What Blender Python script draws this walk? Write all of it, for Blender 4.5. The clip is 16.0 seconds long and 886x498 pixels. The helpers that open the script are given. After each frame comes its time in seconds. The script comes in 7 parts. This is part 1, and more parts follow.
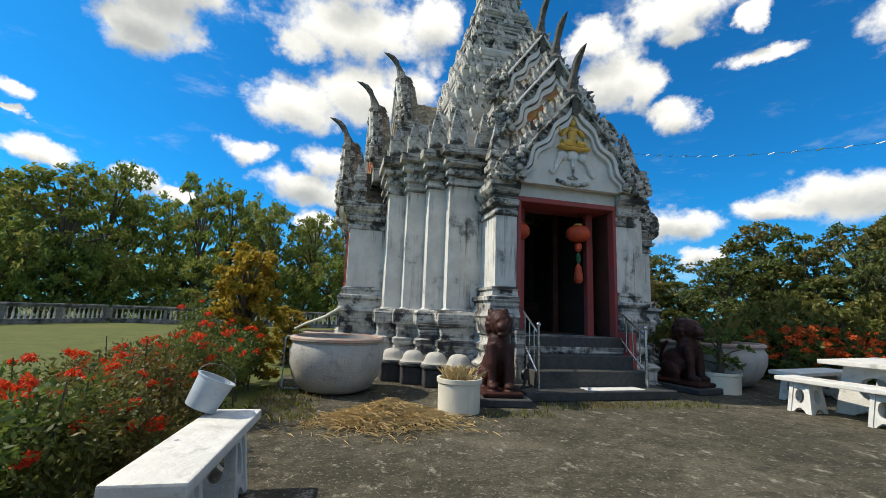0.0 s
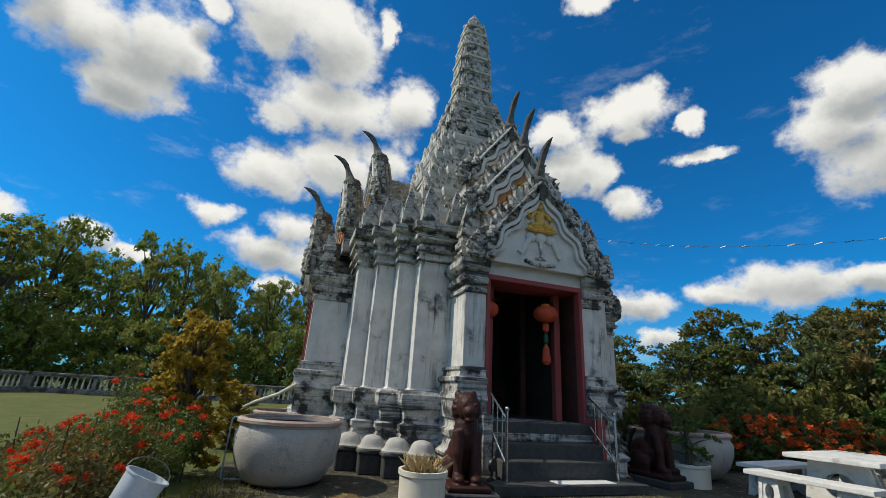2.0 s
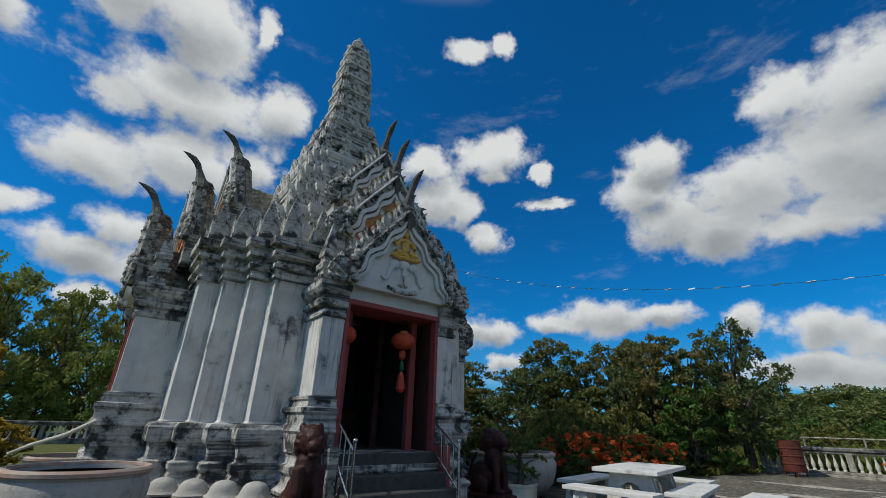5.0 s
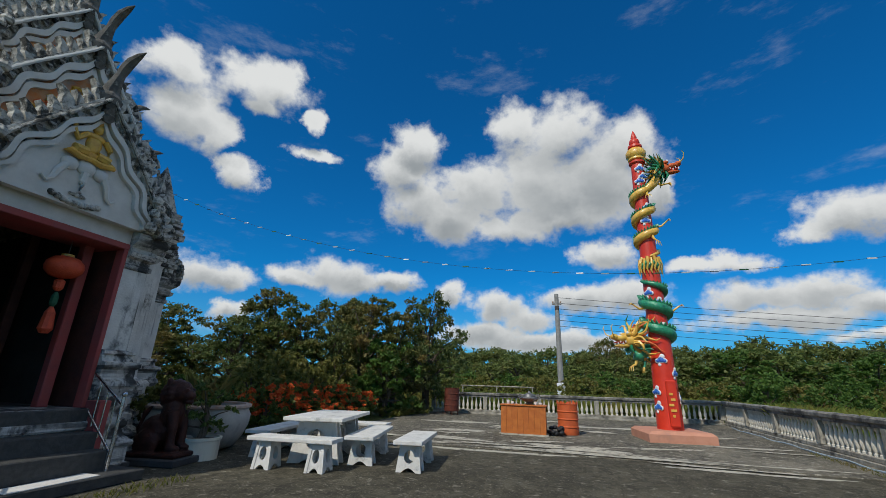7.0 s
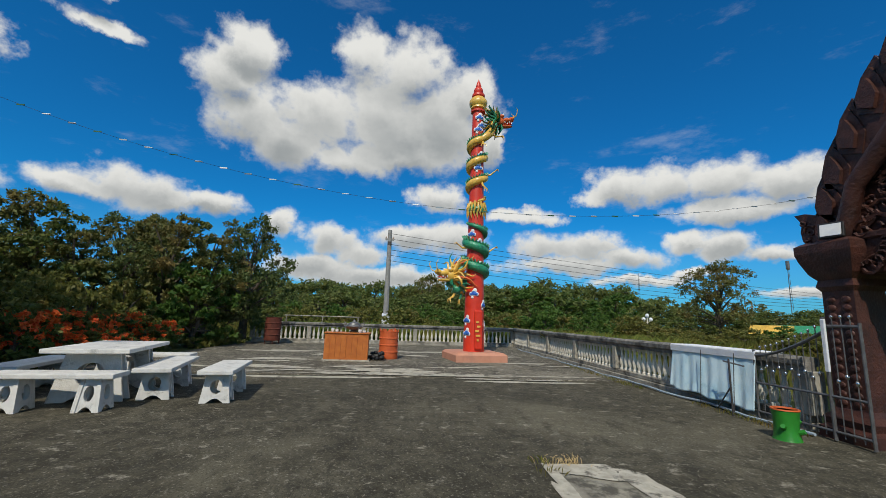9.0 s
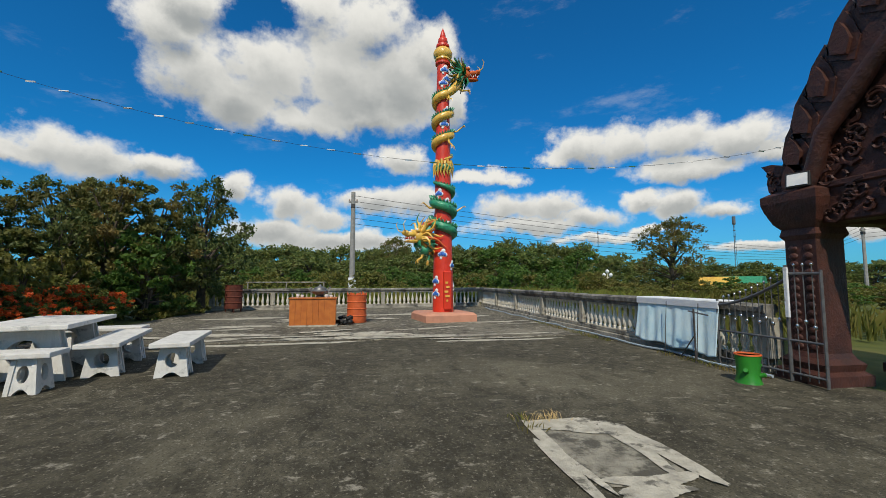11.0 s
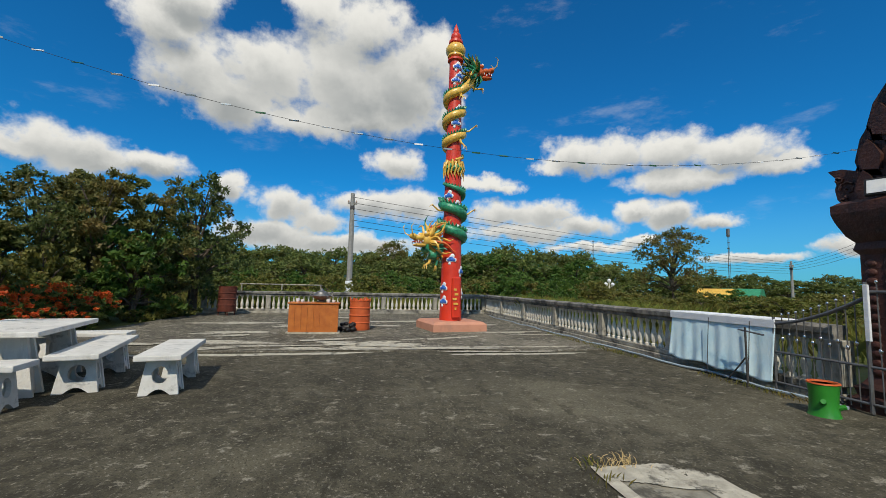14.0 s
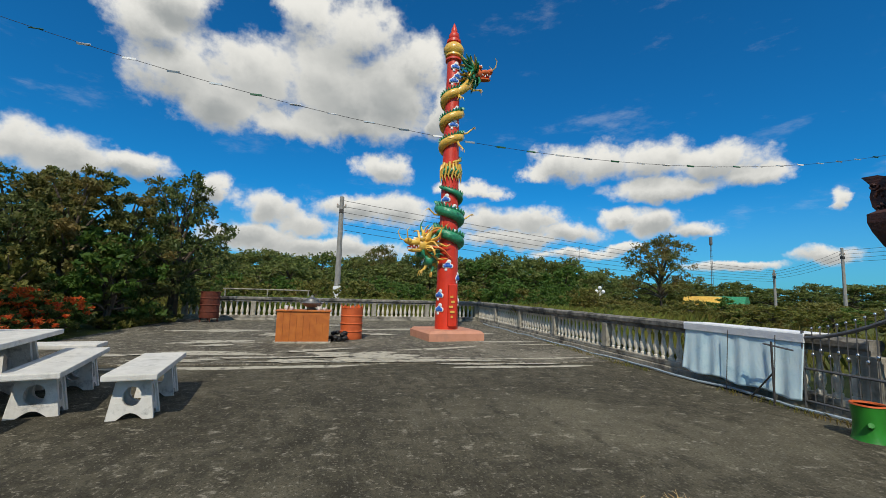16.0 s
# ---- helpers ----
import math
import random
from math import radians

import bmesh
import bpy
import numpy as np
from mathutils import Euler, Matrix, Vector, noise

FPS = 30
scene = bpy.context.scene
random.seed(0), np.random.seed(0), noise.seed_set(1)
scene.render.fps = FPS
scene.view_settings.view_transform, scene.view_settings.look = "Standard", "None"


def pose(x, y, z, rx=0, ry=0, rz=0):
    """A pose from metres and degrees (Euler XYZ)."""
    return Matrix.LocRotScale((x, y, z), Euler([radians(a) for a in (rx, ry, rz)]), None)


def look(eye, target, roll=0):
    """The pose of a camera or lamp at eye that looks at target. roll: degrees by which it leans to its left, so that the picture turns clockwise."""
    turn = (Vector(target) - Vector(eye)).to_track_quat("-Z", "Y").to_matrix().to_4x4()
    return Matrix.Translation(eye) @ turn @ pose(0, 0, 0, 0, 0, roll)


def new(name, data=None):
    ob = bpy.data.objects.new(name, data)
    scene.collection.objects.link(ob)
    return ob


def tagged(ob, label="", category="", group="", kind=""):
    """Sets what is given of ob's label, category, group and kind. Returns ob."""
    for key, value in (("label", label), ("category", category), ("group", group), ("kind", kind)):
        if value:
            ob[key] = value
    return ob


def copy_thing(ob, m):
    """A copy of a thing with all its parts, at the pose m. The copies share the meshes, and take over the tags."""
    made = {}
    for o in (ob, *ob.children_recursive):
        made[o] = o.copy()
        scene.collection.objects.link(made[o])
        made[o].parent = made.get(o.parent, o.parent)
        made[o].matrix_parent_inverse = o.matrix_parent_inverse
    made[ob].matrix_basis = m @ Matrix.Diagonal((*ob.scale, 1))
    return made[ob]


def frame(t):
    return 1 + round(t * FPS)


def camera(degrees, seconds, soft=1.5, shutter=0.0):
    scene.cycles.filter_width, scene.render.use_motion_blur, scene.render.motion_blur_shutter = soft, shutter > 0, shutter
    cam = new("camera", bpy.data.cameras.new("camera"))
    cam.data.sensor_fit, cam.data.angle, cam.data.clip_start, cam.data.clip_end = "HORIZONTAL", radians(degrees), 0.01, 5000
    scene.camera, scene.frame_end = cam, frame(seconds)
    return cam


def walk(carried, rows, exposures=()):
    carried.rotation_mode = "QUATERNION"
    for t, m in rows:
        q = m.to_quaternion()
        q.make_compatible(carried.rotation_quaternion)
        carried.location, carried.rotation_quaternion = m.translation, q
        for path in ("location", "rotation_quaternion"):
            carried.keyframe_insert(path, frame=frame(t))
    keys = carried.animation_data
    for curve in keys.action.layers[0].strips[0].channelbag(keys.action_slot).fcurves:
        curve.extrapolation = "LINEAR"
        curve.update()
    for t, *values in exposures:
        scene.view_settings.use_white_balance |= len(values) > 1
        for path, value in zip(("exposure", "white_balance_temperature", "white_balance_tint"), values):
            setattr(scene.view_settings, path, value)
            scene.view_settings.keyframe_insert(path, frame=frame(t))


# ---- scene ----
cam = camera(93.9, 16.0, soft=0.7)
PATH = [
    (0, (-0.882, 1.356, 1.15), (-0.473, 3.289, 1.459), 2.2),
    (0.5, (-0.923, 1.43, 1.191), (-0.586, 3.36, 1.594), 4.6),
    (1, (-0.949, 1.446, 1.171), (-0.609, 3.349, 1.683), 5.0),
    (1.5, (-0.934, 1.439, 1.19), (-0.53, 3.31, 1.769), 5.0),
    (2, (-0.943, 1.415, 1.224), (-0.412, 3.23, 1.875), 3.7),
    (2.5, (-0.938, 1.442, 1.244), (-0.347, 3.198, 1.998), 3.4),
    (3, (-0.937, 1.448, 1.236), (-0.315, 3.174, 2.033), 3.7),
    (3.2, (-0.93, 1.453, 1.248), (-0.291, 3.162, 2.067), 3.7),
    (5.3, (-0.884, 1.413, 1.284), (0.292, 2.843, 2.04), 2.0),
    (5.5, (-0.862, 1.401, 1.28), (0.39, 2.776, 2.016), 2.4),
    (6, (-0.746, 1.435, 1.311), (0.766, 2.536, 2.018), 2.3),
    (6.5, (-0.621, 1.383, 1.346), (1.054, 2.263, 1.993), 2.4),
    (7, (-0.541, 1.359, 1.33), (1.262, 1.971, 1.943), 1.8),
    (7.5, (-0.427, 1.371, 1.351), (1.452, 1.769, 1.91), 2.8),
    (8, (-0.356, 1.43, 1.288), (1.583, 1.56, 1.761), 0.7),
    (8.5, (-0.358, 1.351, 1.28), (1.602, 1.276, 1.669), 0.1),
    (9, (-0.332, 1.375, 1.273), (1.634, 1.221, 1.606), 1.9),
    (9.5, (-0.288, 1.419, 1.241), (1.669, 1.097, 1.494), 1.0),
    (9.7, (-0.262, 1.417, 1.215), (1.692, 1.059, 1.449), 1.8),
    (11.8, (0.129, 1.43, 1.267), (2.105, 1.139, 1.378), -0.4),
    (12, (0.173, 1.468, 1.261), (2.146, 1.172, 1.392), 1.3),
    (12.5, (0.326, 1.525, 1.266), (2.295, 1.207, 1.416), 2.2),
    (13, (0.492, 1.531, 1.289), (2.464, 1.253, 1.469), 2.1),
    (13.5, (0.595, 1.602, 1.291), (2.566, 1.327, 1.494), 2.7),
    (14, (0.708, 1.76, 1.294), (2.668, 1.405, 1.474), 1.3),
    (14.5, (0.825, 1.845, 1.283), (2.788, 1.475, 1.376), 2.9),
    (15, (0.969, 1.828, 1.302), (2.932, 1.489, 1.481), 2.5),
    (15.5, (1.099, 1.846, 1.319), (3.064, 1.52, 1.506), 2.4),
    (16, (1.223, 1.948, 1.34), (3.168, 1.531, 1.547), 1.7),
]
walk(cam, [(t, look(eye, target, roll)) for t, eye, target, roll in PATH],
     exposures=[(0, 0.22, 7250, 8), (1.5, 0.0, 7150, 8), (2.5, -0.34, 7000, 8), (3, -0.40, 6950, 8), (5.5, -0.52, 6600, 8), (7, -0.46, 6650, 8), (9.5, -0.36, 7000, 8), (12, -0.28, 7150, 8), (16, -0.30, 7100, 8)])

# ---- light ----
SUN_AZ, SUN_EL = -74.0, 47.0   # degrees; azimuth clockwise from +y
sun_data = bpy.data.lights.new("sun", "SUN")
sun_data.energy, sun_data.angle, sun_data.color = 4.2, radians(0.5), (1.0, 0.95, 0.87)
sun = new("sun", sun_data)
sun_dir = Vector((math.sin(radians(SUN_AZ)) * math.cos(radians(SUN_EL)), math.cos(radians(SUN_AZ)) * math.cos(radians(SUN_EL)), math.sin(radians(SUN_EL))))
sun.matrix_world = look(sun_dir * 50, (0, 0, 0))
scene.view_settings.exposure = 0.0


class Net:
    """Short-hand for building node trees."""

    def __init__(self, tree):
        self.t = tree
        tree.nodes.clear()

    def n(self, kind, **kw):
        node = self.t.nodes.new(kind)
        for k, v in kw.items():
            if k == "op":
                node.operation = v
            elif k == "blend":
                node.blend_type = v
            elif k == "clamp":
                node.use_clamp = v
        return node

    def put(self, sock, v):
        if isinstance(v, bpy.types.NodeSocket):
            self.t.links.new(v, sock)
        elif v is not None:
            sock.default_value = v

    def math(self, op, a, b=None, c=None, clamp=False):
        m = self.n("ShaderNodeMath", op=op, clamp=clamp)
        self.put(m.inputs[0], a)
        self.put(m.inputs[1], b)
        self.put(m.inputs[2], c)
        return m.outputs[0]

    def mix(self, f, a, b, blend="MIX"):
        m = self.t.nodes.new("ShaderNodeMix")
        m.data_type, m.blend_type = "RGBA", blend
        self.put(m.inputs[0], f)
        self.put(m.inputs[6], a if isinstance(a, bpy.types.NodeSocket) else (*a, 1))
        self.put(m.inputs[7], b if isinstance(b, bpy.types.NodeSocket) else (*b, 1))
        return m.outputs[2]

    def noise(self, vec, scale, detail=4, rough=0.55):
        m = self.n("ShaderNodeTexNoise")
        self.put(m.inputs["Vector"], vec)
        m.inputs["Scale"].default_value = scale
        m.inputs["Detail"].default_value = detail
        m.inputs["Roughness"].default_value = rough
        return m.outputs["Fac"]

    def step(self, v, lo, hi):
        m = self.n("ShaderNodeMapRange")
        m.interpolation_type = "SMOOTHSTEP"
        self.put(m.inputs[0], v)
        m.inputs[1].default_value, m.inputs[2].default_value = lo, hi
        return m.outputs[0]

    def scaled(self, vec, s):
        m = self.n("ShaderNodeMapping")
        self.put(m.inputs["Vector"], vec)
        m.inputs["Scale"].default_value = s
        return m.outputs[0]


world = bpy.data.worlds.new("sky")
scene.world = world
world.use_nodes = True
w = Net(world.node_tree)
sky = w.n("ShaderNodeTexSky")
sky.sky_type, sky.sun_disc = "NISHITA", False
sky.sun_elevation, sky.sun_rotation = radians(SUN_EL), radians(SUN_AZ)
sky.air_density, sky.dust_density, sky.ozone_density = 1.0, 0.4, 4.0
geo_dir = w.n("ShaderNodeTexCoord").outputs["Generated"]
sep = w.n("ShaderNodeSeparateXYZ")
w.put(sep.inputs[0], geo_dir)
dx, dy, dz = sep.outputs
az = w.math("ARCTAN2", dx, dy)
el = w.math("ARCSINE", dz)
PUFFS = []


def cumulus(*puffs):
    """One cloud of several puffs: centre azimuth, elevation, half width, half height, in degrees."""
    PUFFS.extend(puffs)


cumulus((-32.3, 33.8, 5.1, 3.3), (-25.7, 35.4, 5.0, 3.9), (-28.0, 28.9, 3.9, 2.2), (-35.3, 34.8, 3.1, 2.2), (-37.4, 36.1, 4.2, 2.5), (-22.8, 35.6, 4.4, 3.6), (-27.0, 31.2, 4.8, 2.8))
cumulus((-12.0, 45.0, 6.9, 3.9), (-4.3, 44.2, 6.9, 3.8), (-13.8, 41.1, 4.3, 2.4), (-2.3, 40.6, 4.7, 2.6), (4.6, 45.5, 1.4, 2.3), (-20.9, 41.2, 1.9, 1.4))
cumulus((-1.8, 35.7, 11.4, 3.1), (9.6, 37.9, 3.7, 2.7), (-9.2, 32.8, 3.7, 1.8))
cumulus((-9.3, 25.6, 6.1, 2.8), (0.1, 28.0, 7.0, 3.3), (6.5, 29.9, 4.2, 2.8))
cumulus((-15.4, 19.2, 2.9, 1.3))
cumulus((-7.4, 16.0, 5.6, 2.2), (-4.7, 19.1, 4.0, 2.2), (-2.9, 14.6, 3.4, 1.5), (-4.9, 11.5, 2.4, 1.2))
cumulus((-25.1, 13.9, 2.2, 1.2), (-21.8, 12.5, 2.2, 0.8))
cumulus((32.4, 34.4, 3.8, 2.4), (34.8, 29.8, 4.9, 3.2), (38.9, 28.7, 2.7, 2.5))
cumulus((42.9, 35.2, 5.4, 2.8), (45.9, 36.5, 2.5, 1.9), (43.4, 32.8, 3.3, 1.3))
cumulus((51.1, 32.7, 1.4, 1.1), (51.8, 28.7, 3.4, 0.7), (42.1, 24.6, 2.4, 1.8))
cumulus((40.0, 48.4, 3.9, 1.2), (46.1, 49.0, 1.6, 1.1))
cumulus((67.2, 32.2, 3.4, 2.2), (65.1, 28.4, 3.8, 2.8), (67.4, 24.6, 4.9, 3.4), (72.5, 22.0, 5.5, 3.3), (77.1, 25.9, 7.6, 4.0), (85.5, 26.2, 8.5, 5.6), (88.3, 32.3, 7.3, 4.1))
cumulus((94.0, 27.5, 6.6, 5.5), (97.8, 30.3, 3.3, 3.0), (82.4, 34.1, 4.0, 2.6), (80.8, 20.9, 5.7, 2.2), (88.8, 22.3, 7.7, 2.4), (101.0, 23.9, 1.8, 3.0))
cumulus((40.0, 11.8, 3.4, 2.1), (43.3, 11.3, 3.0, 1.5), (56.9, 13.2, 4.9, 2.1), (52.6, 12.4, 4.7, 1.2), (63.9, 13.3, 3.8, 1.2))
cumulus((93.4, 16.4, 3.4, 1.9), (103.1, 14.3, 2.4, 0.8), (108.2, 13.6, 3.2, 0.8))
cumulus((118.0, 17.2, 4.1, 2.0), (123.5, 17.1, 4.5, 2.2), (129.1, 16.9, 4.6, 2.1), (135.7, 15.9, 4.5, 2.0), (139.5, 14.1, 2.6, 1.3), (114.4, 16.3, 2.8, 1.1), (130.8, 13.4, 6.1, 1.3))
cumulus((55.3, 13.1, 3.3, 2.4), (59.6, 12.7, 3.7, 1.3), (64.3, 13.3, 2.3, 1.3), (51.2, 12.6, 1.8, 0.9))
cumulus((72.3, 11.6, 2.1, 1.6), (79.2, 9.8, 4.0, 2.0), (82.9, 8.4, 3.7, 1.7), (76.6, 6.3, 5.8, 1.9), (89.6, 10.9, 4.5, 1.7), (96.3, 10.8, 4.6, 2.0))
cumulus((106.9, 14.1, 3.6, 1.0), (108.5, 10.1, 4.3, 2.0), (114.5, 10.1, 3.5, 1.9), (118.8, 8.4, 4.0, 1.3), (110.8, 7.5, 8.6, 1.1), (86.8, 5.4, 9.7, 1.4))
cumulus((129.0, 9.5, 2.8, 1.6), (125.4, 10.0, 2.4, 1.1), (132.9, 8.4, 3.0, 1.0), (125.9, 6.2, 2.2, 0.6), (120.1, 5.6, 5.4, 0.6))
cumulus((146.6, 10.5, 1.2, 1.1), (145.1, 5.0, 2.7, 0.9), (137.3, 3.9, 4.4, 0.6))
cumulus((-33.8, 14.2, 2.7, 1.1), (-24.7, 13.6, 1.9, 1.4), (-36.1, 19.8, 1.9, 0.8), (-36.1, 17.6, 0.7, 0.5))
cumulus((50.4, 12.6, 2.7, 1.2), (42.3, 11.8, 3.9, 1.4), (44.2, 7.8, 2.0, 1.1))


def cloud_field(at):
    """Nearness to the puffs, 1 at a puff's heart and falling below 0 outside."""
    near = None
    for ca, ce, ha, he in PUFFS:
        kx, ky = 1 / radians(ha * 1.2), 1 / radians(he * 1.2)
        va_ = w.n("ShaderNodeVectorMath", op="MULTIPLY_ADD")
        w.put(va_.inputs[0], at)
        va_.inputs[1].default_value, va_.inputs[2].default_value = (kx, ky, 0), (-radians(ca) * kx, -radians(ce) * ky, 0)
        vl_ = w.n("ShaderNodeVectorMath", op="LENGTH")
        w.put(vl_.inputs[0], va_.outputs[0])
        near = vl_.outputs["Value"] if near is None else w.math("SMOOTH_MIN", near, vl_.outputs["Value"], 0.22)
    return w.math("SUBTRACT", 1.0, near)


def swirl(offset, scale, amount):
    """A shift in radians that frays the puffs' outlines."""
    v = w.n("ShaderNodeVectorMath", op="ADD")
    w.put(v.inputs[0], geo_dir)
    v.inputs[1].default_value = offset
    return w.math("MULTIPLY", w.math("SUBTRACT", w.noise(v.outputs[0], scale, 7, 0.62), 0.5), radians(amount))


fray_az = w.math("ADD", az, swirl((3.1, 0.4, 1.7), 15.0, 6.0))
fray_el = w.math("ADD", el, swirl((0.2, 5.3, 2.9), 15.0, 3.0))


def sky_spot(up):
    c = w.n("ShaderNodeCombineXYZ")
    w.put(c.inputs[0], fray_az)
    w.put(c.inputs[1], w.math("MULTIPLY_ADD", el, up, fray_el))
    return c.outputs[0]


wob1 = w.noise(geo_dir, 9.0, 5, 0.55)
wob2 = w.noise(w.scaled(geo_dir, (1, 1, 1.4)), 24.0, 6, 0.6)
wob = w.math("ADD", w.math("MULTIPLY", w.math("SUBTRACT", wob1, 0.5), 1.5), w.math("MULTIPLY", w.math("SUBTRACT", wob2, 0.5), 0.9))
dens = w.math("ADD", cloud_field(sky_spot(0.0)), wob)
above = w.math("ADD", cloud_field(sky_spot(0.10)), w.math("MULTIPLY", wob, 0.45))
# the same broken cumulus, added over the unseen rest of the sky as white fill
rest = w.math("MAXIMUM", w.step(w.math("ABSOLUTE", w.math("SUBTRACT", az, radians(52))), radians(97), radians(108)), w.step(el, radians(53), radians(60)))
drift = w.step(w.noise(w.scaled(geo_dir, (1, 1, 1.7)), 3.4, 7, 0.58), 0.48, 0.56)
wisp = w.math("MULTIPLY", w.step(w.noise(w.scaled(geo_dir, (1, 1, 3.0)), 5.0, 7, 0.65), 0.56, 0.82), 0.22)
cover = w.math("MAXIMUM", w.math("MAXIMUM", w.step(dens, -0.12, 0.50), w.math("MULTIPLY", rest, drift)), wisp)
shade = w.step(w.noise(w.scaled(geo_dir, (1, 1, 1.6)), 6.0, 4, 0.5), 0.3, 0.7)
grey = w.math("MULTIPLY", w.step(above, -0.25, 0.95), w.math("ADD", 0.62, w.math("MULTIPLY", shade, 0.38)))
lit = w.mix(grey, (11.6, 11.9, 12.2), (4.7, 5.2, 5.7))
haze = w.step(el, radians(14), radians(0))
blue = w.mix(1.0, sky.outputs[0], (0.05, 1.04, 1.78), "MULTIPLY")
blue = w.mix(w.math("MULTIPLY", haze, 0.35), blue, (3.4, 6.4, 9.6))
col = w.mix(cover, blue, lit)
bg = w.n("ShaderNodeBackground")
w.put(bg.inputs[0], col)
bg.inputs[1].default_value = 0.085
wo = w.n("ShaderNodeOutputWorld")
w.put(wo.inputs[0], bg.outputs[0])


# ---- materials ----
def mat(name, c1, c2, scale=6.0, rough=0.8, bump=0.3, bump_scale=None, c3=None, stain=1.2, stain_lo=0.5, stain_hi=0.7,
        streak=None, streak_amt=0.6, bands=0.0, metal=0.0, spec=0.4, island=0.0, objrand=0.0, rough_var=0.15):
    m = bpy.data.materials.new(name)
    m.use_nodes = True
    k = Net(m.node_tree)
    co = k.n("ShaderNodeTexCoord").outputs["Object"]
    n1 = k.noise(co, scale, 6, 0.6)
    c = k.mix(k.step(n1, 0.3, 0.7), c1, c2)
    if island:
        rnd = k.n("ShaderNodeNewGeometry").outputs["Random Per Island"]
        c = k.mix(k.math("MULTIPLY", rnd, island), c, c2)
    if objrand:
        rnd = k.n("ShaderNodeObjectInfo").outputs["Random"]
        c = k.mix(k.math("MULTIPLY", rnd, objrand), c, c2)
    if c3 is not None:
        ns = k.noise(co, stain, 8, 0.68)
        c = k.mix(k.step(ns, stain_lo, stain_hi), c, c3)
    if streak is not None:
        sv = k.noise(k.scaled(co, (9.0, 9.0, 0.55)), 1.0, 5, 0.65)
        s2 = k.noise(co, 1.6, 3, 0.5)
        f = k.math("MULTIPLY", k.step(sv, 0.50, 0.70), k.step(s2, 0.36, 0.62))
        c = k.mix(k.math("MULTIPLY", f, streak_amt), c, streak)
    if bands:
        # soot caught along the courses of the mouldings
        bv = k.noise(k.scaled(co, (0.7, 0.7, 11.0)), 1.0, 4, 0.6)
        bs = k.noise(co, 1.1, 5, 0.6)
        c = k.mix(k.math("MULTIPLY", k.math("MULTIPLY", k.step(bv, 0.47, 0.60), k.step(bs, 0.36, 0.56)), bands), c, (0.035, 0.035, 0.034))
    b = k.n("ShaderNodeBsdfPrincipled")
    k.put(b.inputs["Base Color"], c)
    fine = k.noise(co, (bump_scale or scale * 6), 4, 0.6)
    k.put(b.inputs["Roughness"], k.math("ADD", rough - rough_var / 2, k.math("MULTIPLY", fine, rough_var)))
    b.inputs["Metallic"].default_value = metal
    b.inputs["Specular IOR Level"].default_value = spec
    if bump:
        bp = k.n("ShaderNodeBump")
        bp.inputs["Strength"].default_value, bp.inputs["Distance"].default_value = bump, 0.02
        k.put(bp.inputs["Height"], k.math("ADD", fine, k.math("MULTIPLY", n1, 1.5)))
        k.put(b.inputs["Normal"], bp.outputs[0])
    o = k.n("ShaderNodeOutputMaterial")
    k.put(o.inputs[0], b.outputs[0])
    return m


def leaf_mat(name, c1, c2, c3):
    m = bpy.data.materials.new(name)
    m.use_nodes = True
    k = Net(m.node_tree)
    rnd = k.n("ShaderNodeNewGeometry").outputs["Random Per Island"]
    orn = k.n("ShaderNodeObjectInfo").outputs["Random"]
    co = k.n("ShaderNodeTexCoord").outputs["Object"]
    c = k.mix(k.step(rnd, 0.1, 0.9), c1, c2)
    c = k.mix(k.math("MULTIPLY", k.step(k.noise(co, 0.55, 3), 0.46, 0.66), 0.75), c, c3)
    c = k.mix(k.math("MULTIPLY", orn, 0.3), c, c3)
    d = k.n("ShaderNodeBsdfPrincipled")
    k.put(d.inputs["Base Color"], c)
    d.inputs["Roughness"].default_value = 0.55
    d.inputs["Specular IOR Level"].default_value = 0.3
    tr = k.n("ShaderNodeBsdfTranslucent")
    k.put(tr.inputs[0], c)
    mx = k.n("ShaderNodeMixShader")
    mx.inputs[0].default_value = 0.42
    k.put(mx.inputs[1], d.outputs[0])
    k.put(mx.inputs[2], tr.outputs[0])
    o = k.n("ShaderNodeOutputMaterial")
    k.put(o.inputs[0], mx.outputs[0])
    return m


M_PLASTER = mat("aged_white_plaster", (0.68, 0.66, 0.61), (0.54, 0.525, 0.48), 3.0, 0.9, 0.35, 30, (0.15, 0.15, 0.14), 1.5, 0.56, 0.68, (0.05, 0.05, 0.05), 0.95)
M_STONE = mat("blackened_plaster", (0.60, 0.585, 0.535), (0.38, 0.37, 0.335), 6.0, 0.92, 0.6, 24, (0.05, 0.05, 0.047), 2.6, 0.48, 0.60, (0.03, 0.03, 0.03), 0.9, bands=0.9)
M_DKSTONE = mat("sooty_horn_stone", (0.16, 0.155, 0.14), (0.06, 0.058, 0.052), 8.0, 0.9, 0.7, 26, (0.30, 0.28, 0.24), 4.0, 0.56, 0.7)
M_CARVE = mat("weathered_relief", (0.60, 0.58, 0.52), (0.36, 0.345, 0.30), 11.0, 0.92, 1.0, 26, (0.06, 0.058, 0.05), 5.0, 0.46, 0.60, (0.05, 0.05, 0.048), 0.8, bands=0.5)
M_TYMP = mat("tympanum_white", (0.66, 0.645, 0.60), (0.56, 0.55, 0.51), 4.0, 0.9, 0.2, 30, (0.40, 0.41, 0.40), 1.6, 0.58, 0.8)
M_TYMP2 = mat("faded_orange_panel", (0.55, 0.19, 0.05), (0.48, 0.30, 0.18), 5.0, 0.9, 0.4, 30, (0.30, 0.29, 0.27), 3.0, 0.45, 0.65)
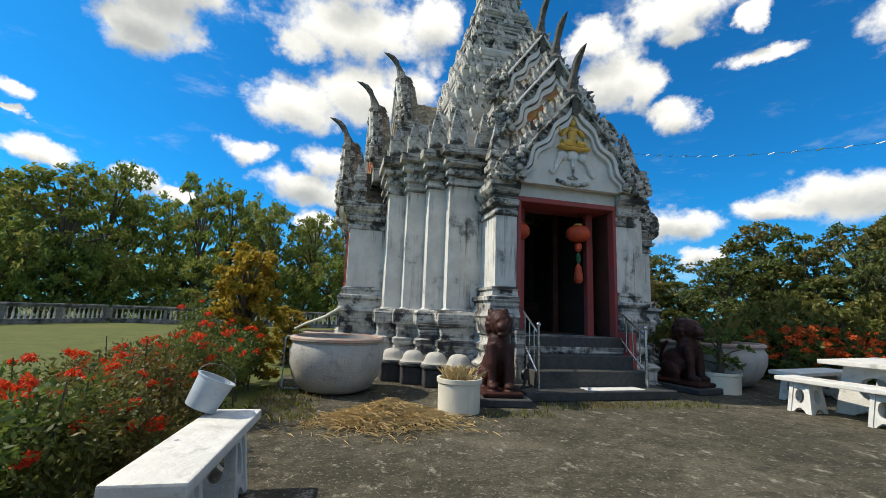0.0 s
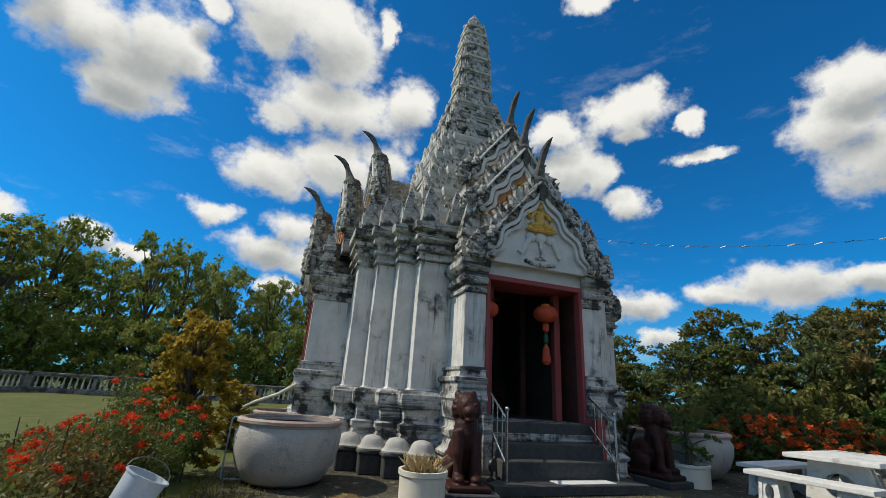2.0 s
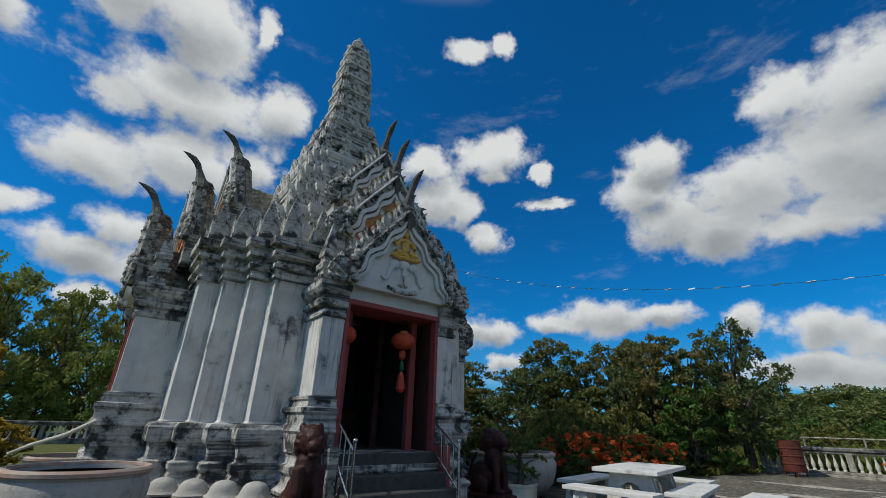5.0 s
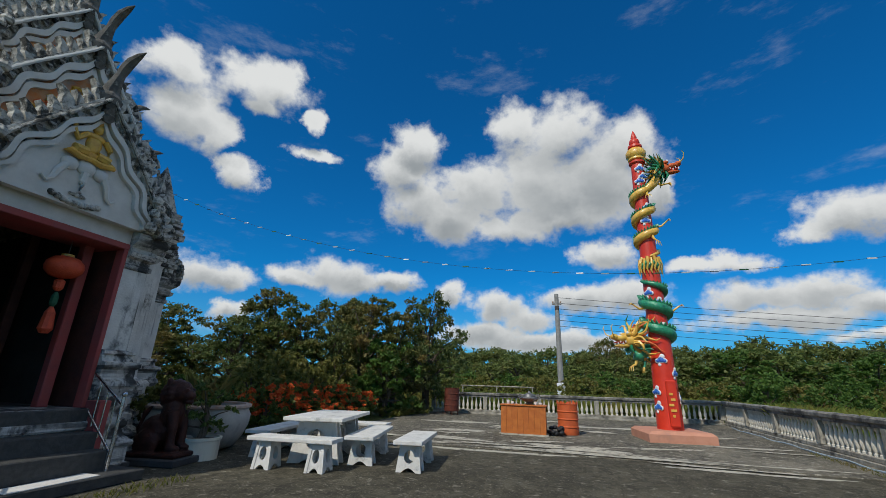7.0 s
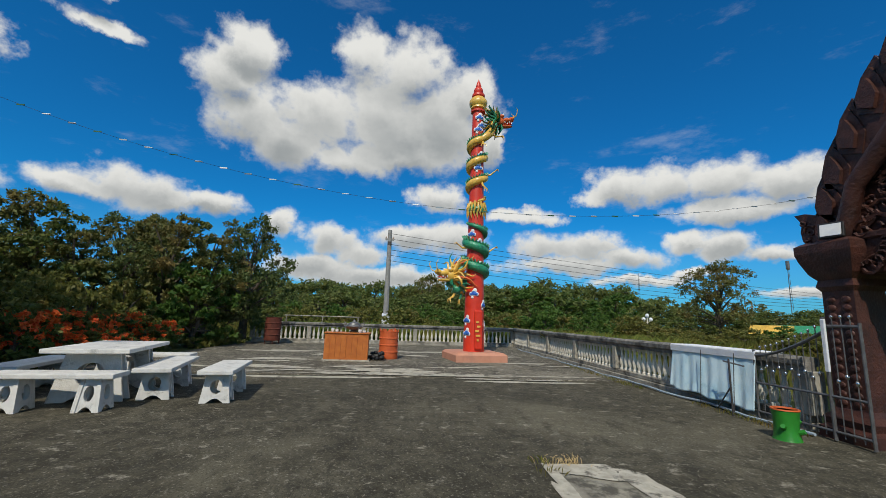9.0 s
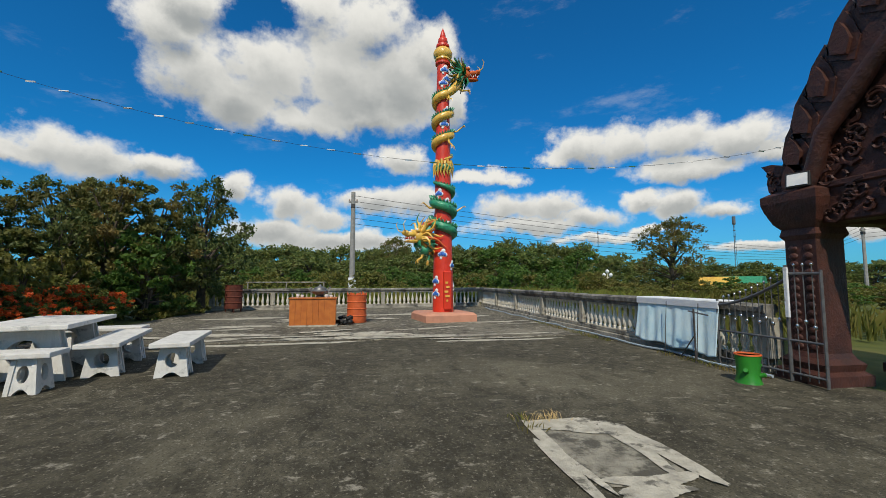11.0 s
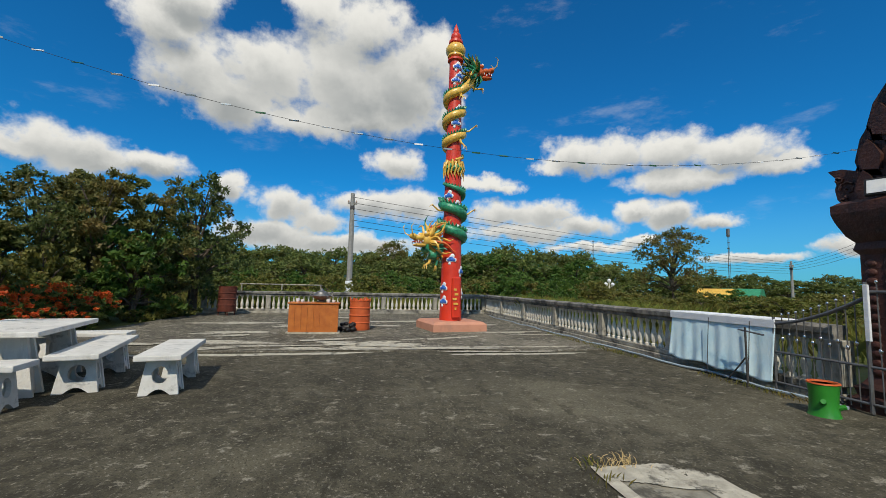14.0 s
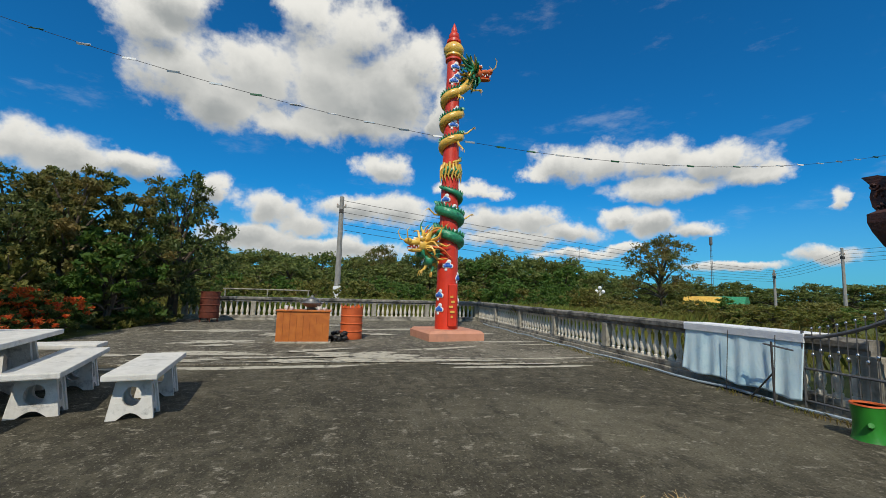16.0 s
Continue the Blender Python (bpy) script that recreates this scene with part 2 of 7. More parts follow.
M_ROOF = mat("roof_scales", (0.30, 0.26, 0.17), (0.12, 0.10, 0.08), 7.0, 0.9, 0.8, 20, (0.42, 0.38, 0.28), 5.0, 0.5, 0.65)
M_GOLD = mat("gold_paint", (0.72, 0.44, 0.07), (0.55, 0.30, 0.05), 12.0, 0.45, 0.3, 40, None, spec=0.6)
M_YELLOW = mat("glossy_yellow_glaze", (0.80, 0.52, 0.10), (0.65, 0.36, 0.06), 6.0, 0.3, 0.25, 30, None, spec=0.6)
M_PINK = mat("faded_red_paint", (0.34, 0.06, 0.055), (0.27, 0.07, 0.065), 3.0, 0.75, 0.2, 30, (0.20, 0.05, 0.05), 2.0, 0.5, 0.75)
M_WOOD_DK = mat("dark_door_wood", (0.10, 0.035, 0.025), (0.06, 0.022, 0.018), 4.0, 0.6, 0.3)
M_LION = mat("red_brown_lion", (0.055, 0.016, 0.010), (0.028, 0.009, 0.007), 7.0, 0.5, 0.5, 30, (0.02, 0.008, 0.006), 3.0, 0.5, 0.7, spec=0.25)
M_STEP = mat("step_terrazzo", (0.066, 0.066, 0.060), (0.042, 0.042, 0.039), 14.0, 0.75, 0.25, 50, (0.03, 0.03, 0.03), 2.5, 0.5, 0.72)
M_JAR = mat("cement_jar", (0.46, 0.44, 0.39), (0.36, 0.35, 0.32), 5.0, 0.85, 0.35, 40, (0.20, 0.20, 0.19), 3.0, 0.56, 0.72, (0.15, 0.15, 0.15), 0.5)
M_RIM = mat("jar_rim_rust", (0.40, 0.25, 0.19), (0.42, 0.36, 0.30), 9.0, 0.85, 0.3)
M_POTW = mat("cream_planter", (0.70, 0.66, 0.54), (0.62, 0.58, 0.47), 4.0, 0.8, 0.2, 40, (0.42, 0.40, 0.33), 3.0, 0.6, 0.78, (0.28, 0.26, 0.2), 0.4)
M_SOIL = mat("soil", (0.06, 0.045, 0.03), (0.10, 0.07, 0.045), 20, 0.95, 0.8)
M_WHITE = mat("white_bench_paint", (0.68, 0.67, 0.63), (0.56, 0.55, 0.51), 5.0, 0.7, 0.3, 40, (0.30, 0.30, 0.28), 3.6, 0.56, 0.70, (0.22, 0.22, 0.2), 0.5)


def pave_mat(name, dark, mid, pale, pale_lo):
    """Worn terrace concrete: broad dirt, mould blotches, pale scuffs drawn out one way, grit."""
    m = bpy.data.materials.new(name)
    m.use_nodes = True
    k = Net(m.node_tree)
    co = k.n("ShaderNodeTexCoord").outputs["Object"]
    c = k.mix(k.step(k.noise(co, 0.7, 5, 0.6), 0.32, 0.68), dark, mid)
    c = k.mix(k.math("MULTIPLY", k.step(k.noise(co, 5.0, 7, 0.75), 0.44, 0.58), 0.7), c, tuple(0.55 * q for q in dark))
    c = k.mix(k.math("MULTIPLY", k.step(k.noise(co, 0.28, 4, 0.6), 0.50, 0.68), 0.5), c, tuple(1.7 * q for q in mid))
    c = k.mix(k.math("MULTIPLY", k.step(k.noise(k.scaled(co, (1.0, 2.6, 1)), 1.1, 7, 0.7), 0.54, 0.64), 0.6), c, tuple(0.45 * q for q in dark))
    scuff = k.noise(k.scaled(co, (2.6, 1.7, 1)), 2.4, 8, 0.72)
    c = k.mix(k.math("MULTIPLY", k.step(scuff, pale_lo, pale_lo + 0.10), 0.7), c, pale)
    c = k.mix(k.math("MULTIPLY", k.step(k.noise(co, 26.0, 5, 0.75), 0.55, 0.66), 0.6), c, pale)
    c = k.mix(k.math("MULTIPLY", k.step(k.noise(co, 48.0, 4, 0.75), 0.51, 0.62), 0.7), c, tuple(0.4 * q for q in dark))
    b = k.n("ShaderNodeBsdfPrincipled")
    k.put(b.inputs["Base Color"], c)
    b.inputs["Roughness"].default_value = 0.95
    b.inputs["Specular IOR Level"].default_value = 0.2
    bp = k.n("ShaderNodeBump")
    bp.inputs["Strength"].default_value, bp.inputs["Distance"].default_value = 0.7, 0.012
    k.put(bp.inputs["Height"], k.math("ADD", k.noise(co, 60.0, 5, 0.7), k.math("MULTIPLY", k.noise(co, 7.0, 5), 2.0)))
    k.put(b.inputs["Normal"], bp.outputs[0])
    o = k.n("ShaderNodeOutputMaterial")
    k.put(o.inputs[0], b.outputs[0])
    return m


M_PAVE = pave_mat("weathered_terrace_concrete", (0.060, 0.054, 0.037), (0.106, 0.096, 0.067), (0.36, 0.33, 0.26), 0.565)
M_PAVE2 = pave_mat("older_terrace_concrete", (0.095, 0.086, 0.066), (0.165, 0.15, 0.115), (0.46, 0.43, 0.35), 0.535)
M_PATCH = mat("bare_cement", (0.52, 0.485, 0.39), (0.34, 0.315, 0.255), 9.0, 0.93, 0.6, 50, (0.14, 0.13, 0.105), 5.0, 0.53, 0.62)
M_SCUFF = mat("scuffed_cement", (0.30, 0.28, 0.22), (0.17, 0.155, 0.12), 7.0, 0.95, 0.6, 50, (0.085, 0.078, 0.06), 3.5, 0.47, 0.60)
M_GRASS = mat("dry_lawn", (0.098, 0.115, 0.020), (0.064, 0.080, 0.013), 2.2, 0.95, 0.8, 60, (0.125, 0.118, 0.028), 0.35, 0.5, 0.7)
M_HAY = mat("dry_hay", (0.72, 0.55, 0.28), (0.50, 0.36, 0.16), 6.0, 0.9, 0.0, island=0.9)
M_BAL = mat("balustrade_cement", (0.40, 0.375, 0.31), (0.25, 0.235, 0.195), 5.0, 0.9, 0.35, 40, (0.085, 0.08, 0.07), 2.6, 0.48, 0.66, (0.05, 0.048, 0.045), 0.7)
M_COPE = mat("blackened_coping", (0.28, 0.265, 0.235), (0.15, 0.145, 0.13), 6.0, 0.93, 0.6, 40, (0.055, 0.055, 0.052), 2.2, 0.45, 0.62)
M_BALW = mat("white_baluster", (0.70, 0.665, 0.57), (0.50, 0.47, 0.40), 9.0, 0.8, 0.2, 60, (0.35, 0.34, 0.31), 7.0, 0.6, 0.75, objrand=0.5)
M_RED = mat("red_pillar_paint", (0.66, 0.045, 0.018), (0.54, 0.03, 0.014), 2.0, 0.42, 0.08, 40, (0.70, 0.075, 0.03), 1.0, 0.5, 0.75, spec=0.5)
M_GREEN = mat("green_glaze", (0.02, 0.20, 0.10), (0.03, 0.32, 0.16), 14.0, 0.32, 0.4, 40, (0.01, 0.10, 0.07), 6.0, 0.5, 0.7, spec=0.6)
M_BLUE = mat("blue_glaze", (0.03, 0.10, 0.45), (0.05, 0.20, 0.60), 10.0, 0.35, 0.2)
M_WHT2 = mat("white_glaze", (0.78, 0.78, 0.76), (0.66, 0.68, 0.70), 8.0, 0.4, 0.1)
M_TERRA = mat("terracotta_plinth", (0.56, 0.27, 0.18), (0.48, 0.22, 0.14), 4.0, 0.8, 0.2, 40, (0.42, 0.23, 0.17), 2.0, 0.5, 0.75)
M_ORWOOD = mat("orange_counter_board", (0.50, 0.155, 0.03), (0.40, 0.11, 0.022), 6.0, 0.5, 0.15, 40, (0.34, 0.10, 0.025), 2.0, 0.55, 0.8)
M_DRUM = mat("orange_drum_paint", (0.58, 0.12, 0.035), (0.46, 0.085, 0.025), 4.0, 0.5, 0.15, 40, (0.26, 0.07, 0.03), 3.0, 0.6, 0.75)
M_RUST = mat("rusty_brown_drum", (0.13, 0.03, 0.016), (0.08, 0.02, 0.012), 5.0, 0.75, 0.3)
M_GPOT = mat("bright_green_paint", (0.025, 0.24, 0.025), (0.018, 0.17, 0.02), 4.0, 0.4, 0.15, 40, (0.015, 0.15, 0.02), 4.0, 0.58, 0.75, spec=0.5)
M_ORANGE = mat("orange_paint", (0.66, 0.13, 0.03), (0.52, 0.10, 0.025), 6.0, 0.6, 0.3)
M_TARP = mat("pale_blue_cloth", (0.66, 0.82, 0.86), (0.50, 0.72, 0.80), 3.0, 0.75, 0.25, 25, (0.34, 0.56, 0.66), 2.2, 0.56, 0.72)
M_TARPW = mat("white_cloth_hem", (0.76, 0.78, 0.80), (0.66, 0.69, 0.72), 6.0, 0.8, 0.3)
M_STEEL = mat("galvanised_steel", (0.20, 0.20, 0.20), (0.13, 0.13, 0.13), 12.0, 0.5, 0.1, metal=0.6)
M_CHROME = mat("stainless_tube", (0.62, 0.62, 0.62), (0.52, 0.52, 0.52), 12.0, 0.25, 0.05, metal=1.0)
M_IRON = mat("dark_iron", (0.055, 0.05, 0.05), (0.035, 0.032, 0.03), 10.0, 0.6, 0.2)
M_GATE = mat("carved_brown_gate", (0.078, 0.026, 0.017), (0.042, 0.015, 0.011), 5.0, 0.55, 0.6, 30, (0.028, 0.012, 0.01), 3.0, 0.48, 0.68, spec=0.45)
M_BARK = mat("bark", (0.12, 0.095, 0.07), (0.07, 0.055, 0.04), 8.0, 0.95, 0.8)
M_POLE = mat("concrete_pole", (0.30, 0.295, 0.28), (0.22, 0.215, 0.20), 5.0, 0.9, 0.3)
M_WIRE = mat("black_cable", (0.03, 0.03, 0.035), (0.02, 0.02, 0.02), 5.0, 0.6, 0.0)
# near-black colour that stands in for the shade inside the hall
M_INNER = mat("shade_dark_inner_hall", (0.05, 0.045, 0.042), (0.03, 0.028, 0.026), 3.0, 0.9, 0.2)
M_LANT = mat("red_lantern_cloth", (0.60, 0.085, 0.03), (0.48, 0.06, 0.025), 8.0, 0.6, 0.3)
M_DKGRN = mat("dark_green_tassel", (0.02, 0.12, 0.06), (0.015, 0.08, 0.04), 8.0, 0.7, 0.2)
M_BLACK = mat("black_plastic", (0.012, 0.012, 0.014), (0.02, 0.02, 0.02), 8.0, 0.5, 0.1)
M_PVC = mat("grey_blue_pipe", (0.34, 0.42, 0.48), (0.28, 0.35, 0.40), 8.0, 0.5, 0.1)
M_BUCKET = mat("white_bucket_plastic", (0.46, 0.52, 0.56), (0.36, 0.42, 0.47), 4.0, 0.4, 0.1, 30, (0.28, 0.36, 0.46), 5.0, 0.58, 0.66)
M_SLATE = mat("black_plinth_block", (0.035, 0.035, 0.036), (0.06, 0.06, 0.06), 6.0, 0.8, 0.3)
L_FOREST = leaf_mat("forest_leaves", (0.12, 0.19, 0.038), (0.27, 0.33, 0.065), (0.30, 0.26, 0.07))
L_DARK = leaf_mat("dark_tree_leaves", (0.05, 0.095, 0.026), (0.13, 0.18, 0.055), (0.18, 0.14, 0.05))
L_BUSH = leaf_mat("bright_bush_leaves", (0.05, 0.12, 0.02), (0.12, 0.21, 0.04), (0.09, 0.15, 0.03))
L_OLIVE = leaf_mat("olive_shrub_leaves", (0.10, 0.13, 0.028), (0.21, 0.22, 0.05), (0.22, 0.15, 0.045))
L_CROTON = leaf_mat("croton_leaves", (0.34, 0.24, 0.03), (0.60, 0.38, 0.045), (0.10, 0.13, 0.025))
L_IXORA = leaf_mat("ixora_leaves", (0.05, 0.10, 0.02), (0.13, 0.18, 0.036), (0.17, 0.12, 0.04))
L_FLOWER = leaf_mat("ixora_flowers", (0.66, 0.045, 0.014), (0.78, 0.10, 0.02), (0.55, 0.03, 0.014))
L_ORFL = leaf_mat("orange_flowers", (0.70, 0.10, 0.02), (0.62, 0.17, 0.03), (0.50, 0.05, 0.03))
L_MIX = leaf_mat("mixed_tree_leaves", (0.075, 0.12, 0.03), (0.18, 0.21, 0.055), (0.24, 0.16, 0.055))
L_FAR = leaf_mat("far_tree_leaves", (0.08, 0.125, 0.033), (0.18, 0.23, 0.06), (0.22, 0.21, 0.07))


# ---- mesh helpers ----
def part(name, bm, material, parent=None, label="", smooth=False, m=None):
    me = bpy.data.meshes.new(name)
    bm.to_mesh(me)
    bm.free()
    me.materials.append(material)
    if smooth:
        me.polygons.foreach_set("use_smooth", [True] * len(me.polygons))
        me.set_sharp_from_angle(angle=radians(40))
    ob = new(name, me)
    if parent is not None:
        ob.parent = parent
    if m is not None:
        ob.matrix_basis = m
    if label:
        tagged(ob, label)
    return ob


def thing(name, m, label, category, group="", kind=""):
    ob = new(name)
    ob.empty_display_size = 0.1
    ob.matrix_basis = m
    return tagged(ob, label, category, group, kind)


def box(x0, x1, y0, y1, z0, z1, bevel=0.0, bm=None, seg=1):
    own = bm is None
    tmp = bmesh.new()
    bmesh.ops.create_cube(tmp, size=1)
    for v in tmp.verts:
        v.co = Vector(((x0 + x1) / 2 + v.co.x * (x1 - x0), (y0 + y1) / 2 + v.co.y * (y1 - y0), (z0 + z1) / 2 + v.co.z * (z1 - z0)))
    if bevel:
        bmesh.ops.bevel(tmp, geom=tmp.edges[:], offset=bevel, segments=seg, affect="EDGES", profile=0.6)
    return tmp if own else merge(bm, tmp)


def merge(bm, tmp, m=None):
    if m is not None:
        tmp.transform(m)
    me = bpy.data.meshes.new("tmp")
    tmp.to_mesh(me)
    tmp.free()
    bm.from_mesh(me)
    bpy.data.meshes.remove(me)
    return bm


def lathe(profile, seg=24, bm=None, m=None, wob=0.0):
    tmp = bmesh.new()
    rings = []
    for r, z in profile:
        if r < 1e-4:
            rings.append([tmp.verts.new((0, 0, z))])
        else:
            rings.append([tmp.verts.new((r * (1 + wob * math.sin(3 * a + z * 5)) * math.cos(a), r * (1 + wob * math.cos(2 * a + z * 3)) * math.sin(a), z)) for a in (2 * math.pi * i / seg for i in range(seg))])
    for a, b in zip(rings, rings[1:]):
        for i in range(seg):
            j = (i + 1) % seg
            if len(a) == 1 and len(b) == 1:
                continue
            if len(a) == 1:
                tmp.faces.new((a[0], b[j], b[i]))
            elif len(b) == 1:
                tmp.faces.new((a[i], a[j], b[0]))
            else:
                tmp.faces.new((a[i], a[j], b[j], b[i]))
    for ring, flip in ((rings[0], True), (rings[-1], False)):
        if len(ring) > 1:
            tmp.faces.new(ring[::-1] if flip else ring)
    bmesh.ops.recalc_face_normals(tmp, faces=tmp.faces[:])
    if m is not None:
        tmp.transform(m)
    return tmp if bm is None else merge(bm, tmp)


def tube(points, radii, seg=8, bm=None, cap=True, flat=1.0):
    tmp = bmesh.new()
    pts = [Vector(p) for p in points]
    if not hasattr(radii, "__len__"):
        radii = [radii] * len(pts)
    rings = []
    up = Vector((0.013, 0.021, 1))
    for i, p in enumerate(pts):
        d = (pts[min(i + 1, len(pts) - 1)] - pts[max(i - 1, 0)]).normalized()
        s = d.cross(up)
        s = s.normalized() if s.length > 1e-3 else d.cross(Vector((1, 0, 0))).normalized()
        u = s.cross(d).normalized()
        r = max(radii[i], 1e-4)
        rings.append([tmp.verts.new(p + s * (r * math.cos(a)) + u * (r * flat * math.sin(a))) for a in (2 * math.pi * k / seg for k in range(seg))])
    for a, b in zip(rings, rings[1:]):
        for i in range(seg):
            j = (i + 1) % seg
            tmp.faces.new((a[i], a[j], b[j], b[i]))
    if cap:
        tmp.faces.new(rings[0][::-1])
        tmp.faces.new(rings[-1])
    bmesh.ops.recalc_face_normals(tmp, faces=tmp.faces[:])
    return tmp if bm is None else merge(bm, tmp)


def prism(outline, y0, y1, bm=None):
    """Outline in (x, z), thick along y from y0 to y1."""
    tmp = bmesh.new()
    a = [tmp.verts.new((x, y0, z)) for x, z in outline]
    b = [tmp.verts.new((x, y1, z)) for x, z in outline]
    n = len(outline)
    tmp.faces.new(a)
    tmp.faces.new(b[::-1])
    for i in range(n):
        tmp.faces.new((a[(i + 1) % n], a[i], b[i], b[(i + 1) % n]))
    bmesh.ops.recalc_face_normals(tmp, faces=tmp.faces[:])
    return tmp if bm is None else merge(bm, tmp)


def band(outer, inner, y0, y1, bm=None):
    """A strip between two open lines of equal count in (x, z), thick along y."""
    tmp = bmesh.new()
    rows = [[tmp.verts.new((x, y, z)) for x, z in line] for line, y in ((outer, y0), (inner, y0), (inner, y1), (outer, y1))]
    n = len(outer)
    for r in range(4):
        p, q = rows[r], rows[(r + 1) % 4]
        for i in range(n - 1):
            tmp.faces.new((p[i], p[i + 1], q[i + 1], q[i]))
    tmp.faces.new([r[0] for r in rows])
    tmp.faces.new([r[-1] for r in rows][::-1])
    bmesh.ops.recalc_face_normals(tmp, faces=tmp.faces[:])
    return tmp if bm is None else merge(bm, tmp)


def stepped(points, profile, free=(), bm=None):
    """Loft of a right-angled outline through (z, offset) rows; edges in free stay in place."""
    tmp = bmesh.new()
    n = len(points)
    norm = []
    for i in range(n):
        (ax, ay), (bx, by) = points[i], points[(i + 1) % n]
        norm.append((0.0, 0.0) if i in free else ((1.0 if by > ay else -1.0, 0.0) if abs(ax - bx) < 1e-6 else (0.0, -1.0 if bx > ax else 1.0)))
    rings = []
    for z, o in profile:
        ring = []
        for i in range(n):
            nx = norm[i - 1][0] + norm[i][0]
            ny = norm[i - 1][1] + norm[i][1]
            ring.append(tmp.verts.new((points[i][0] + nx * o, points[i][1] + ny * o, z)))
        rings.append(ring)
    for a, b in zip(rings, rings[1:]):
        for i in range(n):
            j = (i + 1) % n
            tmp.faces.new((a[i], a[j], b[j], b[i]))
    tmp.faces.new(rings[0][::-1])
    tmp.faces.new(rings[-1])
    bmesh.ops.recalc_face_normals(tmp, faces=tmp.faces[:])
    return tmp if bm is None else merge(bm, tmp)


def fast_mesh(name, verts, faces, material, parent=None, label=""):
    me = bpy.data.meshes.new(name)
    me.from_pydata(verts, [], faces)
    me.materials.append(material)
    ob = new(name, me)
    if parent is not None:
        ob.parent = parent
    if label:
        tagged(ob, label)
    return ob


def twigs(centres, radii, each, rng):
    """Breaks every limb's clump into smaller tufts, most of them on its upper side."""
    cs, rs = [], []
    for c, r in zip(centres, radii):
        for _ in range(each):
            d = rng.normal(size=3)
            d /= np.linalg.norm(d)
            d[2] = abs(d[2]) * 0.9 - 0.25
            k = rng.uniform(0.45, 1.12)
            cs.append((c[0] + d[0] * r * k, c[1] + d[1] * r * k, c[2] + d[2] * r * k * 0.9))
            rs.append(r * rng.uniform(0.20, 0.42))
    return cs, rs


def leaves(centres, radii, count, size, rng, squash=0.8, hollow=0.55):
    """Leaf blades (pointed, folded quads) scattered in blobs."""
    verts, faces = [], []
    c = np.array(centres)
    r = np.array(radii)
    wts = r ** 2 / (r ** 2).sum()
    pick = rng.choice(len(c), size=count, p=wts)
    d = rng.normal(size=(count, 3))
    d /= np.linalg.norm(d, axis=1)[:, None]
    rad = (hollow + (1 - hollow) * rng.random(count)) * (0.9 + 0.25 * rng.random(count))
    pos = c[pick] + d * (r[pick] * rad)[:, None] * np.array([1, 1, squash])
    a = d + rng.normal(size=(count, 3)) * 0.9
    a[:, 2] -= 0.15
    a /= np.linalg.norm(a, axis=1)[:, None]
    b = np.cross(a, rng.normal(size=(count, 3)))
    b /= np.linalg.norm(b, axis=1)[:, None]
    s = size * (0.6 + 0.8 * rng.random(count))[:, None]
    quad = np.stack([pos - a * s, pos + b * s * 0.45, pos + a * s, pos - b * s * 0.45], axis=1)
    return quad.reshape(-1, 3).tolist(), [(4 * i, 4 * i + 1, 4 * i + 2, 4 * i + 3) for i in range(count)]

# ---- ground ----
bm = bmesh.new()
bmesh.ops.create_grid(bm, x_segments=60, y_segments=60, size=900)
for v in bm.verts:
    v.co.z = -0.04
tagged(part("ground", bm, M_GRASS), "dry olive lawn and fields reaching to the horizon", "ground", kind="structure")
tagged(part("pavement", box(-1.95, 9.0, -4.3, 9.2, -0.3, 0.0), M_PAVE), "dark weathered concrete terrace with pale worn patches", "pavement", kind="structure")


tagged(part("pavement", box(9.0, 20.6, -4.3, 8.3, -0.3, 0.02, 0.01), M_PAVE2), "older grey concrete terrace with pale streaks, a little higher", "pavement", kind="structure")


def ragged(cx, cy, sx, sy, rot, seed, z=0.004, n=64, rough_amt=0.45):
    """A thin worn patch with an uneven rim."""
    r = random.Random(seed)
    ph = [r.random() * 6.28 for _ in range(5)]
    tmp = bmesh.new()
    vs = []
    for i in range(n):
        a = 2 * math.pi * i / n
        k = 1 + rough_amt * sum(math.sin((j + 2) * a + ph[j]) / (j + 1.5) for j in range(5)) + r.uniform(-0.1, 0.1) * rough_amt
        ca, sa = math.cos(a), math.sin(a)
        sq = 1 / max(abs(ca), abs(sa)) ** 0.6
        vs.append(tmp.verts.new((ca * sx * k * sq, sa * sy * k * sq, 0)))
    tmp.faces.new(vs)
    tmp.transform(pose(cx, cy, z, 0, 0, rot))
    return tmp


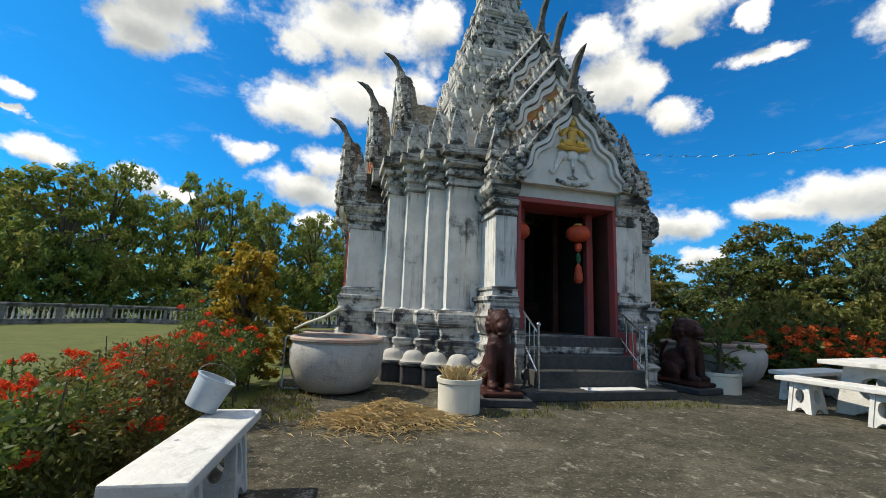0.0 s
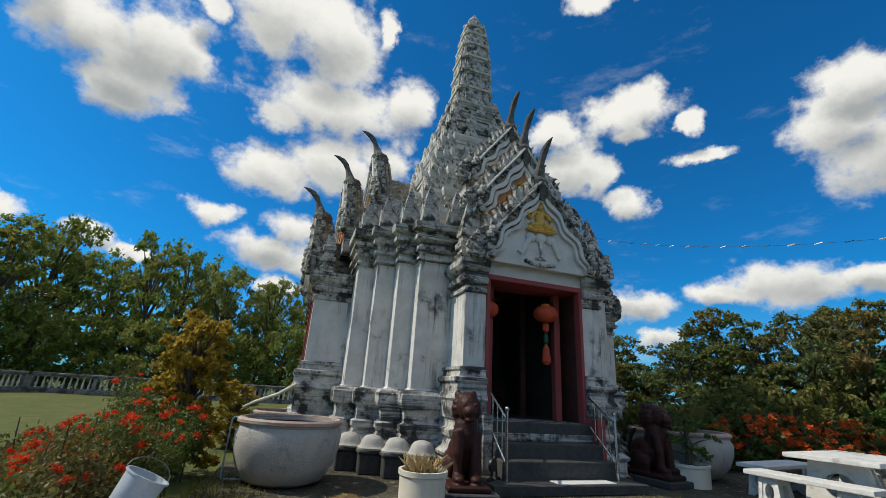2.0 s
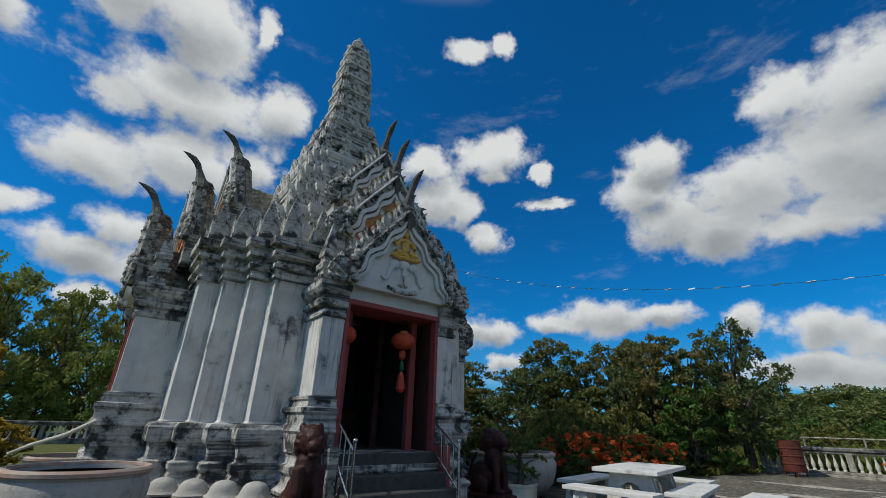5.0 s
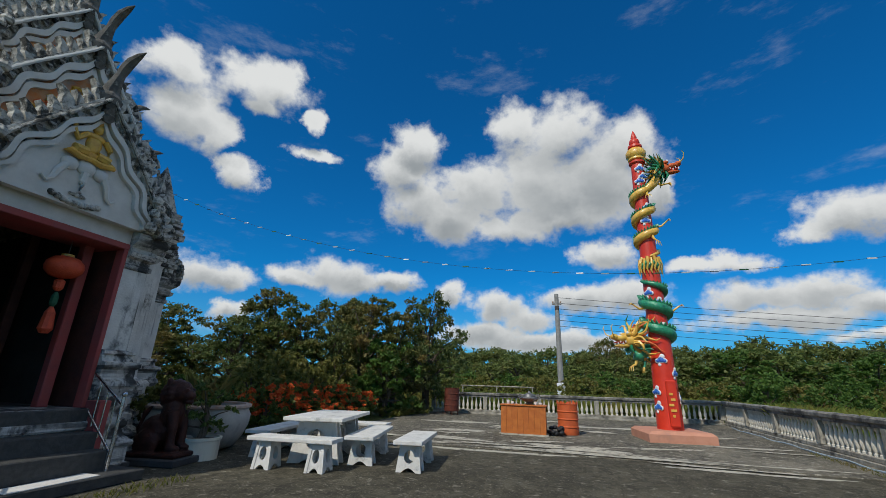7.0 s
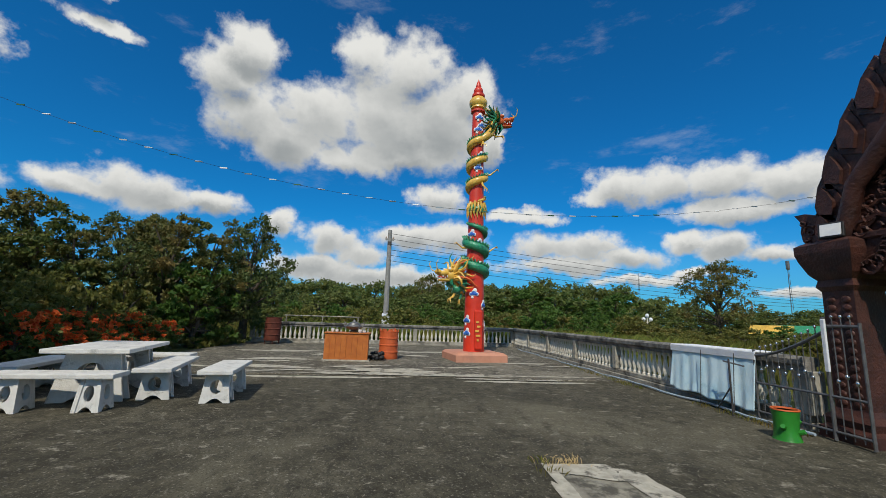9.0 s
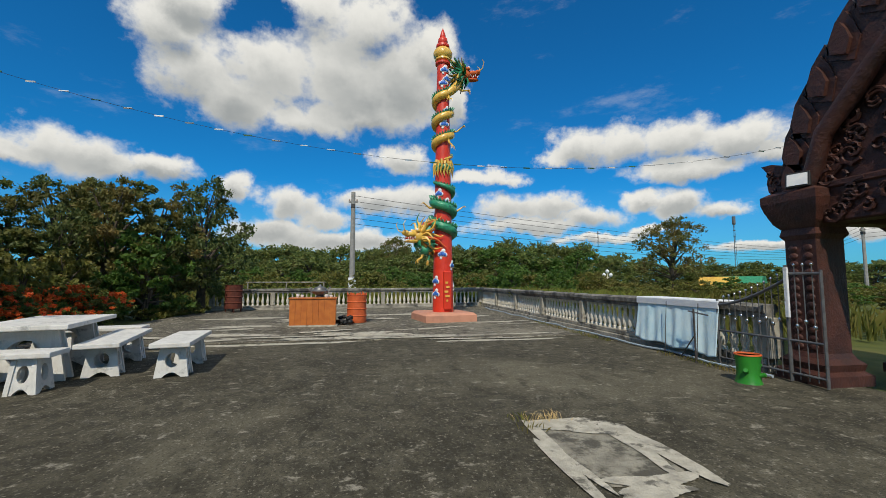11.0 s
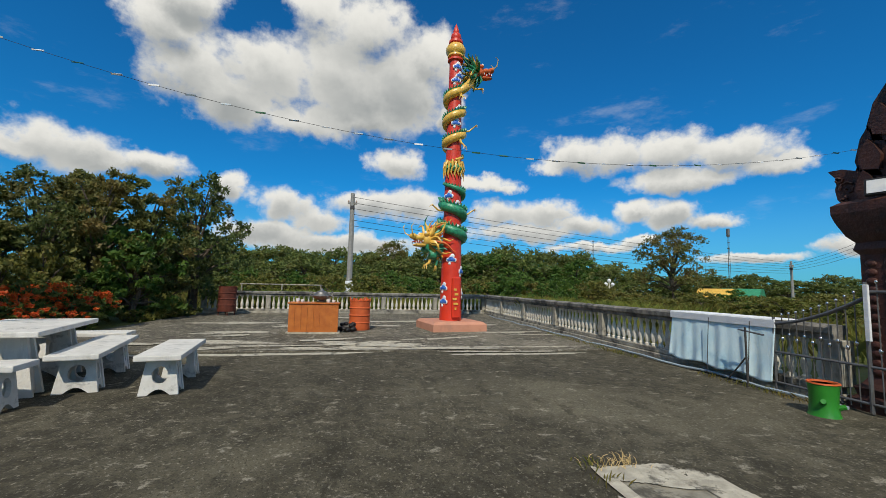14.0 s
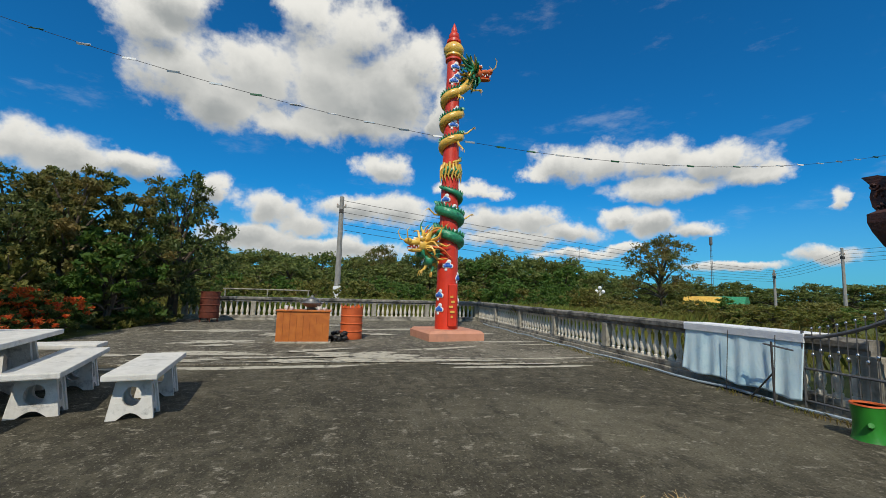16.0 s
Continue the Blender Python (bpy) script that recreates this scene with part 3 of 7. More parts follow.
for i, (cx, cy, sx, sy, rot) in enumerate([
        (8.75, 3.6, 0.10, 1.5, 4), (9.75, 1.5, 0.28, 1.0, -2), (8.6, -1.2, 0.07, 1.2, 3), (9.9, 1.7, 0.2, 0.9, 6), (10.2, 4.6, 0.12, 1.2, -6),
        (9.4, -1.6, 0.06, 1.1, 0), (10.9, -0.2, 0.1, 0.7, 20), (12.0, 5.0, 0.15, 0.9, 5), (13.6, 3.6, 0.2, 0.9, -10), (14.6, 5.6, 0.2, 1.1, 0),
        (15.5, 0.6, 0.2, 1.0, 0), (14.2, -1.6, 0.12, 0.9, 8), (12.2, -2.2, 0.1, 0.8, 0), (9.3, 4.9, 0.08, 0.7, 3), (9.25, 0.2, 0.09, 0.8, -4), (9.2, 2.6, 0.12, 0.6, 2), (11.3, 4.9, 0.08, 0.5, 10), (10.6, 2.6, 0.1, 0.6, 15), (13.9, 1.1, 0.12, 0.5, 0), (16.8, 3.2, 0.2, 0.9, 0), (11.6, -2.8, 0.06, 0.5, 4), (9.12, 1.0, 0.045, 2.2, 1), (9.5, 0.6, 0.05, 1.3, -3), (8.85, -0.9, 0.05, 1.0, 1), (9.6, 3.3, 0.07, 1.0, 4), (9.9, 6.2, 0.1, 0.6, 0)]):
    tagged(part("cement_patch", ragged(cx, cy, sx * 1.5, sy, rot, i, rough_amt=0.45, z=(0.024 if cx - sx > 9 else 0.004) + 0.0006 * i), M_PATCH), "thin pale worn cement patch on the terrace", "cement patch", "worn patches on the terrace")
# bare rectangular ring of pale cement, its middle scuffed and mottled
tagged(part("cement_patch", ragged(2.88, -0.26, 0.52, 0.34, 0, 91, z=0.005, rough_amt=0.12), M_SCUFF), "mottled grey scuffed cement inside the broken ring", "cement patch")
bm = bmesh.new()
for cx, cy, sx, sy, rot in ((3.42, -0.26, 0.15, 0.36, 2), (2.85, 0.10, 0.62, 0.075, 2), (2.34, -0.28, 0.12, 0.30, 0), (2.95, -0.62, 0.55, 0.12, -2)):
    merge(bm, ragged(cx, cy, sx, sy, rot, int(cx * 100), z=0.010 + cx * 0.001, n=120, rough_amt=0.42))
tagged(part("cement_patch", bm, M_PATCH), "pale broken rectangular ring of bare cement in the terrace", "cement patch")

tuft = thing("grass_tuft", pose(3.62, -0.12, 0), "dry yellowish grass tuft at the rim of the bare cement", "grass")
bm = bmesh.new()
rt = random.Random(8)
for k in range(60):
    x, y, a, ln = rt.gauss(0, 0.06), rt.gauss(0, 0.11), rt.uniform(0, 6.28), rt.uniform(0.03, 0.08)
    tube([(x, y, 0), (x + 0.3 * ln * math.cos(a), y + 0.3 * ln * math.sin(a), 0.6 * ln), (x + 0.8 * ln * math.cos(a), y + 0.8 * ln * math.sin(a), 0.8 * ln)], [0.003, 0.0025, 0.001], 3, bm=bm)
tagged(part("blades", bm, M_HAY, tuft), kind="stuff")


# ---- temple ----
TEMPLE = pose(2.611, 11.598, 0, 0, 0, 2.0)
temple = thing("temple", TEMPLE, "weathered white shrine with blackened plaster, tiered gables and tall spire", "temple")
R4 = [Matrix.Rotation(math.pi / 2 * i, 4, "Z") for i in range(4)]
CORE = [(2.97, 0.97), (2.97, 1.98), (2.65, 1.98), (2.65, 2.30), (2.30, 2.30), (2.30, 2.65), (1.98, 2.65), (1.98, 2.97), (0.97, 2.97), (0.97, 0.97)]
CORE_FREE = (8, 9)
PORCH = [(0.97, 2.97), (1.35, 2.97), (1.35, 3.70), (0.97, 3.70)]
BASE_P = [(0.0, 0.26), (0.10, 0.26), (0.12, 0.21), (0.30, 0.21), (0.34, 0.25), (0.38, 0.25), (0.47, 0.15), (0.55, 0.12), (0.60, 0.16), (0.68, 0.16), (0.71, 0.09), (0.78, 0.08),
          (0.92, 0.09), (0.94, 0.15), (0.98, 0.17), (1.14, 0.17), (1.20, 0.13), (1.22, 0.02)]
SHAFT_P = [(1.22, 0.03), (1.25, 0.0), (3.44, 0.0), (3.48, 0.02)]
CORN_P = [(3.48, 0.02), (3.50, 0.06), (3.56, 0.06), (3.58, 0.02), (3.66, 0.03), (3.69, 0.09), (3.75, 0.10), (3.77, 0.04), (3.86, 0.05), (3.90, 0.13), (3.97, 0.14), (3.99, 0.06), (4.05, 0.07), (4.09, 0.18), (4.22, 0.19), (4.25, 0.08), (4.30, -0.1)]
PBASE_P = [(0.85, 0.12), (1.10, 0.14), (1.14, 0.17), (1.20, 0.15), (1.24, 0.12), (1.36, 0.12), (1.40, 0.16), (1.46, 0.16), (1.48, 0.08), (1.56, 0.06), (1.58, 0.09), (1.62, 0.08), (1.64, 0.0)]
PSHAFT_P = [(1.64, 0.0), (2.84, 0.0)]
PCAP_P = [(2.84, 0.0), (2.86, 0.04), (2.92, 0.04), (2.94, 0.01), (3.00, 0.01), (3.03, 0.08), (3.10, 0.10), (3.13, 0.05), (3.18, 0.05), (3.24, 0.12), (3.30, 0.16), (3.40, 0.17), (3.42, 0.05)]
FREE_IN = (3, 0)
for i, rot in enumerate(R4):
    for nm, prof, mt in (("plinth", BASE_P, M_STONE), ("wall", SHAFT_P, M_PLASTER), ("cornice", CORN_P, M_STONE)):
        tmp = stepped(CORE, prof, CORE_FREE)
        tmp.transform(rot)
        part(nm, tmp, mt, temple)
    for mir in (False, True):
        pts = PORCH if not mir else [(b, a) for a, b in PORCH][::-1]
        fr = (3, 0) if not mir else (2, 3)
        # inner faces (towards the opening and the core) stay in place
        fr = tuple(j for j in range(4) if (pts[j][0] == pts[(j + 1) % 4][0] and abs(pts[j][0] - (0.97 if not mir else 2.97)) < 1e-6) or (pts[j][1] == pts[(j + 1) % 4][1] and abs(pts[j][1] - (2.97 if not mir else 0.97)) < 1e-6))
        for nm, prof, mt in (("pillar_base", PBASE_P, M_STONE), ("pillar", PSHAFT_P, M_PLASTER), ("capital", PCAP_P, M_STONE)):
            tmp = stepped(pts, prof, fr)
            tmp.transform(rot)
            part(nm, tmp, mt, temple)
# lower plinth of the four porches, floor and inner ceiling
for i, rot in enumerate(R4):
    pts = [(-1.35, 2.97), (1.35, 2.97), (1.35, 3.70), (-1.35, 3.70)]
    tmp = stepped(pts, [(z, o) for z, o in BASE_P if z < 0.8] + [(0.85, 0.10)], (0,))
    tmp.transform(rot)
    part("porch_plinth", tmp, M_STONE, temple)
part("floor_slab", box(-0.968, 0.968, -2.98, 2.98, 0.60, 0.846), M_STEP, temple)
part("floor_slab", box(-2.98, 2.98, -0.968, 0.968, 0.60, 0.842), M_STEP, temple)
part("inner_ceiling", box(-2.2, 2.2, -2.2, 2.2, 4.0, 4.28), M_STONE, temple)
# closed doors of the other three porches, door frames of all
for i, rot in enumerate(R4):
    front = i == 2
    if not front:
        tmp = box(-0.955, 0.955, 3.12, 3.18, 0.85, 3.2, 0.01)
        tmp.transform(rot)
        part("door_leaf", tmp, M_WOOD_DK, temple)
    for sx in (-1, 1):
        tmp = box(min(sx * 0.90, sx * 0.966), max(sx * 0.90, sx * 0.966), 3.56, 3.725, 0.852, 3.2, 0.008)
        tmp.transform(rot)
        part("door_jamb", tmp, M_PINK, temple)
        tmp = box(min(sx * 0.93, sx * 0.966), max(sx * 0.93, sx * 0.966), 3.02, 3.555, 0.852, 3.2, 0.006)
        tmp.transform(rot)
        part("door_reveal", tmp, M_WOOD_DK, temple)
    tmp = box(-0.966, 0.966, 3.02, 3.735, 3.12, 3.21, 0.008)
    tmp.transform(rot)
    part("door_lintel", tmp, M_PINK, temple)
    tmp = box(-1.0, 1.0, 3.0, 3.70, 3.21, 3.46)
    tmp.transform(rot)
    part("lintel_wall", tmp, M_TYMP, temple)
# inner hall: red posts, barred screen, altar block deep in the dark
for sx in (-1, 1):
    part("inner_post", box(sx * 0.70 - 0.065, sx * 0.70 + 0.065, -3.30, -3.17, 0.85, 3.15, 0.01), M_PINK, temple)
    part("inner_post", box(sx * 0.55 - 0.06, sx * 0.55 + 0.06, -2.30, -2.18, 0.85, 3.9, 0.01), M_WOOD_DK, temple)
# near-black sheets put the hall's shade onto its sides, floor, ceiling and end
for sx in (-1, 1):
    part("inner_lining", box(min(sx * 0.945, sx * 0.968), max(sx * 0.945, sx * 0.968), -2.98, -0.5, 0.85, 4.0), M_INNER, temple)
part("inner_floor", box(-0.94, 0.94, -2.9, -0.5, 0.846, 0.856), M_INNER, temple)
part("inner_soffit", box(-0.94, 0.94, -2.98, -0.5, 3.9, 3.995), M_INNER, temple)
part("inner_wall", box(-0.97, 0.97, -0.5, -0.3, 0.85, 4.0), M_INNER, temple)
bm = box(-0.9, 0.9, -0.9, -0.55, 0.85, 1.5, 0.02)
part("altar", bm, M_WOOD_DK, temple)


def blob(bm, x, y, z, sx, sy, sz, rot=0):
    tmp = bmesh.new()
    bmesh.ops.create_icosphere(tmp, subdivisions=2, radius=1)
    merge(bm, tmp, Matrix.Translation((x, y, z)) @ Matrix.Rotation(radians(rot), 4, "Y") @ Matrix.Diagonal((sx, sy, sz, 1)))


def slope(w, h, q, amp=0.0, lobes=3.0, n=30):
    """A gable line from one eave over the apex to the other, drawn in by q; amp bends it into lobes."""
    right = []
    for i in range(n + 1):
        u = i / n
        x, z = w * (1 - u) * (1 + 0.16 * math.sin(math.pi * u)), h * u
        k = amp * math.sin(2 * math.pi * lobes * u + 0.6) * (1 - u ** 6)
        right.append((max(0.0, x * q + k * 0.75) if i < n else 0.0, z * q + k * 0.45))
    return right + [(-x, z) for x, z in right[-2::-1]]


def at_slope(line, f):
    """Point and heading at the fraction f of the right half of a gable line."""
    n = len(line) // 2
    i = min(int(f * n), n - 1)
    (ax, az_), (bx, bz) = line[i], line[i + 1]
    t = f * n - i
    return ax + (bx - ax) * t, az_ + (bz - az_) * t, math.degrees(math.atan2(bz - az_, ax - bx))


def gable(rot, dist, z0, w, h, tier, panel):
    """One gable face with lobed mouldings, leaf crest, horn and eave serpents, plus its roof back to the core."""
    out = slope(w, h, 1.0)
    lobe = 0.05
    place = rot @ pose(0, dist, z0)
    qs = (0.86, 0.80, 0.775, 0.72) if tier == 0 else (0.84, 0.76, 0.73, 0.66)
    part("tympanum", prism(slope(w, h, qs[2]), -0.10, 0.02), panel, temple, m=place)
    part("barge_board", band(out, slope(w, h, 0.93), -0.14, 0.13), M_STONE, temple, m=place)
    part("frieze", band(slope(w, h, 0.94), slope(w, h, qs[1]), -0.10, 0.05), M_CARVE, temple, m=place)
    part("outer_moulding", band(slope(w, h, qs[0], lobe), slope(w, h, qs[1], lobe), 0.03, 0.13), M_TYMP, temple, m=place)
    part("inner_moulding", band(slope(w, h, qs[2], lobe), slope(w, h, qs[3], lobe), 0.0, 0.09), M_TYMP, temple, m=place)
    # twisted rope along the slope, gilt where the paint holds
    rope = slope(w, h, 0.955, 0.0)
    part("rope_edge", tube([(x, 0.15, z) for x, z in rope], [0.030 if i % 2 else 0.021 for i in range(len(rope))], 6), M_CARVE if tier == 0 else M_TYMP, temple, m=place)
    # hanging leaf studs of the frieze
    tmp = bmesh.new()
    for side in (-1, 1):
        for k in range(10):
            px, pz, lean = at_slope(slope(w, h, 0.90), 0.06 + 0.088 * k)
            s = 0.075
            leaf = prism([(-0.45 * s, 0.75 * s), (0.45 * s, 0.75 * s), (0.5 * s, -0.1 * s), (0.0, -1.0 * s), (-0.5 * s, -0.1 * s)], 0.04, 0.10)
            leaf.transform(Matrix.Translation((side * px, 0, pz)) @ Matrix.Diagonal((side, 1, 1, 1)) @ Matrix.Rotation(radians(20), 4, "Y"))
            merge(tmp, leaf)
    tagged(part("frieze_leaf", tmp, M_STONE, temple, m=place), kind="stuff")
    if tier:
        # carved scrolls in faded gilt, and the block that carries the gable
        for side in (-1, 1):
            for q in range(6):
                px, pz, _ = at_slope(slope(w, h, 0.50), 0.04 + 0.17 * q)
                pts = [(side * (px + (0.11 - 0.08 * u) * math.cos(u * 8 + q)), 0.03, pz + (0.11 - 0.08 * u) * math.sin(u * 8 + q)) for u in (e / 9 for e in range(10))]
                part("gilt_scroll", tube(pts, 0.026, 5), M_GOLD if q % 2 else M_ORANGE, temple, m=place, smooth=True)
        part("gable_base", box(-w * 0.96, w * 0.96, -0.55, 0.03, -0.50, 0.03), M_STONE, temple, m=place)
    # flame leaves along the slopes
    tmp = bmesh.new()
    rr = random.Random(tier * 7 + 1)
    for side in (-1, 1):
        for k in range(13):
            f = 0.07 + 0.070 * k
            px, pz, _ = at_slope(out, f)
            s = (0.19, 0.16, 0.16)[tier] * rr.uniform(0.85, 1.15) * (1.25 if k % 3 == 0 else 0.9)
            leaf = prism([(-0.30 * s, -0.25 * s), (0.30 * s, -0.25 * s), (0.36 * s, 0.2 * s), (0.22 * s, 0.62 * s), (0.30 * s, 1.15 * s), (0.02 * s, 0.86 * s), (-0.24 * s, 0.45 * s)], -0.05, 0.07)
            leaf.transform(Matrix.Translation((side * px, 0.02, pz)) @ Matrix.Diagonal((side, 1, 1, 1)) @ Matrix.Rotation(radians(18), 4, "Y"))
            merge(tmp, leaf)
    tagged(part("leaf_crest", tmp, M_CARVE, temple, m=place), kind="stuff")
    # apex horn, curving forward and up
    tmp = bmesh.new()
    tube([(0, 0.0, h - 0.12), (0, 0.02, h + 0.06), (0, 0.07, h + 0.20), (0, 0.12, h + 0.32), (0, 0.18, h + 0.44), (0, 0.27, h + 0.54), (0, 0.40, h + 0.61), (0, 0.52, h + 0.65)], [0.16, 0.12, 0.085, 0.065, 0.075, 0.07, 0.045, 0.006], 8, bm=tmp, flat=1.0)
    lathe([(0.0, h - 0.25), (0.17, h - 0.18), (0.19, h - 0.08), (0.13, h + 0.02), (0.10, h + 0.08)], 10, bm=tmp)
    for q in range(5):
        tube([(0, 0.10 + 0.02 * q, h - 0.05 - 0.10 * q), (0.0, -0.05 - 0.03 * q, h + 0.05 - 0.09 * q), (0.0, -0.20 - 0.02 * q, h + 0.02 - 0.10 * q), (0.0, -0.30 - 0.02 * q, h - 0.08 - 0.10 * q)], [0.07, 0.06, 0.045, 0.006], 6, bm=tmp)
    part("horn", tmp, M_DKSTONE, temple, m=place)
    # eave serpents: a fan of curled heads at each end
    for side in (-1, 1):
        tmp = bmesh.new()
        for k in range(5):
            a = radians(-12 + 30 * k)
            ln = 0.50 - 0.05 * abs(k - 2)
            pts, rad = [], []
            for q in range(7):
                u = q / 6
                aa = a + u * u * 1.1
                pts.append((side * (w * 0.93 + math.cos(aa) * ln * u), 0.08 + 0.03 * math.sin(k), 0.02 + 0.10 * k + math.sin(aa) * ln * u * 0.8))
                rad.append(0.085 * (1 - 0.75 * u))
            tube(pts, rad, 7, bm=tmp)
            lathe([(0, -0.09), (0.075, -0.05), (0.085, 0.0), (0.06, 0.06), (0, 0.09)], 8, bm=tmp, m=Matrix.Translation((side * (w * (0.80 + 0.05 * (k % 2))), 0.15, 0.08 + 0.11 * k)))
        part("eave_serpent", tmp, M_CARVE, temple, m=place)
    # scale-clad roof close behind the gable, then the lower, darker saddle back to the core
    for q, y0, y1, courses in ((0.88, -0.10, -0.34, 3), (0.62, -0.34, 0.9 - dist, 3)):
        half = slope(w, h, q, n=12)
        tmp = bmesh.new()
        rows = [[tmp.verts.new((x, y, z)) for x, z in half] for y in (y0, y1)]
        for i in range(len(half) - 1):
            tmp.faces.new((rows[0][i], rows[0][i + 1], rows[1][i + 1], rows[1][i]))
        tmp.faces.new(rows[1])
        part("porch_roof", tmp, M_ROOF, temple, m=place)
        for k in range(courses):
            y = y0 + (y1 - y0) * (k + 0.6) / courses
            part("roof_course", band([(x * 1.025, z * 1.02) for x, z in half], half, y - 0.04, y + 0.02), M_ROOF, temple, m=place)


for i, rot in enumerate(R4):
    gable(rot, 3.84, 3.42, 1.26, 1.80, 0, M_TYMP)
    gable(rot, 3.25, 4.50, 1.20, 1.80, 1, M_TYMP2)
    gable(rot, 2.62, 5.52, 1.08, 1.72, 2, M_TYMP2)

# seated figure, three-headed elephant and lotus in low relief on the front tympanum (plain shapes)
place = R4[2] @ pose(0, 3.84, 3.42)
bm = bmesh.new()


for x, z, sx, sz, rot in ((0, 0.94, 0.105, 0.17, 0), (0, 1.06, 0.14, 0.06, 0), (0, 1.19, 0.07, 0.08, 0), (0, 1.29, 0.055, 0.06, 0), (0, 0.77, 0.17, 0.07, 0)):
    blob(bm, x, 0.03, z, sx, 0.06, sz, rot)
tube([(0, 0.05, 1.30), (0, 0.05, 1.38), (0, 0.04, 1.47)], [0.035, 0.022, 0.004], 7, bm=bm)
for side in (-1, 1):
    tube([(side * 0.07, 0.05, 0.80), (side * 0.22, 0.07, 0.78), (side * 0.29, 0.07, 0.73), (side * 0.14, 0.08, 0.69), (-side * 0.04, 0.08, 0.71)], [0.075, 0.07, 0.055, 0.045, 0.035], 8, bm=bm)
tube([(-0.12, 0.05, 1.06), (-0.21, 0.06, 0.95), (-0.19, 0.07, 0.84)], [0.045, 0.038, 0.03], 7, bm=bm)
tube([(0.12, 0.05, 1.06), (0.22, 0.06, 0.93), (0.28, 0.07, 1.02), (0.29, 0.06, 1.10)], [0.045, 0.038, 0.032, 0.028], 7, bm=bm)
part("relief_figure", bm, M_GOLD, temple, "gilded seated relief figure", True, place)
bm = bmesh.new()
for x, z, s in ((0, 0.58, 0.13), (-0.20, 0.56, 0.11), (0.20, 0.56, 0.11)):
    blob(bm, x, 0.03, z, s, 0.06, s * 0.9)
for side in (-1, 1):
    tube([(side * 0.24, 0.05, 0.52), (side * 0.31, 0.05, 0.40), (side * 0.34, 0.05, 0.28), (side * 0.40, 0.05, 0.22), (side * 0.46, 0.05, 0.27)], [0.05, 0.045, 0.035, 0.03, 0.02], 7, bm=bm)
tube([(0, 0.05, 0.50), (0, 0.06, 0.36), (0, 0.05, 0.20)], [0.05, 0.04, 0.03], 7, bm=bm)
part("relief_elephant", bm, M_TYMP, temple, m=place, smooth=True)
bm = bmesh.new()
for k in range(-4, 5):
    blob(bm, k * 0.07, 0.03, 0.05 + 0.003 * k * k, 0.05, 0.04, 0.045)
blob(bm, 0, 0.03, 0.17, 0.12, 0.03, 0.03)
part("relief_lotus", bm, M_CARVE, temple, m=place, smooth=True)


def antefix(w, h, d):
    return prism([(-w, 0), (w, 0), (w * 1.05, h * 0.22), (w * 0.72, h * 0.5), (w * 0.28, h * 0.8), (0, h), (-w * 0.28, h * 0.8), (-w * 0.72, h * 0.5), (-w * 1.05, h * 0.22)], -d / 2, d / 2)


# pointed antefixes on the main cornice
def spread(points, free, gap):
    spots = []
    n = len(points)
    for i in range(n):
        if i in free:
            continue
        a, b = Vector(points[i]), Vector(points[(i + 1) % n])
        ln = (b - a).length
        k = max(1, int(ln / gap))
        nrm = Vector(((b - a).y, -(b - a).x)).normalized()
        for j in range(k):
            p = a + (b - a) * (j + 0.5) / k
            spots.append((p.x, p.y, math.degrees(math.atan2(nrm.y, nrm.x)) - 90, ln / k))
    return spots


ante = None
for i, rot in enumerate(R4):
    for x, y in ((2.86, 1.30), (2.86, 1.86), (2.54, 2.18), (2.18, 2.54), (1.86, 2.86), (1.30, 2.86)):
        m = rot @ pose(x, y, 4.25)
        if ante is None:
            bm = bmesh.new()
            lathe([(0.235, 0.0), (0.25, 0.10), (0.225, 0.14), (0.235, 0.20), (0.17, 0.46), (0.09, 0.70), (0.0, 0.92)], 4, bm=bm, m=Matrix.Rotation(radians(45), 4, "Z"))
            for q in range(4):
                merge(bm, antefix(0.12, 0.40, 0.03), pose(0.15 * math.cos(q * 1.5708), 0.15 * math.sin(q * 1.5708), 0.16, 0, 0, math.degrees(q * 1.5708) + 90))
            ante = part("antefix", bm, M_CARVE, temple, m=m)
        else:
            ob = new("antefix", ante.data)
            ob.parent, ob.matrix_basis = temple, m
# corner finials beside the front gables (porch capital tops)
for i, rot in enumerate(R4):
    for sx in (-1, 1):
        bm = bmesh.new()
        lathe([(0.19, 3.40), (0.21, 3.52), (0.15, 3.54), (0.15, 3.62), (0.20, 3.64), (0.21, 3.74), (0.14, 3.76), (0.14, 3.86), (0.18, 3.88), (0.19, 3.98), (0.16, 4.0), (0.0, 4.58)], 4, bm=bm, m=Matrix.Rotation(radians(45), 4, "Z"))
        part("corner_finial", bm, M_CARVE, temple, m=rot @ pose(sx * 1.34, 3.56, 0))


# ---- tiers and spire ----
UNIT = [(1.0, 0.667), (0.892, 0.667), (0.892, 0.774), (0.774, 0.774), (0.774, 0.892), (0.667, 0.892), (0.667, 1.0)]


def ring_outline(h):
    pts = []
    for k in range(4):
        c, s = round(math.cos(k * math.pi / 2)), round(math.sin(k * math.pi / 2))
        pts += [((x * c - y * s) * h, (x * s + y * c) * h) for x, y in UNIT]
    return pts


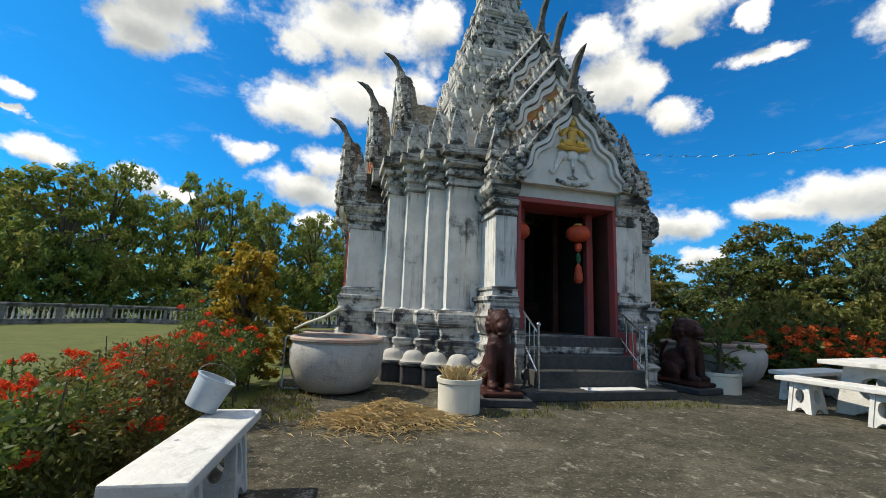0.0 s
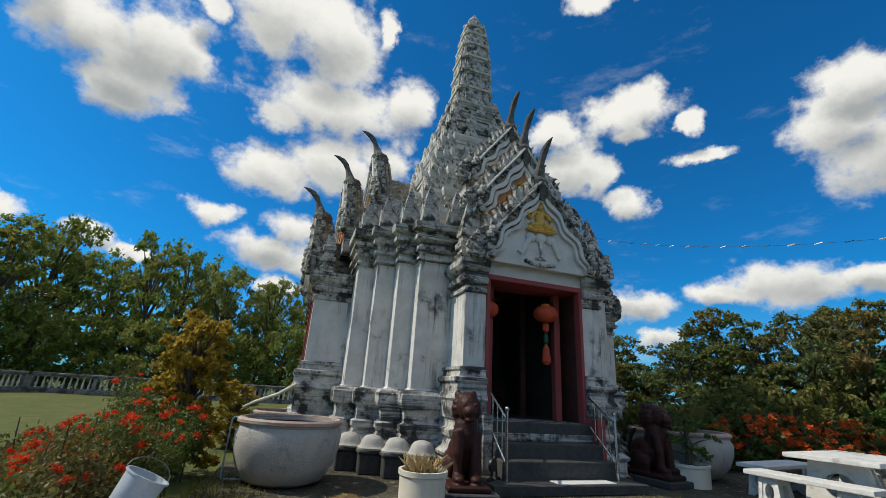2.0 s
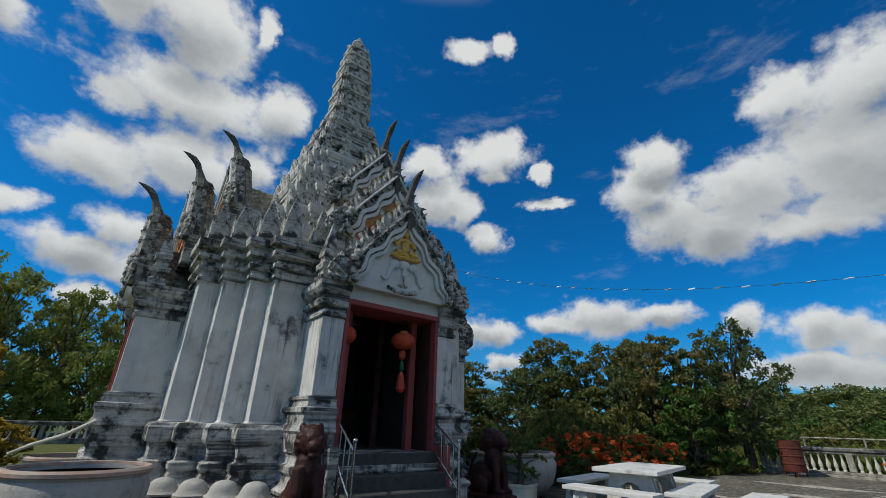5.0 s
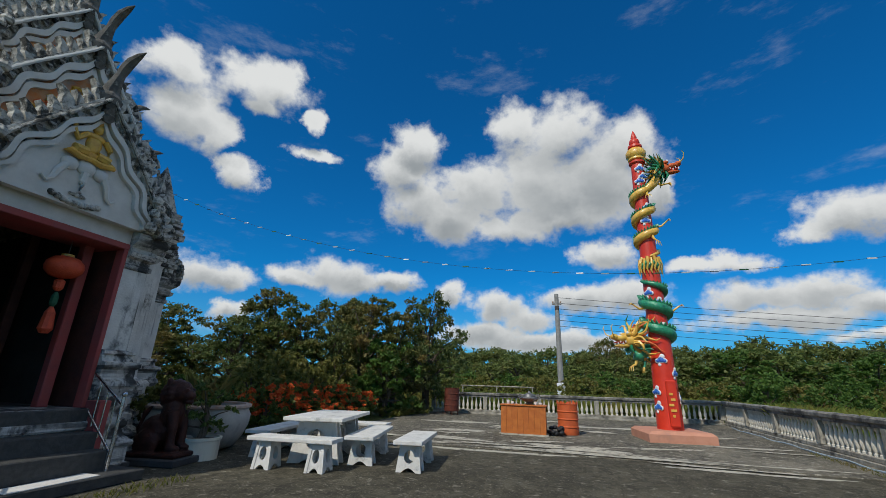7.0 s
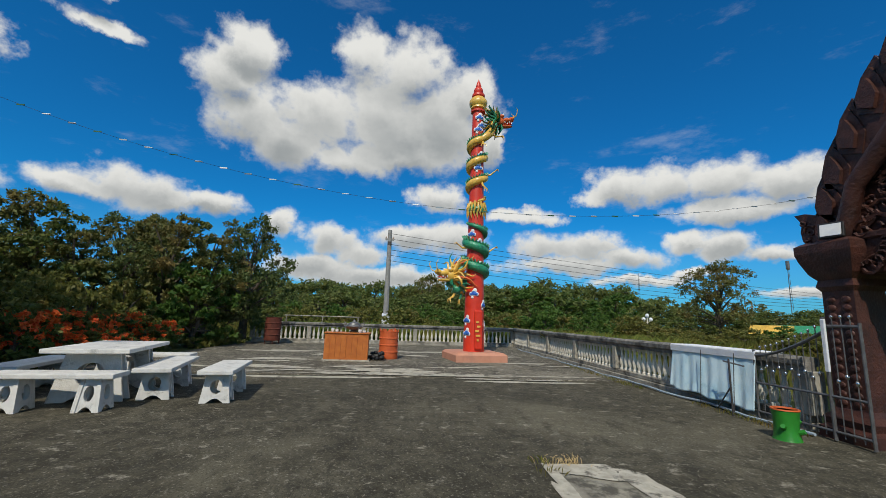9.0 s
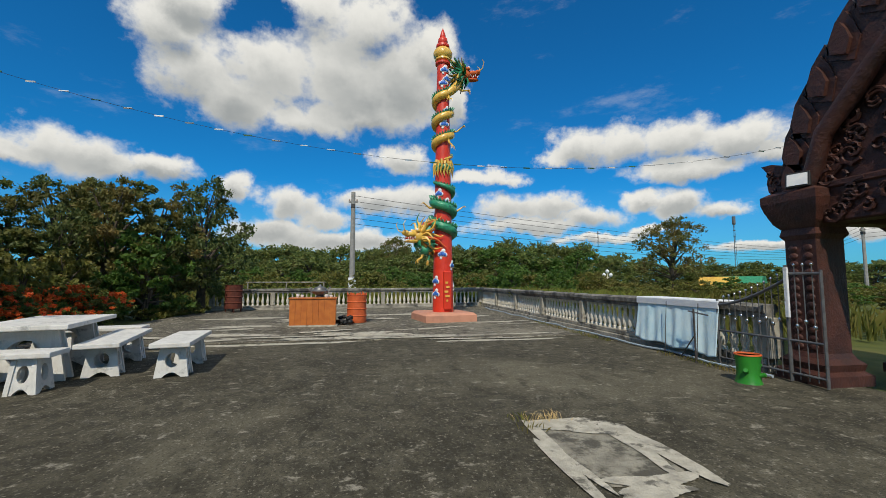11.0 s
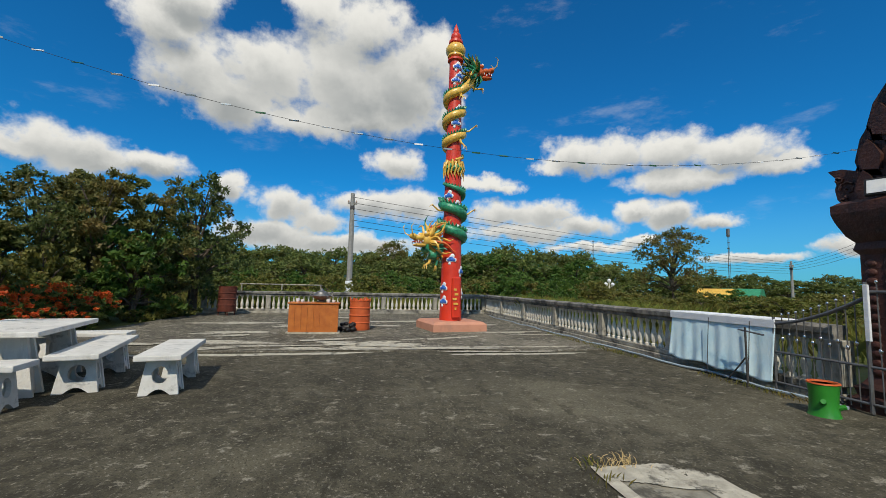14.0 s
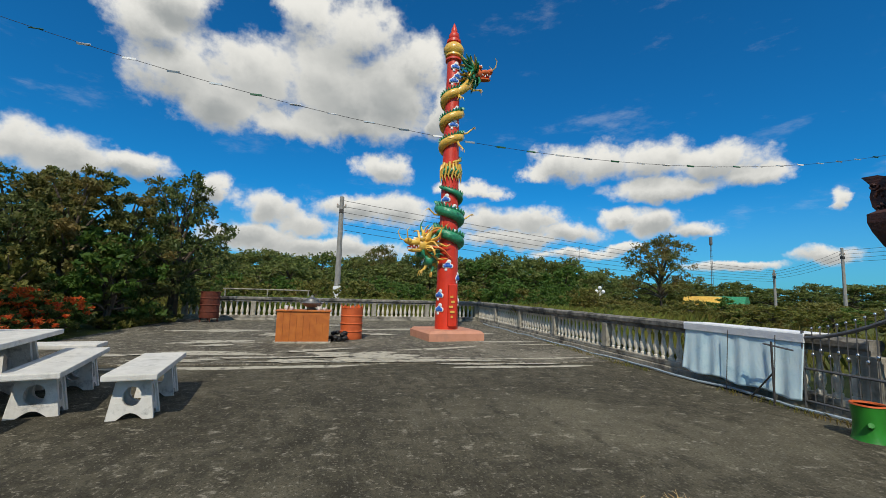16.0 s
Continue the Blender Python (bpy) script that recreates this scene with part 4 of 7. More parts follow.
TIERS = [(4.28, 5.05, 2.02), (5.05, 5.75, 1.74), (5.75, 6.45, 1.54), (6.45, 7.10, 1.35), (7.10, 7.70, 1.17), (7.70, 8.25, 1.00), (8.25, 8.75, 0.84), (8.75, 9.20, 0.71)]
for ti, (z0, z1, h) in enumerate(TIERS):
    hh = z1 - z0
    outline = ring_outline(h)
    part("tier", stepped(outline, [(z0 - 0.05, 0.02), (z0 + 0.04, 0.05), (z0 + 0.08, 0.0), (z0 + hh * 0.55, 0.0), (z0 + hh * 0.58, 0.04), (z0 + hh * 0.68, 0.04), (z0 + hh * 0.72, 0.07), (z0 + hh * 0.88, 0.11), (z1 - 0.01, 0.11), (z1, 0.0)]), M_PLASTER if ti < 5 else M_STONE, temple)
    aw, ah = 0.085 * h + 0.08, 0.50 * hh + 0.12
    tmp = antefix(aw, ah, 0.08)
    merge(tmp, antefix(aw * 0.55, ah * 0.62, 0.13), pose(0, 0, 0.03))
    first = None
    for x, y, ang, ln in spread(outline, tuple(i for i in range(len(outline)) if i % 7 in (0, 2, 3, 5)), 0.62):
        if first is None:
            first = part("antefix", tmp, M_CARVE, temple, m=pose(x * 1.02, y * 1.02, z1 - 0.01, 0, 0, ang))
        else:
            ob = new("antefix", first.data)
            ob.parent = temple
            ob.matrix_basis = pose(x * 1.02, y * 1.02, z1 - 0.01, 0, 0, ang)
# ribbed corn-cob spire with raised leaf bands
SP = [(9.15, 0.62), (9.5, 0.60), (10.1, 0.575), (10.7, 0.55), (11.3, 0.51), (11.8, 0.465), (12.2, 0.41), (12.6, 0.34), (12.9, 0.26), (13.1, 0.17)]
bm = bmesh.new()
ring = ring_outline(1.0)
rings = []
for z, h in SP:
    rings.append([bm.verts.new((x * h * (0.93 + 0.0), y * h * 0.93, z)) for x, y in ring])
for a, b in zip(rings, rings[1:]):
    for i in range(len(ring)):
        j = (i + 1) % len(ring)
        bm.faces.new((a[i], a[j], b[j], b[i]))
bm.faces.new(rings[-1])
bmesh.ops.recalc_face_normals(bm, faces=bm.faces[:])
part("spire", bm, M_CARVE, temple)
for k, z in enumerate((9.30, 9.95, 10.60, 11.20, 11.75, 12.25, 12.65)):
    h = float(np.interp(z, [p[0] for p in SP], [p[1] for p in SP]))
    part("spire_band", stepped(ring_outline(h * 0.94), [(z - 0.05, 0.0), (z - 0.04, 0.03), (z + 0.02, 0.045), (z + 0.04, 0.0)]), M_PLASTER, temple)
    for q in range(4):
        # an oval boss framed in each face between the bands
        bm = antefix(h * 0.42, 0.34 if z < 12 else 0.22, 0.05)
        blob(bm, 0, 0.02, 0.13 if z < 12 else 0.09, h * 0.22, 0.06, 0.13 if z < 12 else 0.08)
        part("spire_leaf", bm, M_CARVE, temple, m=Matrix.Rotation(q * math.pi / 2, 4, "Z") @ pose(0, h * 0.93, z + 0.03))
        for sx in (-1, 1):
            part("spire_leaf", antefix(h * 0.13, 0.30 if z < 12 else 0.2, 0.05), M_STONE, temple, m=Matrix.Rotation(q * math.pi / 2, 4, "Z") @ pose(sx * h * 0.77, h * 0.80, z + 0.03))
part("spire_tip", lathe([(0.19, 13.0), (0.22, 13.07), (0.18, 13.16), (0.12, 13.22), (0.06, 13.36), (0.0, 13.46)], 16), M_STONE, temple)

# lotus-bud bollards and dark blocks along the foot of the front
for k in range(4):
    x, y = -2.86 + 0.31 * k, -2.78 - 0.305 * k
    m = TEMPLE @ pose(x, y, 0)
    st = thing("boundary_stone", m, "white rounded lotus-bud stone on a black plinth block", "stone", "stones at the foot of the shrine")
    part("plinth_block", box(-0.20, 0.20, -0.17, 0.17, 0, 0.27, 0.015), M_SLATE, st)
    part("ledge", box(-0.23, 0.23, -0.20, 0.20, 0.27, 0.33, 0.02), M_SLATE, st)
    bm = lathe([(0.225, 0.33), (0.228, 0.355), (0.195, 0.375), (0.175, 0.42), (0.155, 0.47), (0.115, 0.51), (0.05, 0.53), (0.0, 0.532)], 28, wob=0.035)
    part("bud", bm, M_JAR, st, "white lotus-bud cap", True)

# steps and slab in front of the door
steps = thing("entrance_steps", TEMPLE @ pose(0, -3.7, 0), "grey cement entrance steps rising to the shrine door", "steps")
for z0, z1, w2, f in ((0, 0.13, 1.25, 0.98), (0, 0.37, 0.95, 0.66), (0, 0.57, 0.95, 0.40), (0, 0.846, 0.95, 0.14)):
    part("step", box(-w2, w2, -f, 0.02 if z1 < 0.8 else 0.75, z0, z1, 0.012), M_STEP, steps)
for sx in (-1, 1):
    part("side_wall", box(min(sx * 0.95, sx * 1.1), max(sx * 0.95, sx * 1.1), -0.30, 0.0, 0, 0.95, 0.01), M_PINK if sx > 0 else M_STONE, steps)
tagged(part("door_mat", box(-0.35, 0.62, -0.13, 0.13, 0, 0.012, 0.004), M_TYMP, m=TEMPLE @ pose(0.1, -4.52, 0.13, 0, 0, 3)), "flat pale rectangular board lying on the lowest step", "board")
for sx, nm in ((-1, "l"), (1, "r")):
    hr = thing("handrail", TEMPLE @ pose(sx * 0.93, -3.7, 0), "thin stainless steel stair handrail with a round-knobbed post", "handrail", "handrails of the steps")
    part("post", tube([(0, -0.72, 0.13), (0, -0.72, 1.02)], 0.022, 8), M_CHROME, hr)
    bm = bmesh.new()
    blob(bm, 0, -0.72, 1.05, 0.035, 0.035, 0.035)
    part("knob", bm, M_CHROME, hr, smooth=True)
    part("top_rail", tube([(0, -0.72, 0.92), (0, -0.10, 1.30)], 0.018, 8), M_CHROME, hr)
    part("low_rail", tube([(0, -0.72, 0.33), (0, -0.10, 0.84)], 0.014, 8), M_CHROME, hr)
    for k in range(3):
        yy = -0.58 + 0.16 * k
        part("baluster_rod", tube([(0, yy, 0.37 + 0.13 * k), (0, yy, 0.99 + 0.1 * k)], 0.010, 6), M_CHROME, hr)

# lanterns in the doorway
for x, y, hgt, tas in ((0.42, -3.35, 2.72, True), (-0.78, -3.3, 2.68, False)):
    ln = thing("lantern", TEMPLE @ pose(x, y, hgt), "round red cloth lantern hanging in the doorway", "lantern", "lanterns in the doorway")
    bm = lathe([(0.07, 0.155), (0.15, 0.13), (0.215, 0.06), (0.225, 0.0), (0.215, -0.06), (0.15, -0.13), (0.07, -0.155)], 20)
    part("shade", bm, M_LANT, ln, smooth=True)
    part("cap", lathe([(0.075, 0.15), (0.075, 0.185), (0.03, 0.19)], 12), M_GOLD, ln)
    part("cord", tube([(0, 0, 0.18), (0, 0, 0.42)], 0.006, 5), M_WIRE, ln)
    if tas:
        part("tassel_knot", lathe([(0.03, -0.17), (0.065, -0.2), (0.06, -0.30), (0.03, -0.34)], 10), M_LANT, ln)
        part("green_charm", lathe([(0.02, -0.36), (0.045, -0.42), (0.045, -0.52), (0.02, -0.56)], 8), M_DKGRN, ln)
        part("tassel", lathe([(0.02, -0.56), (0.06, -0.64), (0.085, -0.86), (0.05, -0.92)], 10), M_LANT, ln)

# ---- balustrades ----
def baluster_bm():
    return lathe([(0.055, 0.20), (0.055, 0.24), (0.035, 0.26), (0.058, 0.34), (0.062, 0.40), (0.045, 0.48), (0.030, 0.58), (0.030, 0.66), (0.048, 0.68), (0.048, 0.74)], 8)


def balustrade(p0, p1, label, gap=0.19, bay=2.4, rail=M_BAL, pale=M_BALW, z=0.0):
    a, b = Vector((*p0, z)), Vector((*p1, z))
    ln = (b - a).length
    ang = math.degrees(math.atan2((b - a).y, (b - a).x))
    bal = thing("balustrade", Matrix.Translation(a) @ Matrix.Rotation(radians(ang), 4, "Z"), label, "balustrade")
    bm = box(0, ln, -0.14, 0.14, -0.05, 0.10, 0.015)
    box(0, ln, -0.10, 0.10, 0.10, 0.20, 0.015, bm=bm)
    part("base_rail", bm, rail, bal)
    # coping with a worn, uneven top
    tmp = bmesh.new()
    n = int(ln / 0.35)
    sect = [(-0.09, 0.74), (-0.09, 0.80), (-0.14, 0.83), (-0.145, 0.90), (-0.11, 0.935), (0.11, 0.935), (0.145, 0.90), (0.14, 0.83), (0.09, 0.80), (0.09, 0.74)]
    r = random.Random(int(ln * 100))
    rings = []
    for i in range(n + 1):
        j = r.uniform(-0.008, 0.008)
        rings.append([tmp.verts.new((ln * i / n, y + j, zz + (j if zz > 0.85 else 0))) for y, zz in sect])
    for u, v in zip(rings, rings[1:]):
        for i in range(len(sect)):
            k = (i + 1) % len(sect)
            tmp.faces.new((u[i], u[k], v[k], v[i]))
    tmp.faces.new(rings[0])
    tmp.faces.new(rings[-1][::-1])
    bmesh.ops.recalc_face_normals(tmp, faces=tmp.faces[:])
    part("coping", tmp, M_COPE, bal)
    k = max(1, round(ln / bay))
    post = balu = None
    for i in range(k + 1):
        m = pose(ln * i / k, 0, 0)
        if post is None:
            bm = box(-0.09, 0.09, -0.115, 0.115, 0.20, 0.75, 0.01)
            post = part("post", bm, rail, bal, m=m)
        else:
            ob = new("post", post.data)
            ob.parent, ob.matrix_basis = bal, m
        if i == k:
            break
        q = int((ln / k - 0.22) / gap)
        for j in range(q):
            x = ln * i / k + 0.11 + (ln / k - 0.22) * (j + 0.5) / q
            m = pose(x, 0, 0, 0, 0, r.uniform(0, 90))
            if balu is None:
                balu = part("baluster", baluster_bm(), pale, bal, smooth=True, m=m)
            else:
                ob = new("baluster", balu.data)
                ob.parent, ob.matrix_basis = bal, m
    return bal


balustrade((4.9, -3.95), (20.2, -3.95), "grey cement balustrade with blackened coping and white vase balusters", 0.19)
balustrade((20.2, -3.80), (19.0, 8.2), "long cement balustrade with white balusters closing the terrace", 0.19)
balustrade((-19.0, 13.5), (-14.4, 28.4), "weathered cement balustrade beside the lawn", 0.26, 2.6, M_COPE)
balustrade((-14.2, 28.6), (10.0, 30.5), "weathered cement balustrade at the back of the lawn", 0.26, 2.6, M_COPE)
tagged(part("water_pipe", tube([(4.6 + 0.5 * i, -3.62 + 0.05 * math.sin(i * 1.3), 0.035 + 0.01 * math.sin(i * 2.1)) for i in range(29)], 0.02, 7), M_PVC), "thin pale plastic pipe along the foot of the balustrade", "pipe")


# ---- concrete benches and table ----
def leg_bm(w, h, th):
    """A-shaped slab leg with round hole and arched foot, in the (x, z) plane."""
    tmp = bmesh.new()
    outer = [(-w * 0.5, 0), (-w * 0.28, 0)] + [(-w * 0.28 + w * 0.56 * i / 8, h * 0.16 * math.sin(math.pi * i / 8)) for i in range(1, 8)] + [(w * 0.28, 0), (w * 0.5, 0), (w * 0.36, h), (-w * 0.36, h)]
    hole = [(w * 0.20 * math.cos(a), h * 0.55 + h * 0.24 * math.sin(a)) for a in (2 * math.pi * i / 16 for i in range(16))]
    for y in (-th / 2, th / 2):
        eds = []
        for loop in (outer, hole):
            vs = [tmp.verts.new((x, y, z)) for x, z in loop]
            eds += [tmp.edges.new((vs[i], vs[(i + 1) % len(vs)])) for i in range(len(vs))]
        bmesh.ops.triangle_fill(tmp, edges=eds, use_beauty=True)
    tmp.verts.ensure_lookup_table()
    no, nh = len(outer), len(hole)
    for base, n in ((0, no), (no, nh)):
        for i in range(n):
            j = (i + 1) % n
            tmp.faces.new((tmp.verts[base + i], tmp.verts[base + j], tmp.verts[no + nh + base + j], tmp.verts[no + nh + base + i]))
    bmesh.ops.recalc_face_normals(tmp, faces=tmp.faces[:])
    return tmp


def bench(name, x, y, rot, ln, wd, h, label, cat, group):
    b = thing(name, pose(x, y, 0, 0, 0, rot), label, cat, group)
    part("tabletop" if name == "table" else "seat", box(-ln / 2, ln / 2, -wd / 2, wd / 2, h - 0.06, h, 0.012, seg=2), M_WHITE, b)
    hl = h - 0.06
    for sx in (-1, 1):
        # hollow tapering pedestal: two broad pierced ends and two narrow pierced sides
        leg = bmesh.new()
        for q in (-1, 1):
            merge(leg, leg_bm(wd * 0.86, hl, 0.045), pose(sx * ln * 0.31 + q * 0.125, 0, 0, 0, -q * 5, 0) @ pose(0, 0, 0, 0, 0, 90))
            merge(leg, leg_bm(0.27, hl, 0.045), pose(sx * ln * 0.31, q * wd * 0.35, 0, q * 8, 0, 0))
        part("leg", leg, M_WHITE, b)
    return b


bench("table", 6.60, 5.85, 14, 1.85, 1.0, 0.72, "white painted concrete table with A-shaped legs", "table", "")
G = "white concrete benches round the table"
bench("bench", 5.42, 5.70, 98, 1.40, 0.42, 0.46, "white painted concrete bench across the end of the table", "bench", G)
bench("bench", 6.85, 5.13, 15, 1.90, 0.48, 0.46, "white painted concrete bench along the side of the table", "bench", G)
bench("bench", 6.58, 4.13, 10, 1.48, 0.46, 0.46, "white painted concrete bench standing apart from the table", "bench", G)
bench("bench", 6.62, 6.95, 13, 1.70, 0.45, 0.46, "white painted concrete bench behind the table", "bench", G)
bench("bench", 8.15, 6.15, 100, 1.40, 0.45, 0.46, "white painted concrete bench at the far table end", "bench", G)
bench("bench", -1.60, 3.86, 89, 1.24, 0.32, 0.47, "white painted concrete bench beside the red hedge", "bench", "")
bk = thing("bucket", pose(-1.74, 4.36, 0.592, 0, 24, 15) @ Matrix.Diagonal((0.9, 0.9, 0.62, 1)), "white plastic bucket with blue label tipped over on the bench", "bucket")
bm = lathe([(0.105, -0.15), (0.125, 0.15), (0.135, 0.15), (0.135, 0.165), (0.122, 0.165), (0.10, -0.135), (0.0, -0.135)], 20)
part("body", bm, M_BUCKET, bk, smooth=True)
part("handle_wire", tube([(0.135 * math.cos(a), 0.135 * math.sin(a) * 0.3 + 0.1, 0.15 + 0.12 * math.sin(a)) for a in (math.pi * i / 8 for i in range(9))], 0.004, 5), M_STEEL, bk)

# ---- jars, planters, tap ----
JAR_P = [(0.36, 0.0), (0.50, 0.06), (0.60, 0.22), (0.66, 0.42), (0.67, 0.58), (0.63, 0.68), (0.645, 0.70), (0.655, 0.735), (0.635, 0.76), (0.59, 0.755), (0.58, 0.66), (0.60, 0.50), (0.0, 0.46)]


def jar(x, y, s, label, seed):
    j = thing("water_jar", pose(x, y, 0, 0, 0, seed * 40), label, "jar", "big cement jars")
    bm = lathe([(r * s, z * s) for r, z in JAR_P], 40, wob=0.006)
    part("body", bm, M_JAR, j, smooth=True)
    part("rim", lathe([(0.640 * s, 0.70 * s), (0.668 * s, 0.72 * s), (0.668 * s, 0.752 * s), (0.64 * s, 0.775 * s), (0.59 * s, 0.772 * s), (0.585 * s, 0.74 * s), (0.64 * s, 0.70 * s)], 40), M_RIM, j, "rust-stained rim", True)
    return j


jar(-1.05, 7.75, 1.0, "wide empty round cement water jar with rust-stained rim", 1)
jar(-1.25, 10.6, 0.9, "cement water jar beside the shrine's side stairs", 2)
jar(6.10, 8.45, 1.05, "wide round cement jar behind flowering pot plants", 3).matrix_basis @= Matrix.Diagonal((1.3, 1.3, 1.0, 1))


def planter(x, y, r, h, label):
    p = thing("planter", pose(x, y, 0), label, "planter", "cream cement planters")
    part("tub", lathe([(r * 0.96, 0), (r * 0.98, h * 0.85), (r * 1.04, h * 0.87), (r * 1.05, h), (r * 0.93, h), (r * 0.90, h * 0.86), (0.0, h * 0.86)], 32), M_POTW, p, smooth=True)
    part("soil", lathe([(r * 0.90, h * 0.87), (r * 0.5, h * 0.92), (0, h * 0.93)], 20), M_SOIL, p)
    return p


planter(0.46, 6.43, 0.265, 0.39, "cream round cement planter with dry weeds")
planter(5.42, 7.58, 0.31, 0.34, "cream round cement planter with a leafy shrub")
tp = thing("water_tap", pose(-1.78, 7.75, 0), "thin grey standpipe bent over beside the jar", "tap")
part("pipe", tube([(0.25, 0.0, 0.03), (0.02, 0, 0.03), (0, 0, 0.06), (0, 0, 0.72), (0.02, 0, 0.75), (0.17, 0, 0.75), (0.19, 0, 0.70)], 0.014, 8), M_PVC, tp)
part("spout", lathe([(0.022, 0.68), (0.022, 0.73), (0.012, 0.735)], 8), M_CHROME, tp, m=pose(0.19, 0, -0.04))

# hose with curved side stair rail of the left porch
tagged(part("stair_curb", tube([(-1.95, 10.0, 0.75), (-1.75, 10.0, 0.86), (-1.4, 9.95, 1.0), (-1.1, 9.9, 1.2)], [0.02, 0.025, 0.03, 0.03], 8), M_POTW), "curved white stair curb of the shrine's side porch", "curb")


# ---- guardian lions ----
def lion(x, y, rot, label):
    bm = bmesh.new()
    for bx, by, bz, sx, sy, sz in ((0, 0.18, 0.36, 0.20, 0.30, 0.26), (0, -0.02, 0.62, 0.17, 0.18, 0.30), (0, -0.10, 0.95, 0.15, 0.17, 0.18), (0, -0.24, 0.90, 0.10, 0.10, 0.09), (0, -0.02, 1.05, 0.15, 0.14, 0.10),
                                   (-0.16, 0.22, 0.20, 0.09, 0.22, 0.20), (0.16, 0.22, 0.20, 0.09, 0.22, 0.20), (-0.11, -0.20, 0.12, 0.08, 0.13, 0.06), (0.11, -0.20, 0.12, 0.08, 0.13, 0.06),
                                   (-0.11, 1.06 - 1.0, 1.10, 0.045, 0.05, 0.07), (0.11, 0.06, 1.10, 0.045, 0.05, 0.07), (0, -0.26, 0.80, 0.08, 0.07, 0.035), (-0.075, -0.25, 0.985, 0.03, 0.03, 0.03), (0.075, -0.25, 0.985, 0.03, 0.03, 0.03)):
        blob(bm, bx, by, bz, sx, sy, sz)
    for sx in (-1, 1):
        tube([(sx * 0.11, -0.10, 0.66), (sx * 0.115, -0.15, 0.40), (sx * 0.11, -0.16, 0.12)], [0.09, 0.075, 0.075], 10, bm=bm)
    for k in range(14):
        a = 2 * math.pi * k / 14
        blob(bm, 0.155 * math.cos(a), -0.0, 0.93 + 0.16 * math.sin(a), 0.05, 0.08, 0.05)
        blob(bm, 0.13 * math.cos(a), 0.10, 0.90 + 0.15 * math.sin(a), 0.055, 0.08, 0.055)
    tube([(0, 0.45, 0.2), (0, 0.52, 0.4), (0, 0.46, 0.62), (0, 0.36, 0.72)], [0.05, 0.045, 0.05, 0.02], 8, bm=bm)
    box(-0.27, 0.27, -0.38, 0.52, 0.0, 0.07, 0.01, bm=bm)
    ob = part("lion_statue", bm, M_LION, smooth=True, m=pose(x, y, 0.10, 0, 0, rot))
    md = ob.modifiers.new("fuse", "REMESH")
    md.mode, md.voxel_size, md.use_smooth_shade = "VOXEL", 0.018, True
    tagged(ob, label, "lion statue", "guardian lions")
    sl = part("plinth_slab", box(-0.36, 0.36, -0.46, 0.60, 0, 0.10, 0.012), M_SLATE, m=pose(x, y, 0, 0, 0, rot))
    tagged(sl, "low dark slab under a guardian lion", "slab", "lion slabs")


lion(1.16, 7.0, -8, "dark red-brown seated guardian lion statue beside the steps")
lion(4.92, 7.75, 12, "dark red-brown seated guardian lion statue, shaded, by planter")
sc = thing("scooter", pose(1.62, 7.18, 0, 0, 0, 35), "small black folded wheeled frame lying by the steps", "trolley")
for k, (x, z) in enumerate(((0.0, 0.09), (0.16, 0.09), (0.04, 0.32))):
    wh = lathe([(0.05, -0.02), (0.085, -0.018), (0.085, 0.018), (0.05, 0.02)], 14)
    wh.transform(pose(x, 0, z, 90))
    part("wheel", wh, M_BLACK, sc)
part("bar", tube([(0.0, 0, 0.09), (0.04, 0, 0.32), (0.10, 0, 0.50), (0.16, 0, 0.09)], 0.016, 6), M_BLACK, sc)


# ---- dragon pillar ----
dp = thing("dragon_pillar", pose(13.12, -0.76, 0.02, 0, 0, 10), "tall red pillar wound by green and gold glazed dragons", "pillar")
bm = lathe([(1.16, 0.0), (1.16, 0.20), (1.04, 0.27), (0.0, 0.27)], 4)
bm.transform(Matrix.Rotation(radians(45), 4, "Z"))
part("plinth", bm, M_TERRA, dp, "terracotta painted chamfered plinth")


def pr(z):
    return float(np.interp(z, [0.27, 4.0, 8.6], [0.335, 0.265, 0.19]))


part("shaft", lathe([(pr(z), z) for z in (0.27, 1, 2, 3, 4, 5, 6, 7, 8, 8.5)], 28), M_RED, dp, smooth=True)
part("collar", lathe([(0.19, 8.40), (0.25, 8.44), (0.25, 8.50), (0.20, 8.54)], 24), M_RED, dp, smooth=True)
part("gold_jar", lathe([(0.20, 8.54), (0.26, 8.58), (0.25, 8.64), (0.31, 8.72), (0.32, 8.84), (0.26, 8.95), (0.20, 9.0), (0.0, 9.0)], 24), M_YELLOW, dp, "gold painted jar", True)
part("finial", lathe([(0.20, 9.0), (0.23, 9.04), (0.22, 9.12), (0.15, 9.18), (0.17, 9.24), (0.15, 9.34), (0.09, 9.40), (0.10, 9.46), (0.05, 9.62), (0.0, 9.74)], 20), M_RED, dp, smooth=True)
part("shrine_niche", box(-0.41, -0.26, -0.16, 0.10, 0.35, 1.55, 0.03), M_RED, dp)


def helix(z0, z1, a0, turns, n, off=0.07):
    pts = []
    for i in range(n + 1):
        u = i / n
        z = z0 + (z1 - z0) * u
        a = a0 + turns * 2 * math.pi * u
        r = pr(z) + off
        pts.append((r * math.cos(a), r * math.sin(a), z))
    return pts


